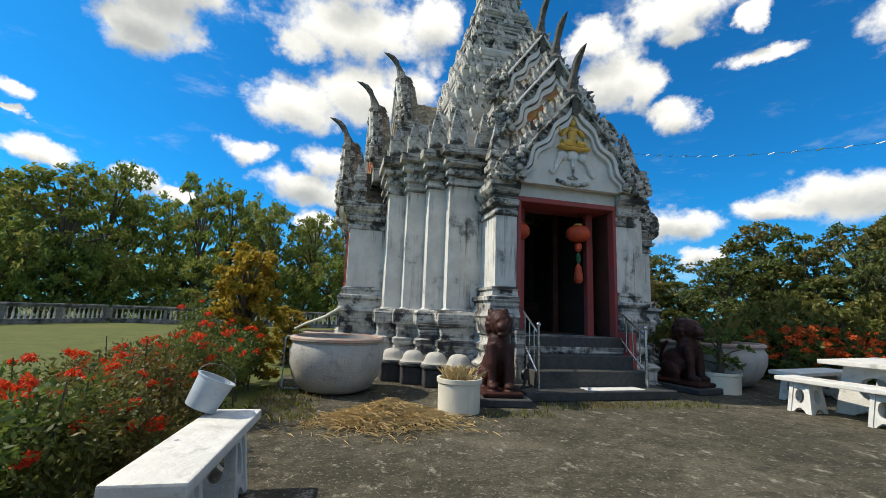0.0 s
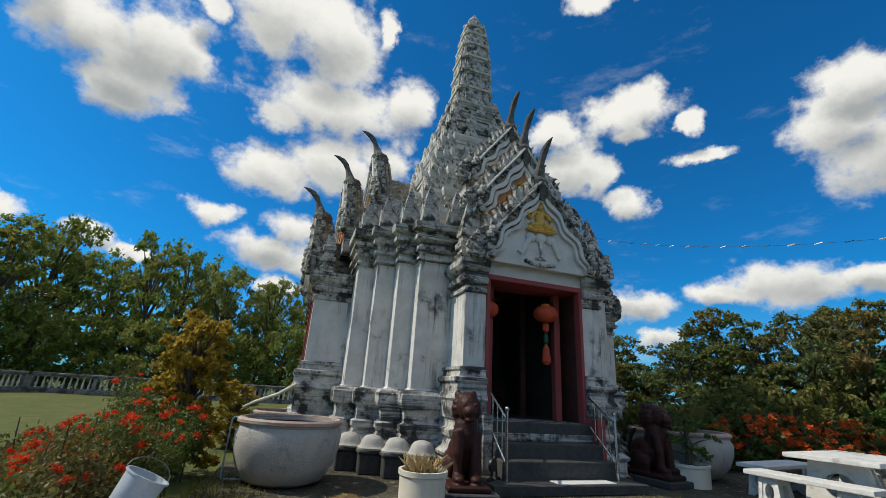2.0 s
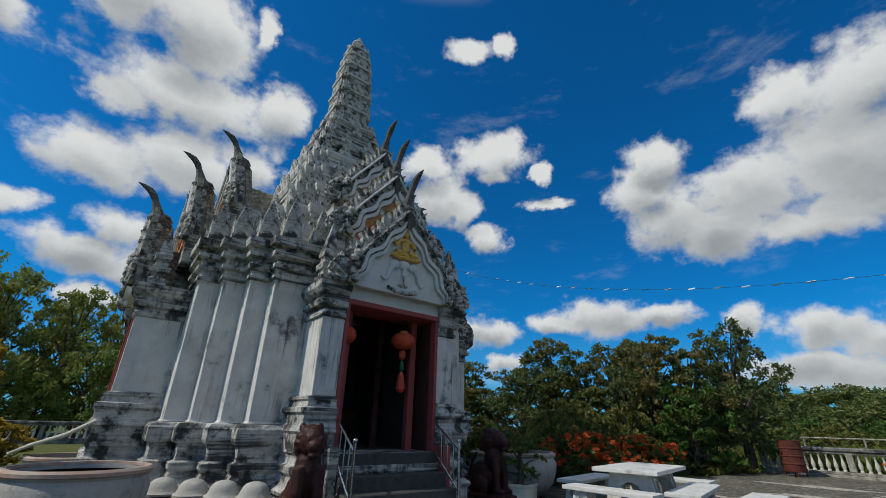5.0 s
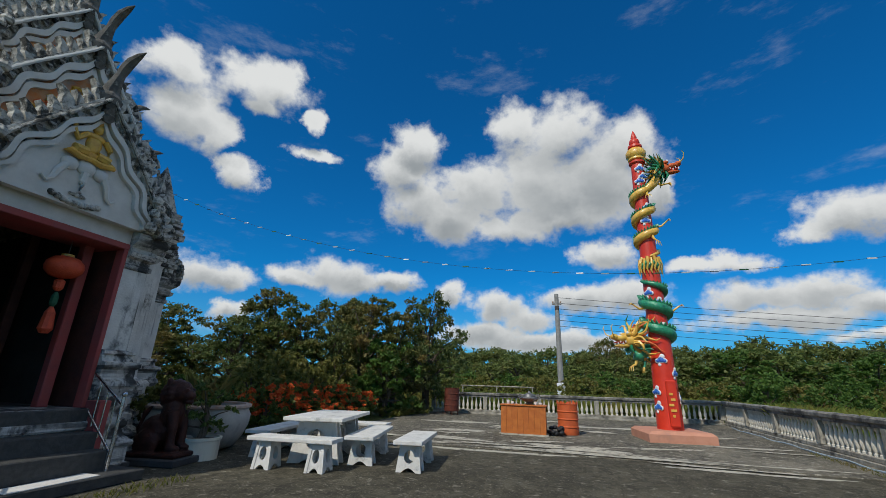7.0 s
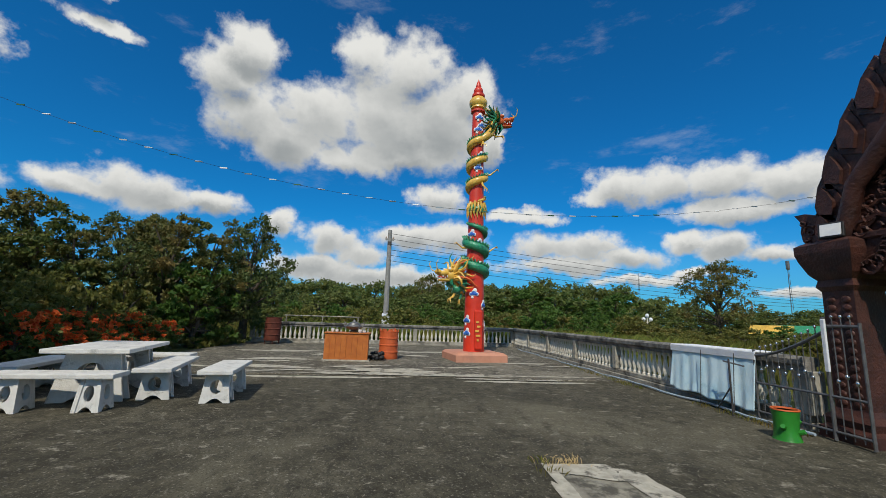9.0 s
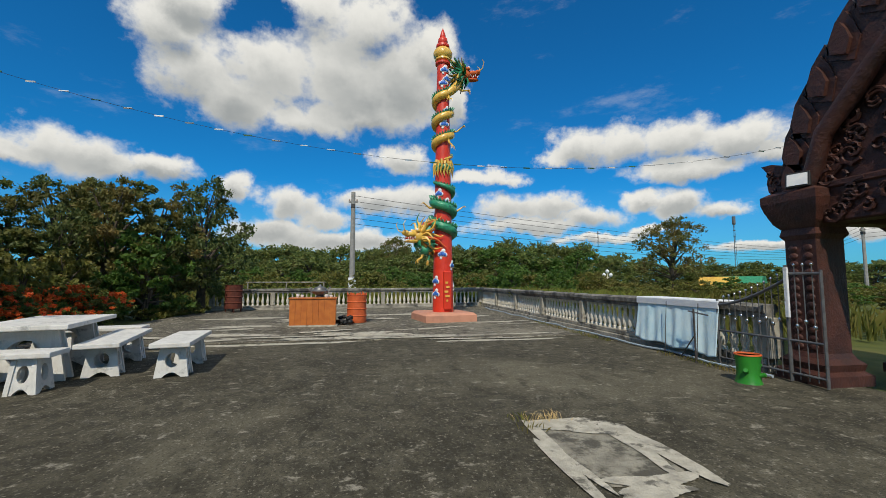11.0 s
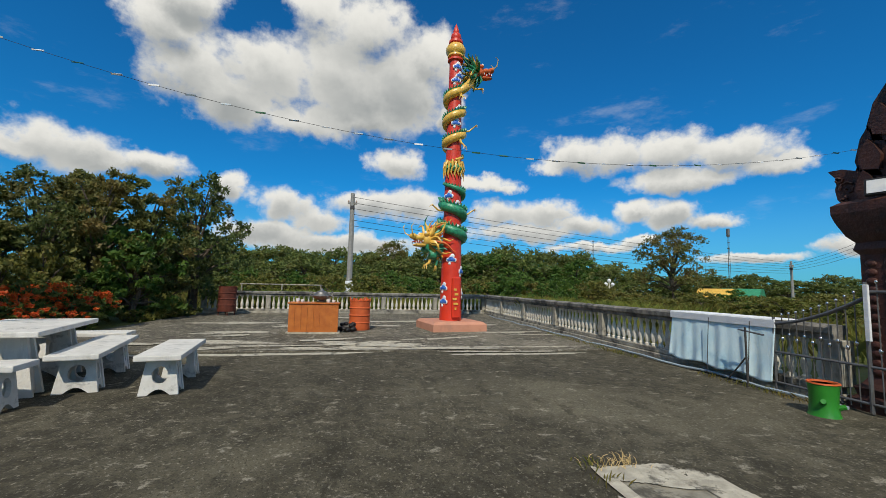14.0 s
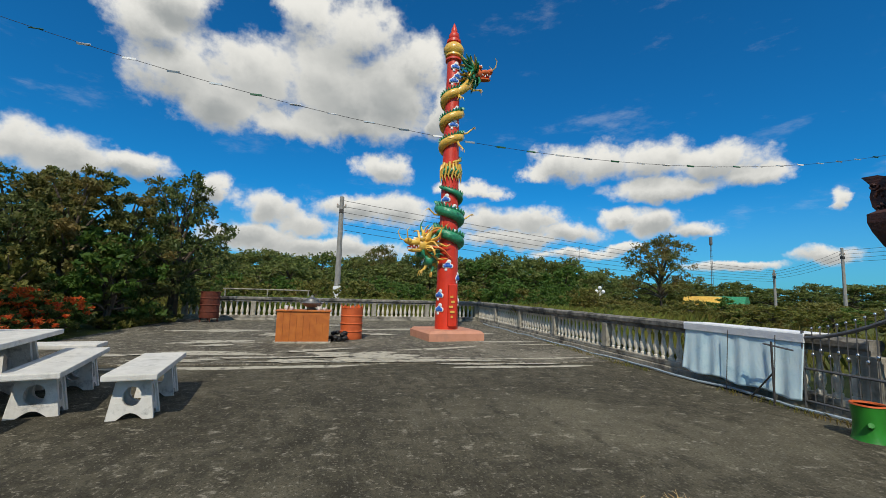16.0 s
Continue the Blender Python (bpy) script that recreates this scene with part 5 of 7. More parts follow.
def dragon(name, body, radius, mt, spine_mt, head_at, head_dir, hs, mane_mt):
    body_r = [radius * min(1.0, 0.25 + 3.0 * (1 - i / (len(body) - 1))) for i in range(len(body))]
    bm = tube(body, body_r, 10)
    dr = part("dragon_body", bm, mt, dp, name, True)
    # dorsal spikes
    bm = bmesh.new()
    for i in range(1, len(body) - 1):
        p, q = Vector(body[i]), Vector(body[i + 1])
        ax = Vector((p.x, p.y, 0)).normalized()
        up = (ax * 0.55 + Vector((0, 0, 0.85))).normalized()
        d = (q - p).normalized()
        r = body_r[i]
        tri = [p + up * r * 0.7 - d * r * 0.45, p + up * r * 0.7 + d * r * 0.45, p + up * r * 1.75]
        side = d.cross(up) * r * 0.16
        a = [bm.verts.new(v + side) for v in tri]
        b = [bm.verts.new(v - side) for v in tri]
        bm.faces.new(a)
        bm.faces.new(b[::-1])
        for k in range(3):
            bm.faces.new((a[(k + 1) % 3], a[k], b[k], b[(k + 1) % 3]))
    part("dorsal_spikes", bm, spine_mt, dr)
    # head on a local frame: +x forward
    m = Matrix.Translation(head_at) @ Matrix.Rotation(math.atan2(head_dir[1], head_dir[0]), 4, "Z") @ Matrix.Rotation(-math.asin(head_dir[2]), 4, "Y") @ Matrix.Diagonal((hs, hs, hs, 1))
    bm = bmesh.new()
    for x, y, z, sx, sy, sz in ((0, 0, 0, 0.22, 0.19, 0.19), (0.26, 0, 0.05, 0.22, 0.13, 0.09), (0.44, 0, 0.09, 0.09, 0.12, 0.08), (0.22, 0, -0.14, 0.24, 0.10, 0.05), (0.10, 0.13, 0.14, 0.08, 0.06, 0.06), (0.10, -0.13, 0.14, 0.08, 0.06, 0.06)):
        blob(bm, x, y, z, sx, sy, sz)
    bm.transform(m)
    part("head", bm, mane_mt, dr, smooth=True)
    bm = bmesh.new()
    for k in range(5):
        for sy in (-1, 1):
            tube([(0.12 + 0.07 * k, sy * 0.09, -0.02 if k % 2 else -0.10), (0.13 + 0.07 * k, sy * 0.10, -0.08 if k % 2 else -0.04)], [0.022, 0.004], 5, bm=bm)
    blob(bm, 0.30, 0, 0.10, 0.10, 0.10, 0.03)
    bm.transform(m)
    part("tooth_row", bm, M_WHT2, dr)
    bm = bmesh.new()
    for k in range(7):
        a = -2.6 + 0.35 * k
        tube([(0.05, 0.10 * math.cos(a), -0.12), (0.08, 0.16 * math.cos(a), -0.26), (0.0, 0.18 * math.cos(a), -0.38 + 0.05 * (k % 2))], [0.04, 0.03, 0.005], 6, bm=bm)
    bm.transform(m)
    part("beard", bm, M_GREEN, dr, smooth=True)
    bm = bmesh.new()
    blob(bm, 0.28, 0, -0.055, 0.19, 0.07, 0.03)
    bm.transform(m)
    part("tongue", bm, M_RED, dr, smooth=True)
    for sy in (-1, 1):
        bm = tube([(-0.02, sy * 0.09, 0.15), (-0.16, sy * 0.12, 0.28), (-0.32, sy * 0.15, 0.32), (-0.42, sy * 0.16, 0.42)], [0.04, 0.035, 0.025, 0.008], 7)
        bm.transform(m)
        part("antler", bm, M_YELLOW, dr, smooth=True)
        bm = bmesh.new()
        blob(bm, 0.14, sy * 0.145, 0.17, 0.04, 0.035, 0.04)
        bm.transform(m)
        part("eye", bm, M_WHT2, dr, smooth=True)
        bm = tube([(0.46, sy * 0.07, 0.08), (0.56, sy * 0.16, 0.16), (0.60, sy * 0.20, 0.32), (0.54, sy * 0.22, 0.40)], [0.018, 0.015, 0.012, 0.005], 6)
        bm.transform(m)
        part("whisker", bm, M_YELLOW, dr)
    rr = random.Random(len(body))
    high = head_at[2] > 5
    for k in range(40):
        a = 2 * math.pi * k / 40 + rr.uniform(-0.1, 0.1)
        ln = rr.uniform(0.26, 0.52)
        back = rr.uniform(-0.05, -0.45)
        ring = []
        for q in range(6):
            u = q / 5
            rad = 0.16 + ln * u
            curl = 0.28 * math.sin(u * 5.0 + k) * u
            ring.append((0.02 + back * (0.3 + u), rad * math.cos(a + curl), rad * math.sin(a + curl)))
        bm = tube(ring, [0.045, 0.044, 0.038, 0.03, 0.02, 0.005], 5)
        bm.transform(m)
        part("mane_lock", bm, (M_GREEN, M_GREEN, M_GREEN, M_YELLOW)[k % 4] if high else (M_YELLOW, M_YELLOW, M_ORANGE, M_YELLOW, M_YELLOW, M_GREEN)[k % 6], dr, smooth=True)
    return dr


def claw(dr, base, way, s, mt):
    b, wv = Vector(base), Vector(way)
    side = wv.cross(Vector((0, 0, 1))).normalized()
    knee = b + wv * s * 0.5 + Vector((0, 0, -0.12 * s))
    foot = b + wv * s + Vector((0, 0, 0.10 * s))
    part("leg", tube([b, knee, foot], [0.09 * s, 0.07 * s, 0.05 * s], 8), mt, dr, smooth=True)
    for k in (-1, 0, 1):
        part("claw", tube([foot, foot + wv * 0.18 * s + side * 0.14 * s * k + Vector((0, 0, 0.05 * s)), foot + wv * 0.30 * s + side * 0.20 * s * k + Vector((0, 0, -0.10 * s))], [0.04 * s, 0.03 * s, 0.008 * s], 6), M_YELLOW, dr, smooth=True)


low = [(0.08, 0.72, 2.25), (0.05, 0.58, 2.20), (0.02, 0.46, 2.30)] + helix(2.45, 4.45, 1.35, -3.0, 70, 0.035)
d1 = dragon("green glazed dragon with golden mane", low, 0.155, M_GREEN, M_GREEN, (0.0, 0.80, 2.66), (-0.28, 0.95, -0.06), 1.15, M_YELLOW)
claw(d1, (0.06, 0.62, 2.20), (-0.1, 0.35, -0.6), 0.55, M_YELLOW)
claw(d1, (0.04, 0.42, 2.22), (0.0, 0.15, -0.75), 0.5, M_GREEN)
claw(d1, (0.0, 0.30, 3.60), (-0.1, 0.8, 0.15), 0.42, M_YELLOW)
claw(d1, (0.0, -0.30, 3.55), (-0.1, -0.8, 0.15), 0.45, M_YELLOW)
up = [(-0.05, -0.62, 8.02), (-0.10, -0.50, 7.82), (-0.20, -0.36, 7.62), (-0.26, -0.22, 7.48)] + helix(7.40, 5.15, 3.6, -3.1, 80, 0.03)
d2 = dragon("gold glazed dragon with green-tipped mane", up, 0.135, M_YELLOW, M_GREEN, (-0.02, -0.74, 8.20), (-0.1, -0.97, 0.10), 1.15, M_ORANGE)
claw(d2, (-0.15, -0.42, 7.7), (-0.2, -0.7, -0.35), 0.5, M_YELLOW)
claw(d2, (-0.24, -0.10, 7.35), (-0.5, 0.1, -0.6), 0.5, M_YELLOW)
claw(d2, (-0.26, -0.05, 5.95), (-0.35, -0.2, -0.8), 0.5, M_YELLOW)
claw(d2, (-0.10, -0.28, 6.15), (-0.3, -0.8, 0.3), 0.4, M_YELLOW)
# tail flames
for base_z, dz, n in ((5.10, -0.55, 9), (4.95, -0.2, 6)):
    for k in range(n):
        a = math.pi + (k - n / 2) * 0.34
        r = pr(base_z) + 0.03
        z = base_z + 0.05 * (k % 2)
        part("tail_flame", tube([(r * math.cos(a), r * math.sin(a), z), ((r + 0.05) * math.cos(a + 0.08), (r + 0.05) * math.sin(a + 0.08), z + dz * 0.35), ((r + 0.03) * math.cos(a - 0.08), (r + 0.03) * math.sin(a - 0.08), z + dz * 0.7), ((r + 0.05) * math.cos(a + 0.05), (r + 0.05) * math.sin(a + 0.05), z + dz)], [0.05, 0.04, 0.03, 0.006], 6), M_YELLOW if dz < -0.3 else M_GREEN, dp, smooth=True)
# cloud motifs: white-edged blue scrolls set on the shaft
for z, a in ((0.85, 2.05), (1.25, 2.0), (1.75, 3.95), (2.1, 2.75), (3.0, 3.3), (3.75, 3.25), (4.05, 2.3), (5.9, 3.1), (6.35, 3.0), (6.8, 3.4), (7.75, 2.9), (7.9, 3.5), (8.2, 3.1), (1.1, 4.5)):
    r = pr(z)
    m = Matrix.Translation((r * math.cos(a), r * math.sin(a), z)) @ Matrix.Rotation(a, 4, "Z")
    bm = bmesh.new()
    for y, zz, s in ((0, 0, 0.10), (0.09, -0.03, 0.07), (-0.09, -0.03, 0.07), (0.03, 0.09, 0.07), (-0.05, -0.14, 0.045)):
        blob(bm, 0.0, y, zz, 0.022, s, s)
    bm.transform(m)
    cm = part("cloud_motif", bm, M_WHT2, dp, "white-edged blue cloud scroll", True)
    bm = bmesh.new()
    for y, zz, s in ((0, 0, 0.075), (0.08, -0.03, 0.05), (-0.08, -0.03, 0.05)):
        blob(bm, 0.012, y, zz, 0.022, s, s)
    bm.transform(m)
    part("blue_scroll", bm, M_BLUE, cm, smooth=True)
for k in range(5):
    bm = bmesh.new()
    box(-0.43, -0.41, -0.02 - 0.05 * (k % 2), 0.04 + 0.03 * (k % 3), 0.60 + 0.14 * k, 0.66 + 0.14 * k, bm=bm)
    part("gold_sign", bm, M_YELLOW, dp)

# ---- counter, drums ----
ct = thing("counter", pose(12.1, 3.08, 0.02, 0, 0, 2), "orange wood-grain offering counter with plank front", "counter")
for k in range(8):
    y = -0.61 + 0.1525 * k
    part("front_plank", box(-0.30, -0.275, y + 0.002, y + 0.1505, 0.04, 0.75), M_ORWOOD, ct)
part("body", box(-0.275, 0.28, -0.60, 0.60, 0.03, 0.75), M_ORWOOD, ct)
part("top", box(-0.33, 0.31, -0.64, 0.64, 0.75, 0.785, 0.006), M_ORWOOD, ct)
part("kick_rail", box(-0.33, 0.30, -0.66, 0.66, 0.0, 0.04), M_PATCH, ct)
cs = thing("incense_burner", pose(12.1, 2.92, 0.805), "grey silver ornate incense burner standing on the counter", "incense burner")
part("bowl", lathe([(0.10, 0), (0.13, 0.02), (0.07, 0.05), (0.20, 0.11), (0.24, 0.17), (0.20, 0.21), (0.0, 0.19)], 20), M_STEEL, cs, smooth=True)
for sy in (-1, 1):
    part("handle", tube([(0, sy * 0.22, 0.15), (0, sy * 0.30, 0.20), (0, sy * 0.28, 0.28), (0, sy * 0.21, 0.24)], 0.02, 7), M_STEEL, cs, smooth=True)
part("lid", lathe([(0.18, 0.21), (0.15, 0.27), (0.05, 0.31), (0.03, 0.35), (0.0, 0.37)], 16), M_STEEL, cs, smooth=True)
for k, (yy, hh) in enumerate(((0.42, 0.10), (0.30, 0.07), (-0.35, 0.09), (-0.48, 0.06))):
    tagged(part("offering_cup", lathe([(0.03, 0), (0.045, hh * 0.4), (0.05, hh), (0.03, hh * 0.9), (0, hh * 0.5)], 12), M_WHT2, m=pose(11.98, 3.08 + yy, 0.805)), "small pale cup on the offering counter", "cup", "cups on the counter")


def drum(x, y, z, r, h, mt, label):
    d = thing("drum", pose(x, y, z), label, "drum")
    prof = [(0, 0.02 * h), (r * 0.97, 0.02 * h), (r, 0), (r * 1.02, 0.015 * h)]
    for k in range(1, 4):
        zz = h * k / 4
        prof += [(r * 0.985, zz - 0.03 * h), (r * 1.04, zz - 0.012 * h), (r * 1.04, zz + 0.012 * h), (r * 0.985, zz + 0.03 * h)]
    prof += [(r * 1.0, h * 0.985), (r * 1.03, h * 0.99), (r * 1.03, h), (r * 0.95, h), (r * 0.94, h * 0.93), (0, h * 0.92)]
    part("shell", lathe(prof, 26), mt, d, smooth=True)
    return d


dr1 = drum(12.85, 1.93, 0.02, 0.29, 0.82, M_DRUM, "orange painted steel drum with ribs and jagged burnt top")
for k in range(9):
    a = 2 * math.pi * k / 9
    part("burnt_tooth", prism([(-0.05, 0), (0.05, 0), (0.03, 0.05 + 0.03 * (k % 3)), (-0.03, 0.07)], -0.008, 0.008), M_DRUM, dr1, m=pose(0.28 * math.cos(a), 0.28 * math.sin(a), 0.81, 0, 0, math.degrees(a) + 90))
dr2 = drum(17.9, 7.0, 0.16, 0.32, 0.95, M_RUST, "dark rusty brown drum standing by the far balustrade")
for k in range(4):
    a = math.pi / 2 * k + 0.4
    part("leg", tube([(0.28 * math.cos(a), 0.28 * math.sin(a), -0.14), (0.26 * math.cos(a), 0.26 * math.sin(a), 0.02)], 0.02, 6), M_RUST, dr2)
junk = thing("rubbish_heap", pose(12.25, 2.25, 0.02), "small black heap of burnt scraps beside the counter", "rubbish")
bm = bmesh.new()
rr = random.Random(4)
for k in range(14):
    blob(bm, rr.uniform(-0.15, 0.2), rr.uniform(-0.2, 0.2), 0.06 + rr.uniform(0, 0.16), rr.uniform(0.05, 0.1), rr.uniform(0.05, 0.1), rr.uniform(0.04, 0.08))
tagged(part("scrap", bm, M_BLACK, junk), kind="stuff")

# ---- tarp over the balustrade, green planter, steel gate ----
tc = thing("cloth_cover", pose(5.48, -3.72, 0), "wrinkled pale blue cloth hung over the balustrade with white hem", "cloth")
tmp = bmesh.new()
NX, NZ = 90, 26
vs = []
for j in range(NZ + 1):
    v = j / NZ
    row = []
    for i in range(NX + 1):
        u = i / NX
        fold = (0.015 + 0.035 * v) * (math.sin(u * 31 + 1.2 * math.sin(v * 3)) + 0.7 * math.sin(u * 53 + 2 + v * 2) + 0.5 * math.sin(u * 13 - v * 4))
        row.append(tmp.verts.new((1.93 * u, 0.09 * v + fold * 0.24 + 0.02, 0.86 - v * (0.74 - 0.05 * u + 0.02 * math.sin(u * 17)))))
    vs.append(row)
for j in range(NZ):
    for i in range(NX):
        tmp.faces.new((vs[j][i], vs[j][i + 1], vs[j + 1][i + 1], vs[j + 1][i]))
ob = part("hanging_cloth", tmp, M_TARP, tc, smooth=True)
sd = ob.modifiers.new("thick", "SOLIDIFY")
sd.thickness = 0.006
bm = box(-0.01, 1.95, -0.42, 0.035, 0.936, 0.955, 0.006)
box(-0.01, 1.95, 0.02, 0.045, 0.83, 0.945, 0.006, bm=bm)
part("white_hem", bm, M_TARPW, tc)
for x in (0.30, 1.02):
    part("stay_cord", tube([(x, 0.11, 0.90), (x, 0.17, 0.04)], 0.006, 5), M_IRON, tc)
fr = thing("pipe_stand", pose(5.72, -3.48, 0), "thin dark steel pipe stand leaning beside the cloth", "stand")
part("upright", tube([(0, 0, 0.0), (0.01, 0, 0.82)], 0.014, 7), M_IRON, fr)
part("brace", tube([(0.32, -0.02, 0.06), (0.0, 0, 0.42)], 0.010, 6), M_IRON, fr)
part("cross_bar", tube([(-0.25, -0.02, 0.74), (0.12, 0, 0.78)], 0.012, 6), M_STEEL, fr)

gp = thing("green_planter", pose(4.50, -3.16, 0) @ Matrix.Scale(0.84, 4), "bright green painted cement stump planter with orange rim", "planter")
bm = lathe([(0.175, 0), (0.16, 0.04), (0.148, 0.15), (0.155, 0.28), (0.17, 0.40), (0.15, 0.405), (0.135, 0.34), (0, 0.33)], 26, wob=0.03)
for a, z in ((2.2, 0.18), (3.6, 0.12), (4.7, 0.22)):
    tube([(0.14 * math.cos(a), 0.14 * math.sin(a), z), (0.21 * math.cos(a), 0.21 * math.sin(a), z + 0.03)], [0.035, 0.03], 8, bm=bm)
part("stump", bm, M_GPOT, gp, smooth=True)
part("rim", lathe([(0.165, 0.398), (0.178, 0.405), (0.172, 0.422), (0.15, 0.42), (0.145, 0.40), (0.165, 0.398)], 26, wob=0.03), M_ORANGE, gp, "orange painted rim", True)

gt = thing("steel_gate", pose(4.0, -3.70, 0), "open galvanised steel gate leaf with curved top and knobbed bars", "gate")


def top_z(x):
    return 1.34 if x < 0.42 else 0.90 + 0.38 * max(0, (1.5 - x) / 1.08) ** 1.6


part("top_bar", tube([(0.42 + 1.08 * i / 14, 0, top_z(0.43 + 1.07 * i / 14)) for i in range(15)], 0.022, 8), M_STEEL, gt)
part("top_bar", tube([(0.0, 0, 1.34), (0.40, 0, 1.34)], 0.018, 8), M_STEEL, gt)
for z in (0.12, 0.52):
    part("cross_bar", tube([(0.0, 0, z), (1.5, 0, z)], 0.016, 8), M_STEEL, gt)
for x, r in ((0.0, 0.018), (0.42, 0.022), (1.5, 0.018)):
    part("gate_post", tube([(x, 0, 0.02), (x, 0, 1.45 if x == 0.42 else (1.38 if x == 0 else 0.98))], r, 8), M_STEEL, gt)
part("latch_box", box(0.36, 0.41, 0.025, 0.055, 0.80, 1.42, 0.005), M_TARPW, gt, "white latch plate")
for k in range(13):
    x = 0.10 + 0.105 * k if k < 3 else 0.53 + 0.095 * (k - 3)
    zt = top_z(x) + 0.10
    bar = part("bar", tube([(x, 0, 0.06), (x, 0, zt)], 0.0065, 6), M_STEEL, gt)
    kb = bmesh.new()
    blob(kb, x, 0, zt + 0.01, 0.016, 0.016, 0.022)
    part("knob", kb, M_CHROME, bar, smooth=True)
    kb = bmesh.new()
    blob(kb, x, 0, 0.70 + 0.06 * (k % 2), 0.02, 0.02, 0.032)
    part("knob", kb, M_CHROME, bar, smooth=True)

# ---- carved brown gateway ----
gw = thing("gateway", pose(2.06, -4.15, 0) @ Matrix.Diagonal((1.015, 1.0, 1.03, 1)), "dark brown carved gateway with flame-edged gable and four pillars", "gateway")
for sx in (-1, 1):
    for y in (0.0, -1.75):
        prof = [(0.0, 0.13), (0.12, 0.13), (0.16, 0.07), (0.24, 0.09), (0.30, 0.03), (0.36, 0.0), (1.72, 0.0), (1.78, 0.04), (1.86, 0.02), (1.94, 0.08), (2.02, 0.11), (2.10, 0.14), (2.20, 0.165), (2.30, 0.165), (2.34, 0.1)]
        c = sx * 2.32
        tmp = stepped([(c - 0.19, y - 0.21), (c + 0.19, y - 0.21), (c + 0.19, y + 0.21), (c - 0.19, y + 0.21)], prof)
        pl = part("pillar", tmp, M_GATE, gw)
        # carved diamond bosses up the shaft
        bm = bmesh.new()
        for k in range(13):
            z = 0.42 + 0.10 * k
            for fx in (-0.09, 0.09):
                blob(bm, c + fx, y + 0.21, z, 0.06, 0.022, 0.045)
            for fy in (-0.1, 0.1):
                blob(bm, c + sx * 0.19, y + fy, z, 0.022, 0.06, 0.045)
        tagged(part("carved_boss", bm, M_GATE, pl, smooth=True), kind="stuff")
for y in (0.0, -1.75):
    bm = box(-2.5, 2.5, y - 0.16, y + 0.16, 1.90, 2.34, 0.02)
    box(-2.55, 2.55, y - 0.19, y + 0.19, 2.30, 2.38, 0.015, bm=bm)
    part("lintel", bm, M_GATE, gw)
for sx in (-1, 1):
    part("side_lintel", box(sx * 2.32 - 0.15, sx * 2.32 + 0.15, -1.6, -0.15, 1.92, 2.34, 0.02), M_GATE, gw)
GO = [(2.54, 0.0), (2.52, 0.34), (2.41, 0.70), (2.21, 1.08), (1.95, 1.46), (1.64, 1.84), (1.29, 2.20), (0.90, 2.56), (0.46, 2.95), (0.0, 3.34)]
out = GO + [(-x, z) for x, z in GO[-2::-1]]
inn = [(x * 0.80, z * 0.80) for x, z in out]
for y, s in ((0.0, 1), (-1.75, -1)):
    m = pose(0, y, 2.36)
    part("tympanum", prism([(x * 0.86, z * 0.86) for x, z in out], -0.08, 0.08), M_GATE, gw, m=m)
    part("barge_board", band(out, inn, -0.13, 0.13), M_GATE, gw, m=m)
    bm = bmesh.new()
    for side in (-1, 1):
        tube([(side * 2.26, s * 0.18, -0.1), (side * 2.10, s * 0.2, 0.20), (side * 1.96, s * 0.2, 0.60), (side * 1.62, s * 0.2, 0.95), (side * 1.36, s * 0.2, 1.25), (side * 1.02, s * 0.2, 1.60), (side * 0.5, s * 0.2, 2.1), (0, s * 0.2, 2.4)], [0.11, 0.10, 0.10, 0.11, 0.09, 0.09, 0.08, 0.06], 10, bm=bm)
    part("serpent_body", bm, M_GATE, gw, m=m, smooth=True)
    # overlapping flame leaves on the slopes
    bm = bmesh.new()
    for side in (-1, 1):
        for k in range(9):
            i0 = 0.3 + k * 1.0
            a, b = GO[int(i0)], GO[min(int(i0) + 1, 9)]
            t = i0 - int(i0)
            px, pz = a[0] + (b[0] - a[0]) * t, a[1] + (b[1] - a[1]) * t
            for q, sc2 in ((0, 0.86), (1, 0.62), (2, 0.40)):
                leaf = prism([(-0.34 * sc2, -0.30 * sc2), (0.10 * sc2, -0.28 * sc2), (0.22 * sc2, 0.0), (0.20 * sc2, 0.30 * sc2), (0.08 * sc2, 0.58 * sc2), (-0.12 * sc2, 0.40 * sc2), (-0.32 * sc2, 0.12 * sc2)], -0.10 + (0.0 if s > 0 else 0.0), 0.10 + 0.05 * q)
                leaf.transform(Matrix.Translation((side * (px - 0.10), 0, pz)) @ Matrix.Diagonal((side, s, 1, 1)) @ Matrix.Rotation(radians(-8 - 3 * k), 4, "Y"))
                merge(bm, leaf)
    part("flame_leaf", bm, M_GATE, gw, m=m)
    # curled relief filling the gable and the lintel
    bm = bmesh.new()
    rr = random.Random(11)
    for k in range(190):
        x = rr.uniform(-2.1, 2.1)
        zmax = float(np.interp(abs(x), [0, 1.0, 1.6, 2.1], [2.5, 1.6, 0.95, 0.25]))
        z = rr.uniform(-0.38, zmax)
        r0 = rr.uniform(0.07, 0.15)
        ph = rr.uniform(0, 6.28)
        sg = rr.choice((-1, 1))
        pts = []
        for q in range(11):
            u = q / 10
            pts.append((x + sg * r0 * (1 - 0.75 * u) * math.cos(ph + u * 7), s * (0.10 if z > 0.05 else 0.18), z + r0 * (1 - 0.75 * u) * math.sin(ph + u * 7)))
        tube(pts, [0.024 * (1 - 0.3 * q / 10) for q in range(11)], 5, bm=bm)
    tagged(part("scroll_relief", bm, M_GATE, gw, m=m, smooth=True), kind="stuff")
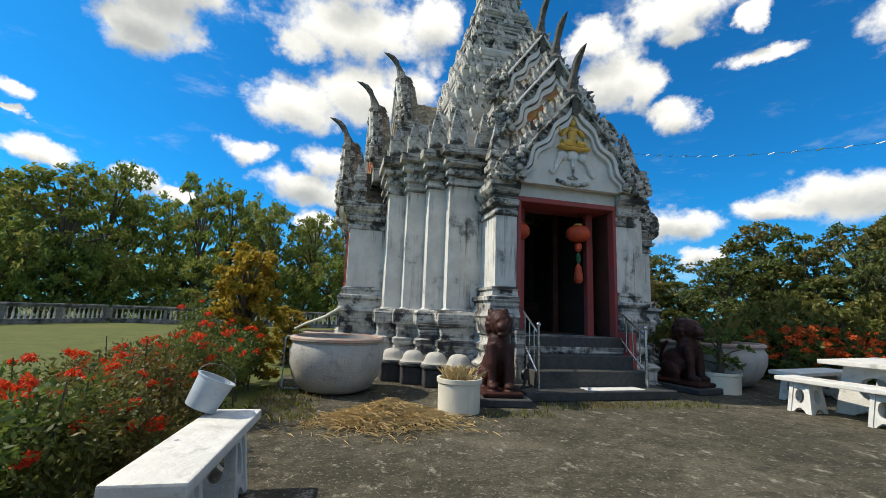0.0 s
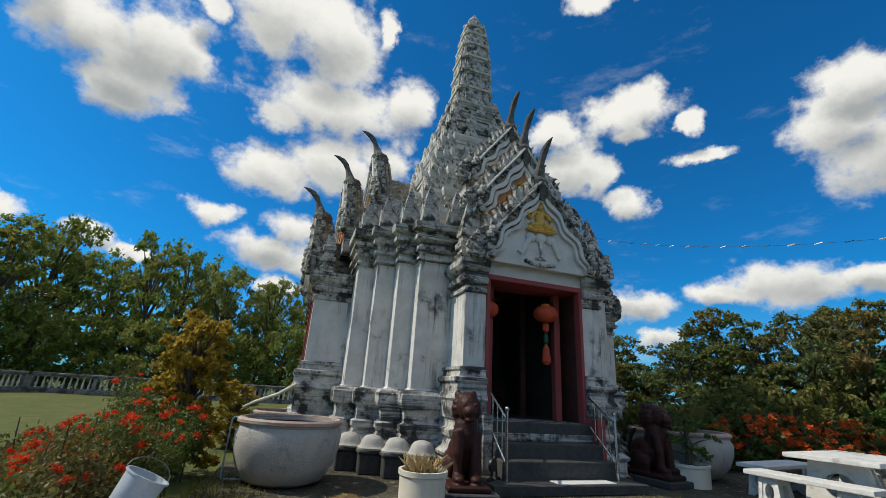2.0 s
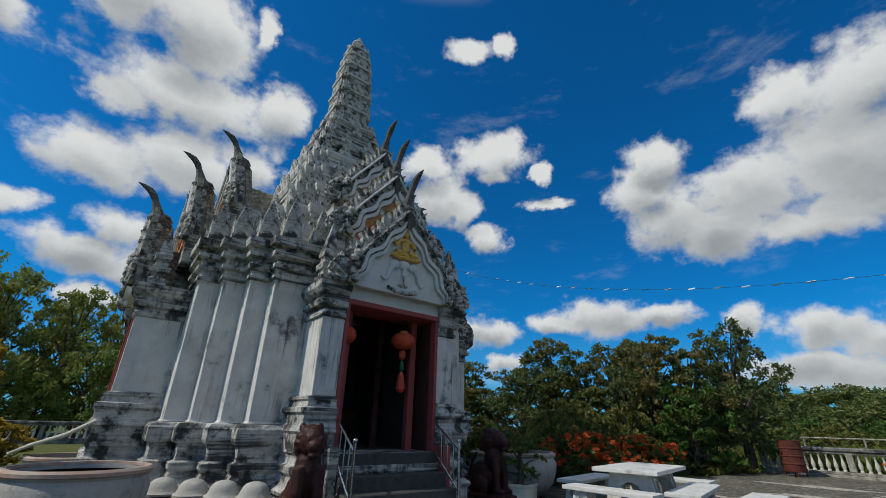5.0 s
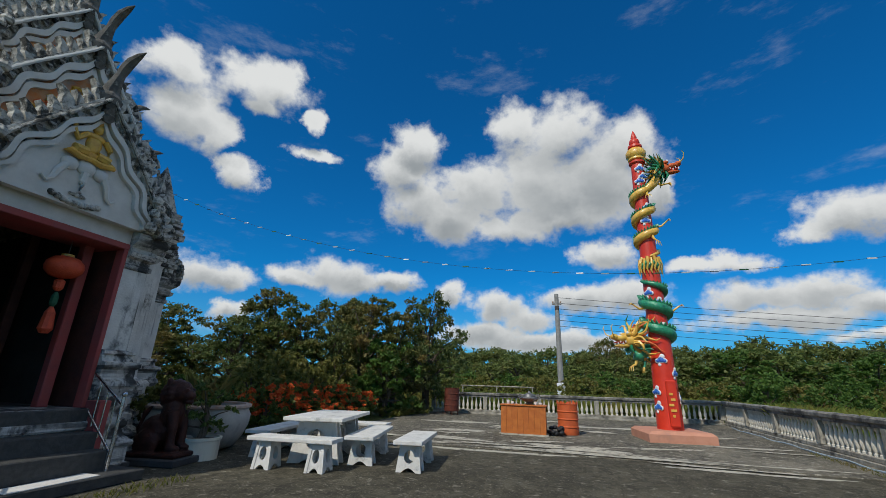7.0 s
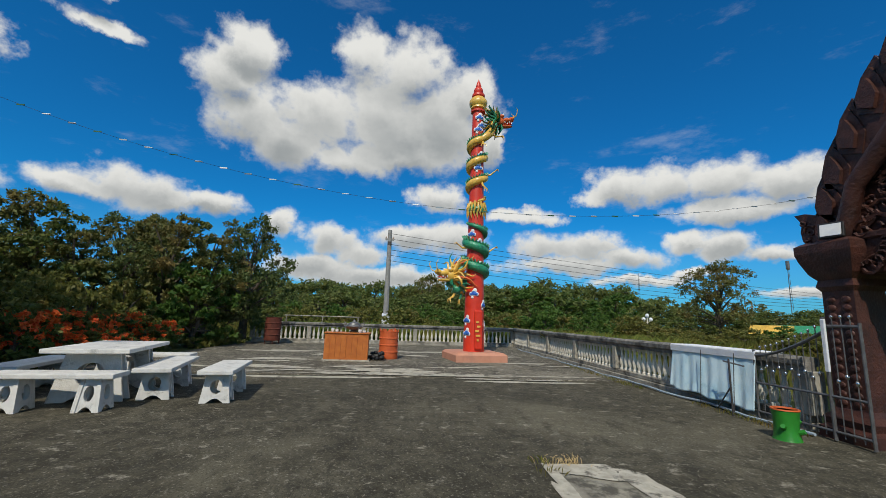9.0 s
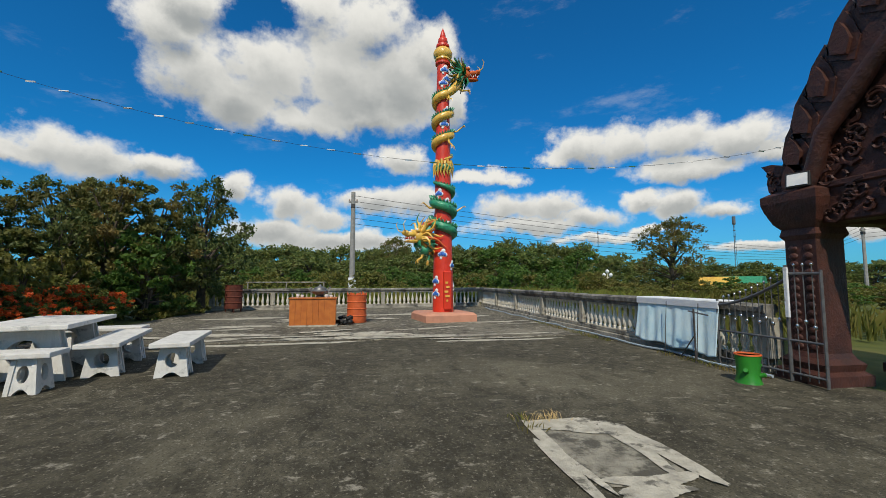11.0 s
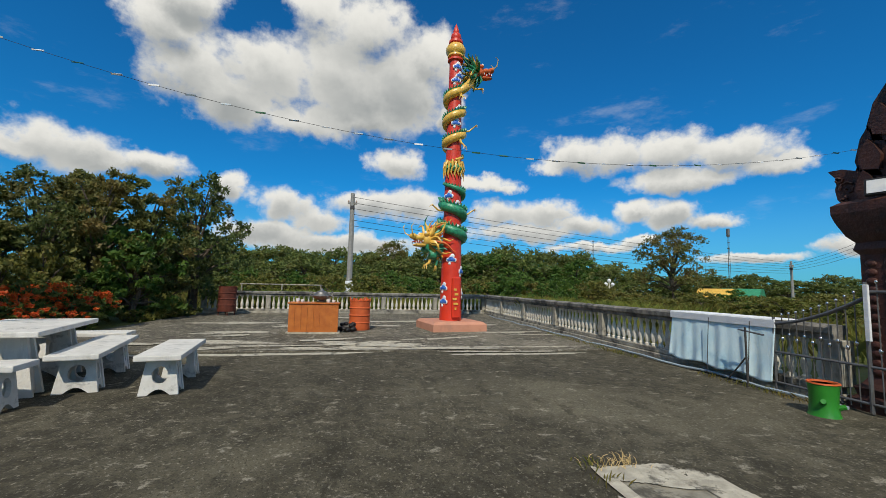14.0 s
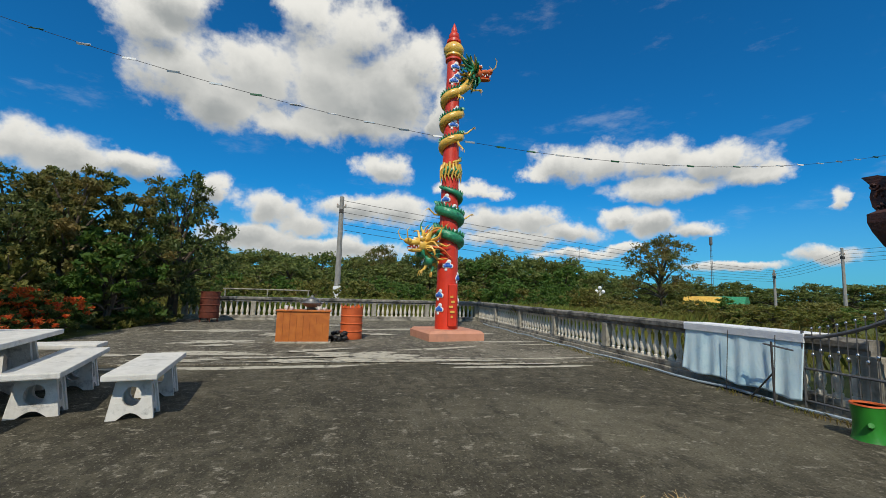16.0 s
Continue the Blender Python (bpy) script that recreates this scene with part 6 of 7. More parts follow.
    for side in (-1, 1):
        bm = bmesh.new()
        prism([(side * x, z) for x, z in ((2.34, -0.04), (2.70, -0.04), (2.77, 0.06), (2.79, 0.18), (2.76, 0.30), (2.86, 0.43), (2.70, 0.42), (2.56, 0.36), (2.44, 0.24), (2.34, 0.20))], -0.12, 0.12, bm=bm)
        for q, (cx, cz, r0) in enumerate(((2.64, 0.17, 0.10), (2.50, 0.10, 0.07), (2.70, 0.04, 0.05), (2.74, 0.30, 0.05))):
            tube([(side * (cx + r0 * (1 - 0.09 * u) * math.cos(0.75 * u + q)), s * 0.125, cz + r0 * (1 - 0.09 * u) * math.sin(0.75 * u + q)) for u in range(10)], 0.016, 5, bm=bm)
        part("eave_serpent", bm, M_GATE, gw, m=m)
bm = bmesh.new()
rows = [[bm.verts.new((x * 0.88, y, z * 0.88 + 2.36)) for x, z in out] for y in (-0.05, -1.70)]
for i in range(len(out) - 1):
    bm.faces.new((rows[0][i], rows[0][i + 1], rows[1][i + 1], rows[1][i]))
ob = part("roof", bm, M_GATE, gw)
sd = ob.modifiers.new("thick", "SOLIDIFY")
sd.thickness = 0.06
fl = thing("floodlight", pose(4.28, -3.80, 2.52, 8, 0, 20), "small black floodlight with white glass fixed on the gateway", "floodlight")
part("housing", box(-0.13, 0.13, -0.05, 0.0, -0.10, 0.10, 0.01), M_BLACK, fl)
part("glass", box(-0.105, 0.105, 0.0, 0.008, -0.075, 0.075), M_WHT2, fl, "white lamp glass")
part("bracket", tube([(0, -0.05, 0), (0, -0.15, -0.02)], 0.02, 6), M_BLACK, fl)

# ---- bunting string from the shrine to the gateway ----
pa, pb = Vector((4.20, 8.05, 4.35)), Vector((4.55, -4.0, 3.05))


def strand(u):
    p = pa.lerp(pb, u)
    p.z -= 4 * 1.05 * u * (1 - u)
    return p


bn = thing("bunting", Matrix(), "sagging string of small faded plastic flags", "bunting")
part("cord", tube([strand(i / 60) for i in range(61)], 0.0018, 4), M_WIRE, bn)
rr = random.Random(3)
for k in range(44):
    p = strand((k + 0.5) / 44)
    q = strand((k + 0.6) / 44)
    ang = math.degrees(math.atan2((q - p).y, (q - p).x))
    fl2 = box(-0.04, 0.04, -0.003, 0.003, -0.008, 0.006)
    part("flag", fl2, rr.choice((M_WHT2, M_WHT2, M_WHT2, M_PVC, M_DKGRN)), bn, m=Matrix.Translation(p) @ pose(0, 0, 0, rr.uniform(-60, 60), 0, ang))

# ---- utility poles and cables ----
def utility_pole(x, y, h, r, label, arms=True):
    p = thing("utility_pole", pose(x, y, -0.04), label, "utility pole", "utility poles")
    part("shaft", tube([(0, 0, 0), (0, 0, h)], [r * 1.25, r * 0.85], 8), M_POLE, p)
    if arms:
        part("cross_arm", box(-0.06, 0.06, -0.32, 0.32, h - 0.75, h - 0.63), M_POLE, p)
        for yy in (-0.26, 0.0, 0.26):
            part("insulator", lathe([(0.04, 0), (0.06, 0.06), (0.04, 0.12), (0.0, 0.16)], 8), M_RIM, p, m=pose(0, yy, h - 0.63))
    part("transformer", box(-0.16, 0.16, -0.14, 0.14, h - 1.15, h - 0.85, 0.03), M_IRON, p)
    return p


up1 = utility_pole(29.6, 2.95, 7.6, 0.17, "tall grey concrete utility pole behind the balustrade")
part("sleeve", box(-0.26, 0.26, -0.26, 0.26, 0.0, 1.55, 0.02), M_TARPW, up1, "white painted foot box")
utility_pole(45.3, -52.2, 5.6, 0.15, "distant concrete utility pole beside the road")
utility_pole(34.5, -47.9, 7.2, 0.15, "concrete utility pole beside the road")
utility_pole(72.0, -62.0, 6.0, 0.15, "far concrete utility pole beside the road")


def cable(a, b, sag, label="thin black overhead power cable"):
    pts = []
    for i in range(25):
        q = Vector(a).lerp(Vector(b), i / 24)
        q.z -= 4 * sag * (i / 24) * (1 - i / 24)
        pts.append(q)
    tagged(part("power_cable", tube(pts, 0.016, 5), M_WIRE), label, "cable", "overhead cables")


for k in range(6):
    cable((29.6, 2.85, 7.3 - 0.40 * k), (45.3, -52.2, 5.4 - 0.28 * k), 0.4 + 0.06 * k)
for k in range(4):
    cable((45.3, -52.2, 5.3 - 0.3 * k), (34.5, -47.9, 6.9 - 0.4 * k), 0.25)
    cable((34.5, -47.9, 6.9 - 0.4 * k), (10.0, -46.0, 8.4 - 0.4 * k), 0.5)
# radio masts far off
for x, y, h in ((106.7, -104.3, 20.5), (138.7, -78.8, 19.5)):
    ms = thing("radio_mast", pose(x, y, 0), "distant thin lattice radio mast", "mast", "far masts")
    for k in range(3):
        a = 2.094 * k
        part("mast_leg", tube([(0.4 * math.cos(a), 0.4 * math.sin(a), 0), (0.12 * math.cos(a), 0.12 * math.sin(a), h)], 0.05, 5), M_STEEL, ms)
    for k in range(12):
        z = h * (k + 0.5) / 12
        part("mast_ring", lathe([(0.34, z), (0.36, z + 0.1), (0.30, z + 0.1)], 6), M_STEEL, ms)
    if x < 120:
        part("antenna", lathe([(0.35, h * 0.88), (0.45, h * 0.90), (0.45, h), (0.1, h)], 8), M_STEEL, ms)
# garden lamp behind the balustrade
gl = thing("garden_lamp", pose(29.4, -16.3, 0), "small cream garden lamp post with three globes", "lamp post")
part("post", tube([(0, 0, 0), (0, 0, 1.9)], [0.06, 0.04], 8), M_POTW, gl)
for x, y, z in ((0, 0, 2.0), (0.0, 0.28, 1.72), (0.0, -0.28, 1.72)):
    bm = bmesh.new()
    blob(bm, x, y, z, 0.14, 0.14, 0.16)
    part("globe", bm, M_WHT2, gl, smooth=True)
part("arm", tube([(0, -0.28, 1.6), (0, 0, 1.5), (0, 0.28, 1.6)], 0.025, 6), M_POTW, gl)
# small far houses
for x, y, w2, h, wl, rf, lab in ((43.2, -38.9, 0.75, 0.75, M_POTW, M_YELLOW, "small distant house with a yellow roof"), (41.8, -41.0, 1.15, 0.8, M_TARP, M_GREEN, "small distant pale blue house")):
    hs = thing("house", pose(x, y, 0, 0, 0, 30), lab, "house", "far houses")
    part("wall", box(-1.5, 1.5, -w2, w2, 0, h), wl, hs)
    rfm = prism([(-w2 - 0.3, h), (w2 + 0.3, h), (w2 * 0.5, h + 1.0), (-w2 * 0.5, h + 1.0)], -1.9, 1.9)
    rfm.transform(Matrix.Rotation(radians(90), 4, "Z"))
    part("roof", rfm, rf, hs)
    for k in (-1, 1):
        wn = part("window", box(-1.53, -1.49, k * w2 * 0.5 - 0.3, k * w2 * 0.5 + 0.3, h * 0.4, h * 0.8), M_BLACK, hs)
    part("door", box(-1.53, -1.49, -0.35, 0.35, 0.0, h * 0.9), M_WOOD_DK, hs)
# low pipe rail beyond the balustrade
rl = thing("pipe_rail", pose(24.0, 6.2, 0), "low pale pipe rail beyond the balustrade", "rail")
for yy in (-2.0, 0.0, 2.0):
    part("post", tube([(0, yy, 0), (0, yy, 1.2)], 0.035, 6), M_BAL, rl)
part("bar", tube([(0, -2.1, 1.2), (0, 2.1, 1.2)], 0.035, 6), M_BAL, rl)

# ---- plants ----
def tree_thing(seed, h, spread_r, lm, n, size, label, name="tree", trunk_h=0.35, clumps=16, cat="tree", lean=0.0, hollow=0.55):
    rng = np.random.default_rng(seed)
    rr = random.Random(seed)
    t = thing(name, pose(0, 0, -0.05), label, cat)
    centres, radii, bm = [], [], bmesh.new()
    top = Vector((lean * h, 0, h * 0.62))
    tr = 0.028 * h + 0.02
    tube([(0, 0, 0), (rr.uniform(-0.05, 0.05) * h, rr.uniform(-0.05, 0.05) * h, h * 0.3), top], [tr * 1.3, tr, tr * 0.45], 8, bm=bm)
    for k in range(clumps):
        u = (k + 0.5) / clumps
        z = h * (trunk_h + (0.90 - trunk_h) * u)
        rmax = spread_r * (1.0 - abs(u - 0.38) ** 1.6 * 1.25)
        a = k * 2.4 + rr.uniform(-0.5, 0.5)
        d = rmax * rr.uniform(0.35, 0.85)
        c = Vector((d * math.cos(a) + lean * z, d * math.sin(a), z))
        centres.append(tuple(c))
        radii.append(spread_r * rr.uniform(0.26, 0.46))
        st = Vector((lean * z * 0.6, 0, max(h * 0.18, z * 0.62)))
        mid = st.lerp(c, 0.55) + Vector((0, 0, h * 0.03))
        tube([st, mid, c], [tr * 0.40, tr * 0.25, tr * 0.08], 5, bm=bm)
    part("trunk", bm, M_BARK, t)
    centres, radii = twigs(centres, radii, 9, rng)
    v, f = leaves(centres, radii, n, size, rng, 0.75, hollow * 0.4)
    fast_mesh("crown", v, f, lm, t)
    return t


def put_copies(base, spots, group):
    """spots: (x, y, scale, height factor, turn); the first one moves the base itself."""
    tagged(base, group=group)
    for i, (x, y, s, hf, rz) in enumerate(spots):
        m = pose(x, y, -0.05, 0, 0, rz) @ Matrix.Diagonal((s, s, s * hf, 1))
        if i:
            copy_thing(base, m)
    x, y, s, hf, rz = spots[0]
    base.matrix_basis = pose(x, y, -0.05, 0, 0, rz) @ Matrix.Diagonal((s, s, s * hf, 1))


def polar(azd, r, ex=-0.6, ey=1.4):
    return ex + r * math.sin(radians(azd)), ey + r * math.cos(radians(azd))


rr = random.Random(21)
# woods behind the lawn
va = tree_thing(1, 8.0, 3.0, L_FOREST, 7500, 0.115, "tall light-green woodland tree with an open crown", trunk_h=0.22, clumps=26, hollow=0.3)
vb = tree_thing(2, 8.0, 2.5, L_FOREST, 7500, 0.11, "slender woodland tree with uneven green crown", trunk_h=0.15, clumps=24, lean=0.05, hollow=0.3)
vc = tree_thing(3, 4.0, 2.6, L_FOREST, 6000, 0.105, "dense low woodland tree with dark undergrowth", trunk_h=0.05, clumps=20, hollow=0.3)
sa, sb, sc_ = [], [], []
TOPS = [(-70, 11), (-50, 11.0), (-44, 10.5), (-38, 10.8), (-34, 11.5), (-31, 14.4), (-28, 13.6), (-25, 10.2), (-21, 12.4), (-18, 14.0), (-15, 11.2), (-11, 11.6), (-8, 10.4), (-4, 11.8), (0, 11.0), (8, 10.0), (20, 9)]
for k, azd in enumerate(np.arange(-66, 18, 2.9)):
    r = 37 + rr.uniform(-2, 6)
    e = float(np.interp(azd, [p[0] for p in TOPS], [p[1] for p in TOPS]))
    h = (1.2 + r * math.tan(radians(e))) * rr.uniform(1.02, 1.22)
    x, y = polar(azd + rr.uniform(-1, 1), r)
    s = rr.uniform(0.95, 1.2)
    (sa if k % 2 else sb).append((x, y, s, h / (8.0 * s), rr.uniform(0, 360)))
for azd in np.arange(-68, 20, 3.4):
    r = 33.5 + rr.uniform(-1.2, 2.5)
    x, y = polar(azd, r)
    sc_.append((x, y, rr.uniform(0.85, 1.15), rr.uniform(0.95, 1.35), rr.uniform(0, 360)))
put_copies(va, sa, "woods behind the lawn")
put_copies(vb, sb, "woods behind the lawn")
put_copies(vc, sc_, "low trees at the edge of the woods")

# dark garden trees beside the terrace
ta = tree_thing(11, 5.0, 2.2, L_DARK, 13000, 0.07, "dark green garden tree with dense uneven crown", trunk_h=0.10, clumps=28, hollow=0.25)
tc_ = tree_thing(13, 5.0, 1.7, L_MIX, 11000, 0.065, "olive-brown garden tree with loose young shoots", trunk_h=0.10, clumps=20, hollow=0.2)
tb = tree_thing(12, 5.0, 1.9, L_MIX, 12000, 0.07, "dark garden tree with brownish young shoots", trunk_h=0.12, clumps=24, hollow=0.25)
spa, spb, spc = [], [], []
for k, (azd, r, e) in enumerate([(31, 19, 6.5), (36.5, 18, 7.0), (41, 18.5, 7.4), (45.5, 17.5, 9.0), (49.5, 18, 11.0), (53, 17.5, 12.6), (57, 18.5, 12.2), (61, 18, 13.2), (65, 19, 12.6), (69.5, 20.3, 13.8), (60, 21.5, 12.6), (48, 21, 10.0), (38, 21, 8.0)]):
    h = 1.25 + r * math.tan(radians(e))
    x, y = polar(azd, r, -0.45, 1.38)
    (spa, spb, spc)[k % 3].append((x, y, 0.92 + 0.14 * (k % 4 == 0), (h if k % 3 != 2 else h * 0.86) / 5.0, 53 * k))
put_copies(ta, spa, "dark trees beside the terrace")
put_copies(tb, spb, "dark trees beside the terrace")
put_copies(tc_, spc, "dark trees beside the terrace")
bg_bush = tree_thing(15, 2.3, 1.15, L_BUSH, 5000, 0.075, "bright green rounded bush beside the dark trees", "bush", 0.05, 20, "bush", hollow=0.3)
put_copies(bg_bush, [(15.6, 9.2, 1.3, 1.05, 0), (14.3, 9.6, 0.7, 1.0, 80), (6.9, 9.9, 0.75, 0.8, 120)], "green bushes by the terrace")
ol = tree_thing(16, 1.9, 0.85, L_OLIVE, 2600, 0.07, "olive flowering shrub with reddish tips", "shrub", 0.05, 14, "shrub", hollow=0.2)
put_copies(ol, [(9.0, 9.9, 1.0, 1.0, 0), (10.1, 10.2, 1.05, 1.1, 40), (11.2, 10.3, 0.95, 1.25, 80), (12.2, 10.3, 1.0, 1.1, 130), (13.3, 10.1, 1.0, 1.2, 200), (5.75, 9.0, 0.75, 0.95, 20), (8.0, 9.6, 0.9, 0.9, 300)], "olive shrubs in front of the trees")
fs = tree_thing(17, 1.25, 0.8, L_IXORA, 2200, 0.06, "low shrub dotted with orange-red flowers", "flower_shrub", 0.05, 14, "shrub", hollow=0.3)
rng = np.random.default_rng(5)
cs_, rs_ = [], []
for k in range(34):
    a, d = rng.uniform(0, 6.28), 0.85 * math.sqrt(rng.uniform(0, 1))
    cs_.append((d * math.cos(a), d * math.sin(a), 1.22 - 0.5 * d * d + rng.uniform(-0.25, 0.1)))
    rs_.append(0.075)
v, f = leaves(cs_, rs_, 700, 0.05, rng)
tagged(fast_mesh("blossom", v, f, L_ORFL, fs, "clusters of orange-red flowers"), kind="stuff")
put_copies(fs, [(8.6, 9.0, 1.0, 1.0, 0), (9.6, 9.3, 1.05, 1.0, 70), (10.6, 9.5, 0.95, 1.1, 140), (11.7, 9.5, 1.0, 0.95, 210), (12.7, 9.4, 1.0, 1.0, 280), (13.6, 9.2, 0.9, 0.9, 20), (7.6, 9.3, 0.85, 1.0, 190), (9.5, 8.85, 0.75, 0.8, 33), (10.4, 8.8, 0.8, 0.85, 99), (11.3, 8.85, 0.75, 0.8, 155), (12.2, 8.8, 0.8, 0.8, 240), (8.3, 9.6, 0.9, 1.0, 310)], "orange flowering shrubs")
scrub = tree_thing(19, 1.9, 1.5, L_OLIVE, 2400, 0.085, "olive roadside scrub with yellowing leaves", "scrub_bush", 0.02, 14, "bush", hollow=0.3)
scrub2 = tree_thing(20, 2.0, 1.6, L_BUSH, 2400, 0.09, "bright green roadside scrub", "scrub_bush", 0.02, 14, "bush", hollow=0.3)
sp1, sp2 = [], []
for k in range(84):
    azd, r = rr.uniform(74, 150), rr.uniform(25, 40)
    x, y = polar(azd, r, 0.3, 1.4)
    if y > -5.5 and x < 22.5:
        continue
    low_ = 0.62 if azd > 122 else 1.0
    (sp1 if rr.random() < 0.6 else sp2).append((x, y, rr.uniform(0.8, 1.2), rr.uniform(0.75, 1.15) * low_, rr.uniform(0, 360)))
put_copies(scrub, sp1, "olive scrub beyond the terrace")
put_copies(scrub2, sp2, "green scrub beyond the terrace")
lowbed = tree_thing(18, 0.45, 0.7, L_OLIVE, 1200, 0.05, "low dark red-brown bedding plant", "bedding_plant", 0.1, 10, "plant", hollow=0.2)
put_copies(lowbed, [(16.2, 8.7, 1.0, 0.8, 0), (17.0, 8.5, 1.1, 0.75, 60), (17.9, 8.5, 1.0, 0.8, 120), (15.4, 8.9, 0.9, 0.9, 200)], "bedding plants at the terrace edge")

# far trees and scrub beyond the terrace
fa = tree_thing(31, 6.0, 3.6, L_FAR, 4200, 0.18, "distant rounded green tree", trunk_h=0.05, clumps=22, hollow=0.4)
fb = tree_thing(32, 6.0, 3.2, L_BUSH, 4200, 0.17, "distant bright green tree mass", trunk_h=0.02, clumps=20, hollow=0.4)
fpa, fpb = [], []
FT = [(70, 5.0), (76, 4.6), (82, 4.2), (88, 4.0), (92, 4.3), (97, 4.6), (103, 5.3), (108, 5.5), (112, 5.0), (116, 4.6), (120, 3.6), (126, 2.4), (134, 1.9), (146, 1.8), (160, 3)]
for row, (r0, fac) in enumerate(((52, 1.0), (44, 0.82), (64, 0.95))):
    for k, azd in enumerate(np.arange(66 + row, 158, 3.6 if row else 3.2)):
        if 121 < azd and row == 1:
            continue
        r = r0 + rr.uniform(-3, 3) + (25 if azd > 120 else 0)
        e = float(np.interp(azd, [p[0] for p in FT], [p[1] for p in FT]))
        h = max(2.5, (1.3 + r * math.tan(radians(e))) * fac * rr.uniform(0.82, 1.16))
        x, y = polar(azd, r, 0.3, 1.4)
        s = rr.uniform(0.9, 1.15) * (1.25 if azd > 120 else 1.0)
        (fpb if (103 < azd < 124 and k % 3 and row == 1) else fpa).append((x, y, s, h / (6.0 * s), rr.uniform(0, 360)))
put_copies(fa, fpa, "far trees beyond the terrace")
put_copies(fb, fpb, "far green scrub beyond the terrace")
lone = tree_thing(35, 7.6, 3.9, L_MIX, 9000, 0.11, "tall lone tree with an airy spreading crown", trunk_h=0.22, clumps=24, hollow=0.25)
x, y = polar(128.5, 46, 0.0, 1.4)
lone.matrix_basis = pose(x, y, 0)
x, y = polar(92.8, 47, 0.0, 1.4)
copy_thing(lone, pose(x, y, 0, 0, 0, 70) @ Matrix.Diagonal((0.72, 0.72, 0.85, 1)))


def blades(spots, n, h, w, rng, lean=0.5):
    """Upright narrow blades, scattered over rectangles (x0, x1, y0, y1)."""
    area = np.array([(b - a) * (d - c) for a, b, c, d in spots])
    pick = rng.choice(len(spots), size=n, p=area / area.sum())
    sp = np.array(spots)[pick]
    p = np.stack([sp[:, 0] + (sp[:, 1] - sp[:, 0]) * rng.random(n), sp[:, 2] + (sp[:, 3] - sp[:, 2]) * rng.random(n), np.zeros(n)], axis=1)
    a = rng.random(n) * 6.28
    hh = h * (0.5 + 0.8 * rng.random(n))[:, None]
    d = np.stack([np.cos(a), np.sin(a), np.zeros(n)], axis=1)
    off = np.stack([np.cos(a + 1.7), np.sin(a + 1.7), np.zeros(n)], axis=1) * lean * hh * rng.random(n)[:, None]
    top = p + np.array([0, 0, 1]) * hh + off
    mid = p + np.array([0, 0, 0.6]) * hh + off * 0.35
    q = np.stack([p - d * w * 0.6, p + d * w * 0.6, mid + d * w, top, mid - d * w], axis=1)
    return q.reshape(-1, 3).tolist(), [tuple(range(5 * i, 5 * i + 5)) for i in range(n)]


rng = np.random.default_rng(8)
v, f = blades([(21.0, 40, -4, 16), (7.0, 40, -12, -4.6), (21, 40, -20, -12)], 16000, 0.6, 0.03, rng, 0.8)
tagged(fast_mesh("tall_weeds", v, f, L_OLIVE), "tall olive weeds and scrub beyond the balustrade", "weeds", kind="stuff")
v, f = blades([(20.7, 23.5, -4, 7), (9.0, 20, -6.2, -4.5)], 9000, 0.8, 0.014, rng, 1.0)
tagged(fast_mesh("tall_weeds", v, f, L_FOREST), "tall green reeds close behind the balustrade", "weeds", kind="stuff")

# red ixora hedge beside the bench
hd = thing("ixora_hedge", pose(0, 0, -0.04), "dark green ixora hedge covered with red flower heads", "hedge")
rng = np.random.default_rng(9)
cs_, rs_ = [], []
for k in range(120):
    y = rng.uniform(1.2, 8.0)
    x = -2.42 - 0.02 * y + rng.uniform(-0.55, 0.42)
    cs_.append((x, y, rng.uniform(0.20, 0.66 + 0.34 * max(0.0, y - 6.0) / 2)))
    rs_.append(rng.uniform(0.20, 0.30))
v, f = leaves(cs_, rs_, 95000, 0.019, rng, 1.0, 0.35)
fast_mesh("foliage", v, f, L_IXORA, hd)
bm = bmesh.new()
for k in range(90):
    c = cs_[k]
    tube([(c[0] * 0.3 + 0.7 * c[0], c[1], 0), (c[0] + rng.uniform(-0.1, 0.1), c[1] + rng.uniform(-0.1, 0.1), c[2] + 0.25)], [0.010, 0.004], 5, bm=bm)
tagged(part("stem", bm, M_BARK, hd), kind="stuff")
proto = []
for q in range(3):
    v, f = leaves([(0, 0, 0), (0.02, 0.015, 0.012)], [0.06, 0.05], 60, 0.02, rng, 0.6, 0.5)
    me = bpy.data.meshes.new("flower_head")
    me.from_pydata(v, [], f)
    me.materials.append(L_FLOWER)
    proto.append(me)
for k in range(295):
    i = int(rng.integers(0, 120))
    ob = new("flower_head", proto[k % 3])
    ob.parent = hd
    a, t = rng.uniform(0, 6.28), rng.uniform(0.1, 1.25)
    ob.matrix_basis = pose(cs_[i][0] + rs_[i] * 1.02 * math.cos(a) * math.sin(t), cs_[i][1] + rs_[i] * 1.02 * math.sin(a) * math.sin(t), cs_[i][2] + rs_[i] * 1.05 * math.cos(t), math.degrees(t) * 0.6, 0, math.degrees(a)) @ Matrix.Diagonal((1, 1, 1, 1)) @ Matrix.Scale(float(rng.uniform(0.45, 0.95)), 4)
cr = tree_thing(41, 2.3, 0.62, L_CROTON, 15000, 0.040, "tall yellow-leaved croton bush at the hedge end", "croton_bush", 0.06, 36, "bush", hollow=0.2)
put_copies(cr, [(-2.5, 8.35, 1.0, 1.0, 0), (-2.2, 10.8, 0.75, 0.75, 90)], "yellow croton bushes")
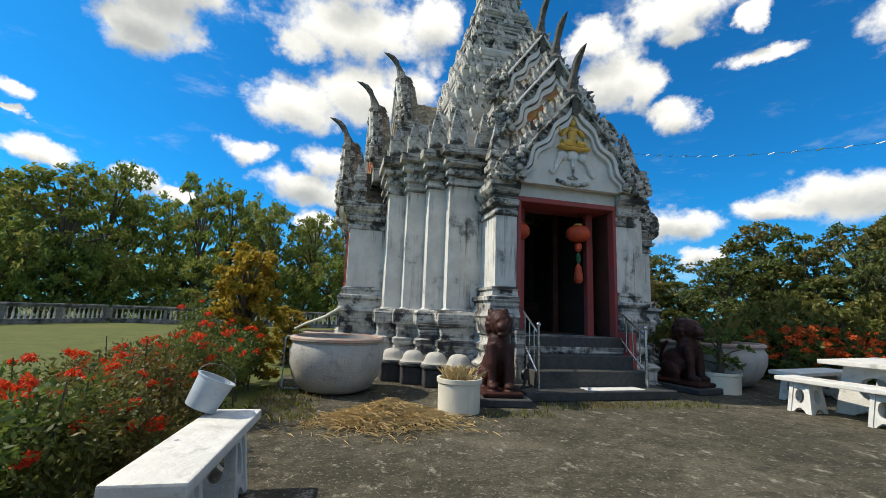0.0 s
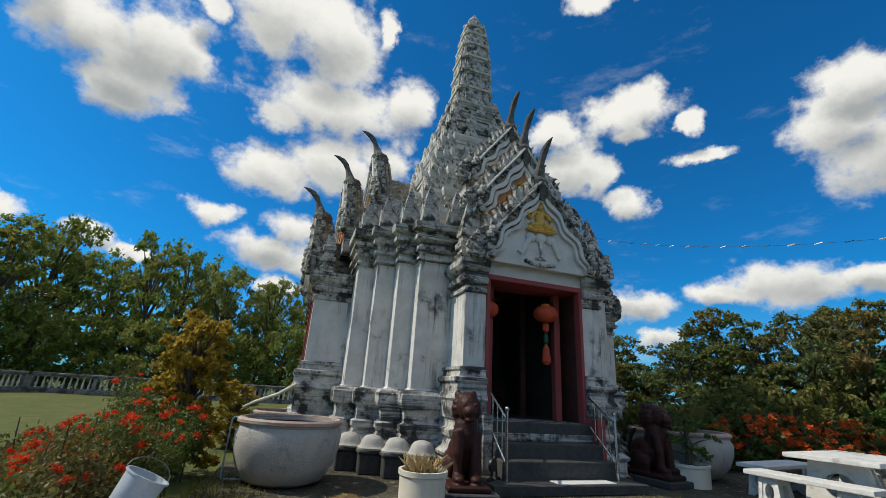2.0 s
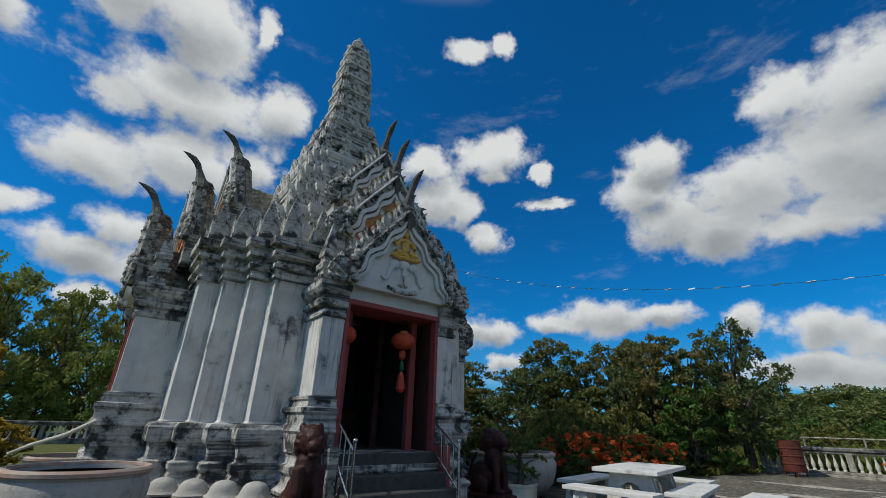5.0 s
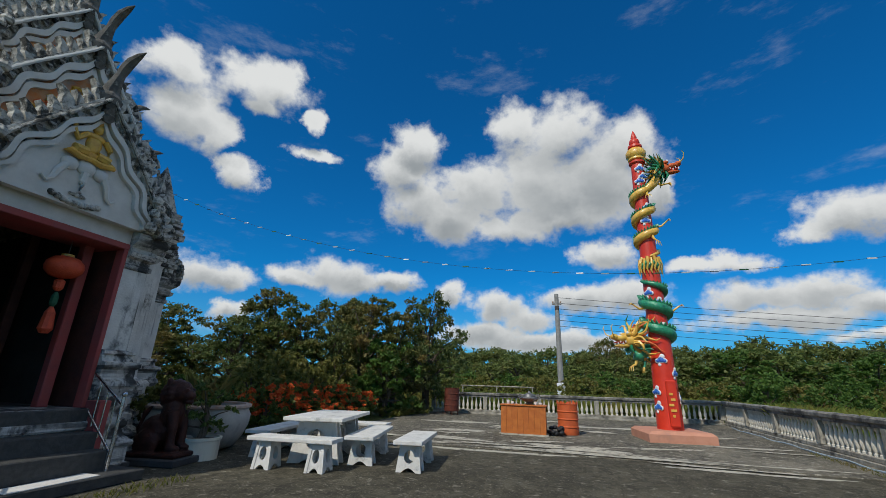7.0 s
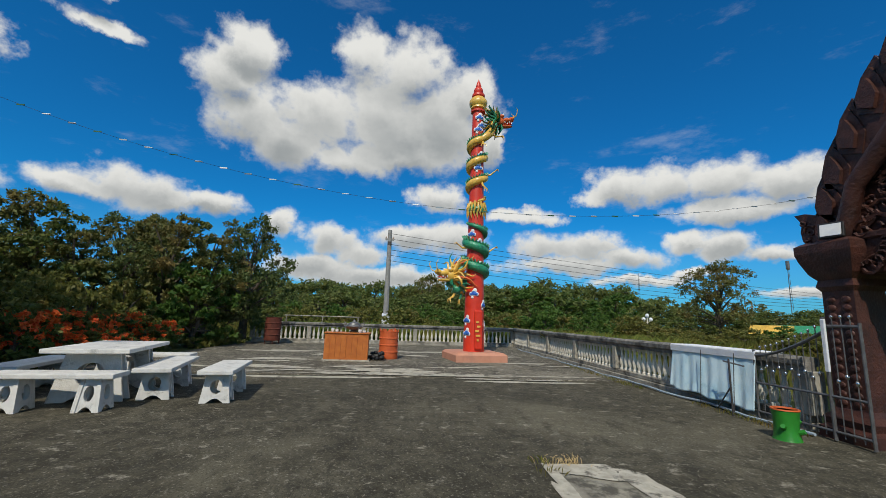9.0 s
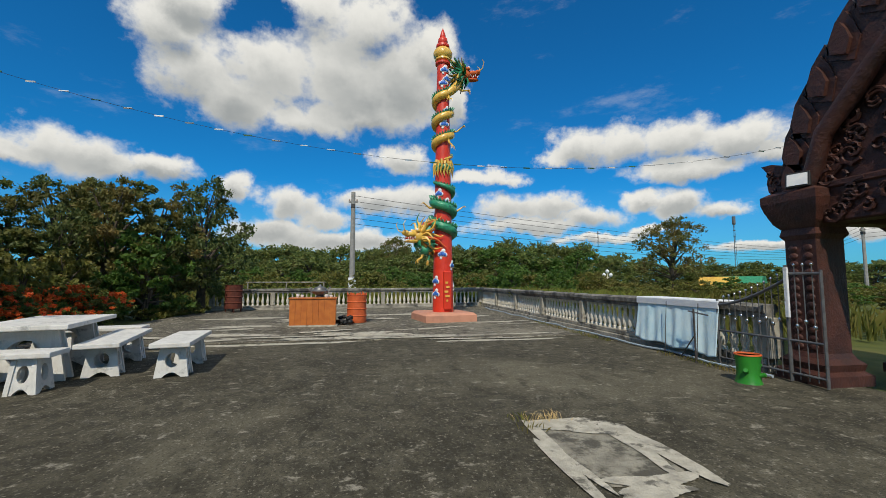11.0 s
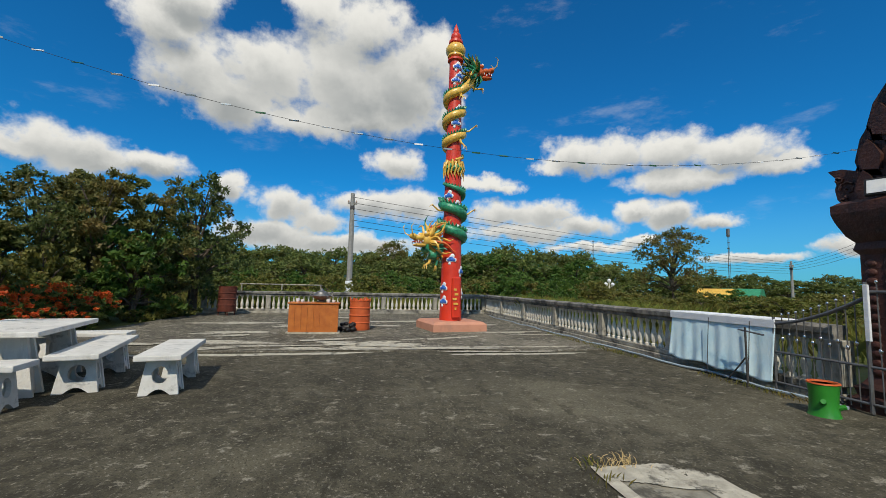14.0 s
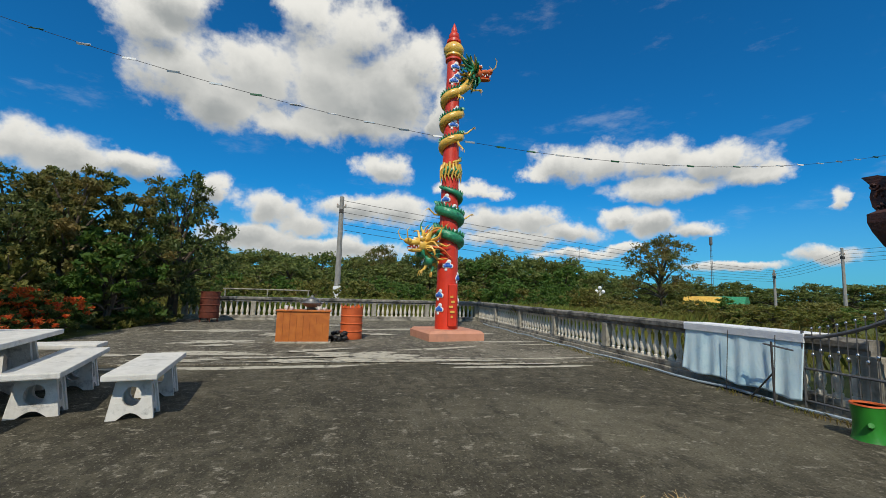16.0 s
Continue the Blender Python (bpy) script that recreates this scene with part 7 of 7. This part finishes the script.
# plants in the planters
pw = tree_thing(42, 0.95, 0.5, L_IXORA, 700, 0.045, "thin leafy shrub growing in the planter", "pot_plant", 0.1, 12, "plant", hollow=0.2)
pw.matrix_basis = pose(5.42, 7.58, 0.30) @ Matrix.Diagonal((1.1, 1.1, 1, 1))
rng = np.random.default_rng(10)
v, f = blades([(0.28, 0.64, 6.28, 6.6)], 160, 0.16, 0.006, rng, 1.2)
ob = tagged(fast_mesh("dry_weeds", v, f, M_HAY), "dry yellow weeds in the cream planter", "weeds", kind="stuff")
ob.location.z = 0.35
v, f = blades([(5.6, 6.1, 8.0, 8.4)], 60, 0.75, 0.012, rng, 0.9)
ob = tagged(fast_mesh("spiky_plant", v, f, L_OLIVE), "spiky long-leaved plant in the big jar", "plant", kind="stuff")
ob.location = (0.35, 0.25, 0.5)
# hay heap and grass strips
hv, hf = [], []
for k in range(3400):
    a, d = rng.uniform(0, 6.28), abs(rng.normal(0, 0.33))
    if d > 1.1:
        continue
    c = np.array([-0.42 + d * 1.35 * math.cos(a), 5.92 + d * 0.8 * math.sin(a), 0.01 + max(0.0, 0.24 - 0.36 * d) * rng.random()])
    b = rng.uniform(0, 6.28)
    t = np.array([math.cos(b), math.sin(b), rng.uniform(-0.1, 0.35)]) * rng.uniform(0.07, 0.20)
    s = np.array([-math.sin(b), math.cos(b), 0.0]) * 0.0022
    up_ = np.array([0, 0, 0.012])
    i0 = len(hv)
    hv += [tuple(c - t * 0.5 - s), tuple(c - t * 0.5 + s), tuple(c + s + up_), tuple(c + t * 0.5), tuple(c - s + up_)]
    hf.append(tuple(range(i0, i0 + 5)))
hv = [(x, y, max(z, 0.004)) for x, y, z in hv]
tagged(fast_mesh("hay_heap", hv, hf, M_HAY), "loose heap of dry straw on the pavement", "straw", kind="stuff")
v, f = blades([(0.7, 1.6, 6.0, 6.25), (1.6, 4.3, 6.35, 6.7), (-2.0, -1.2, 6.0, 8.0), (3.3, 3.75, 0.0, 0.2), (8.0, 12.0, -3.5, -3.3), (4.6, 6.6, -3.6, -3.4)], 1500, 0.06, 0.006, rng, 1.2)
tagged(fast_mesh("grass_tufts", v, f, L_OLIVE), "short dry grass tufts along the pavement edge", "grass", kind="stuff")
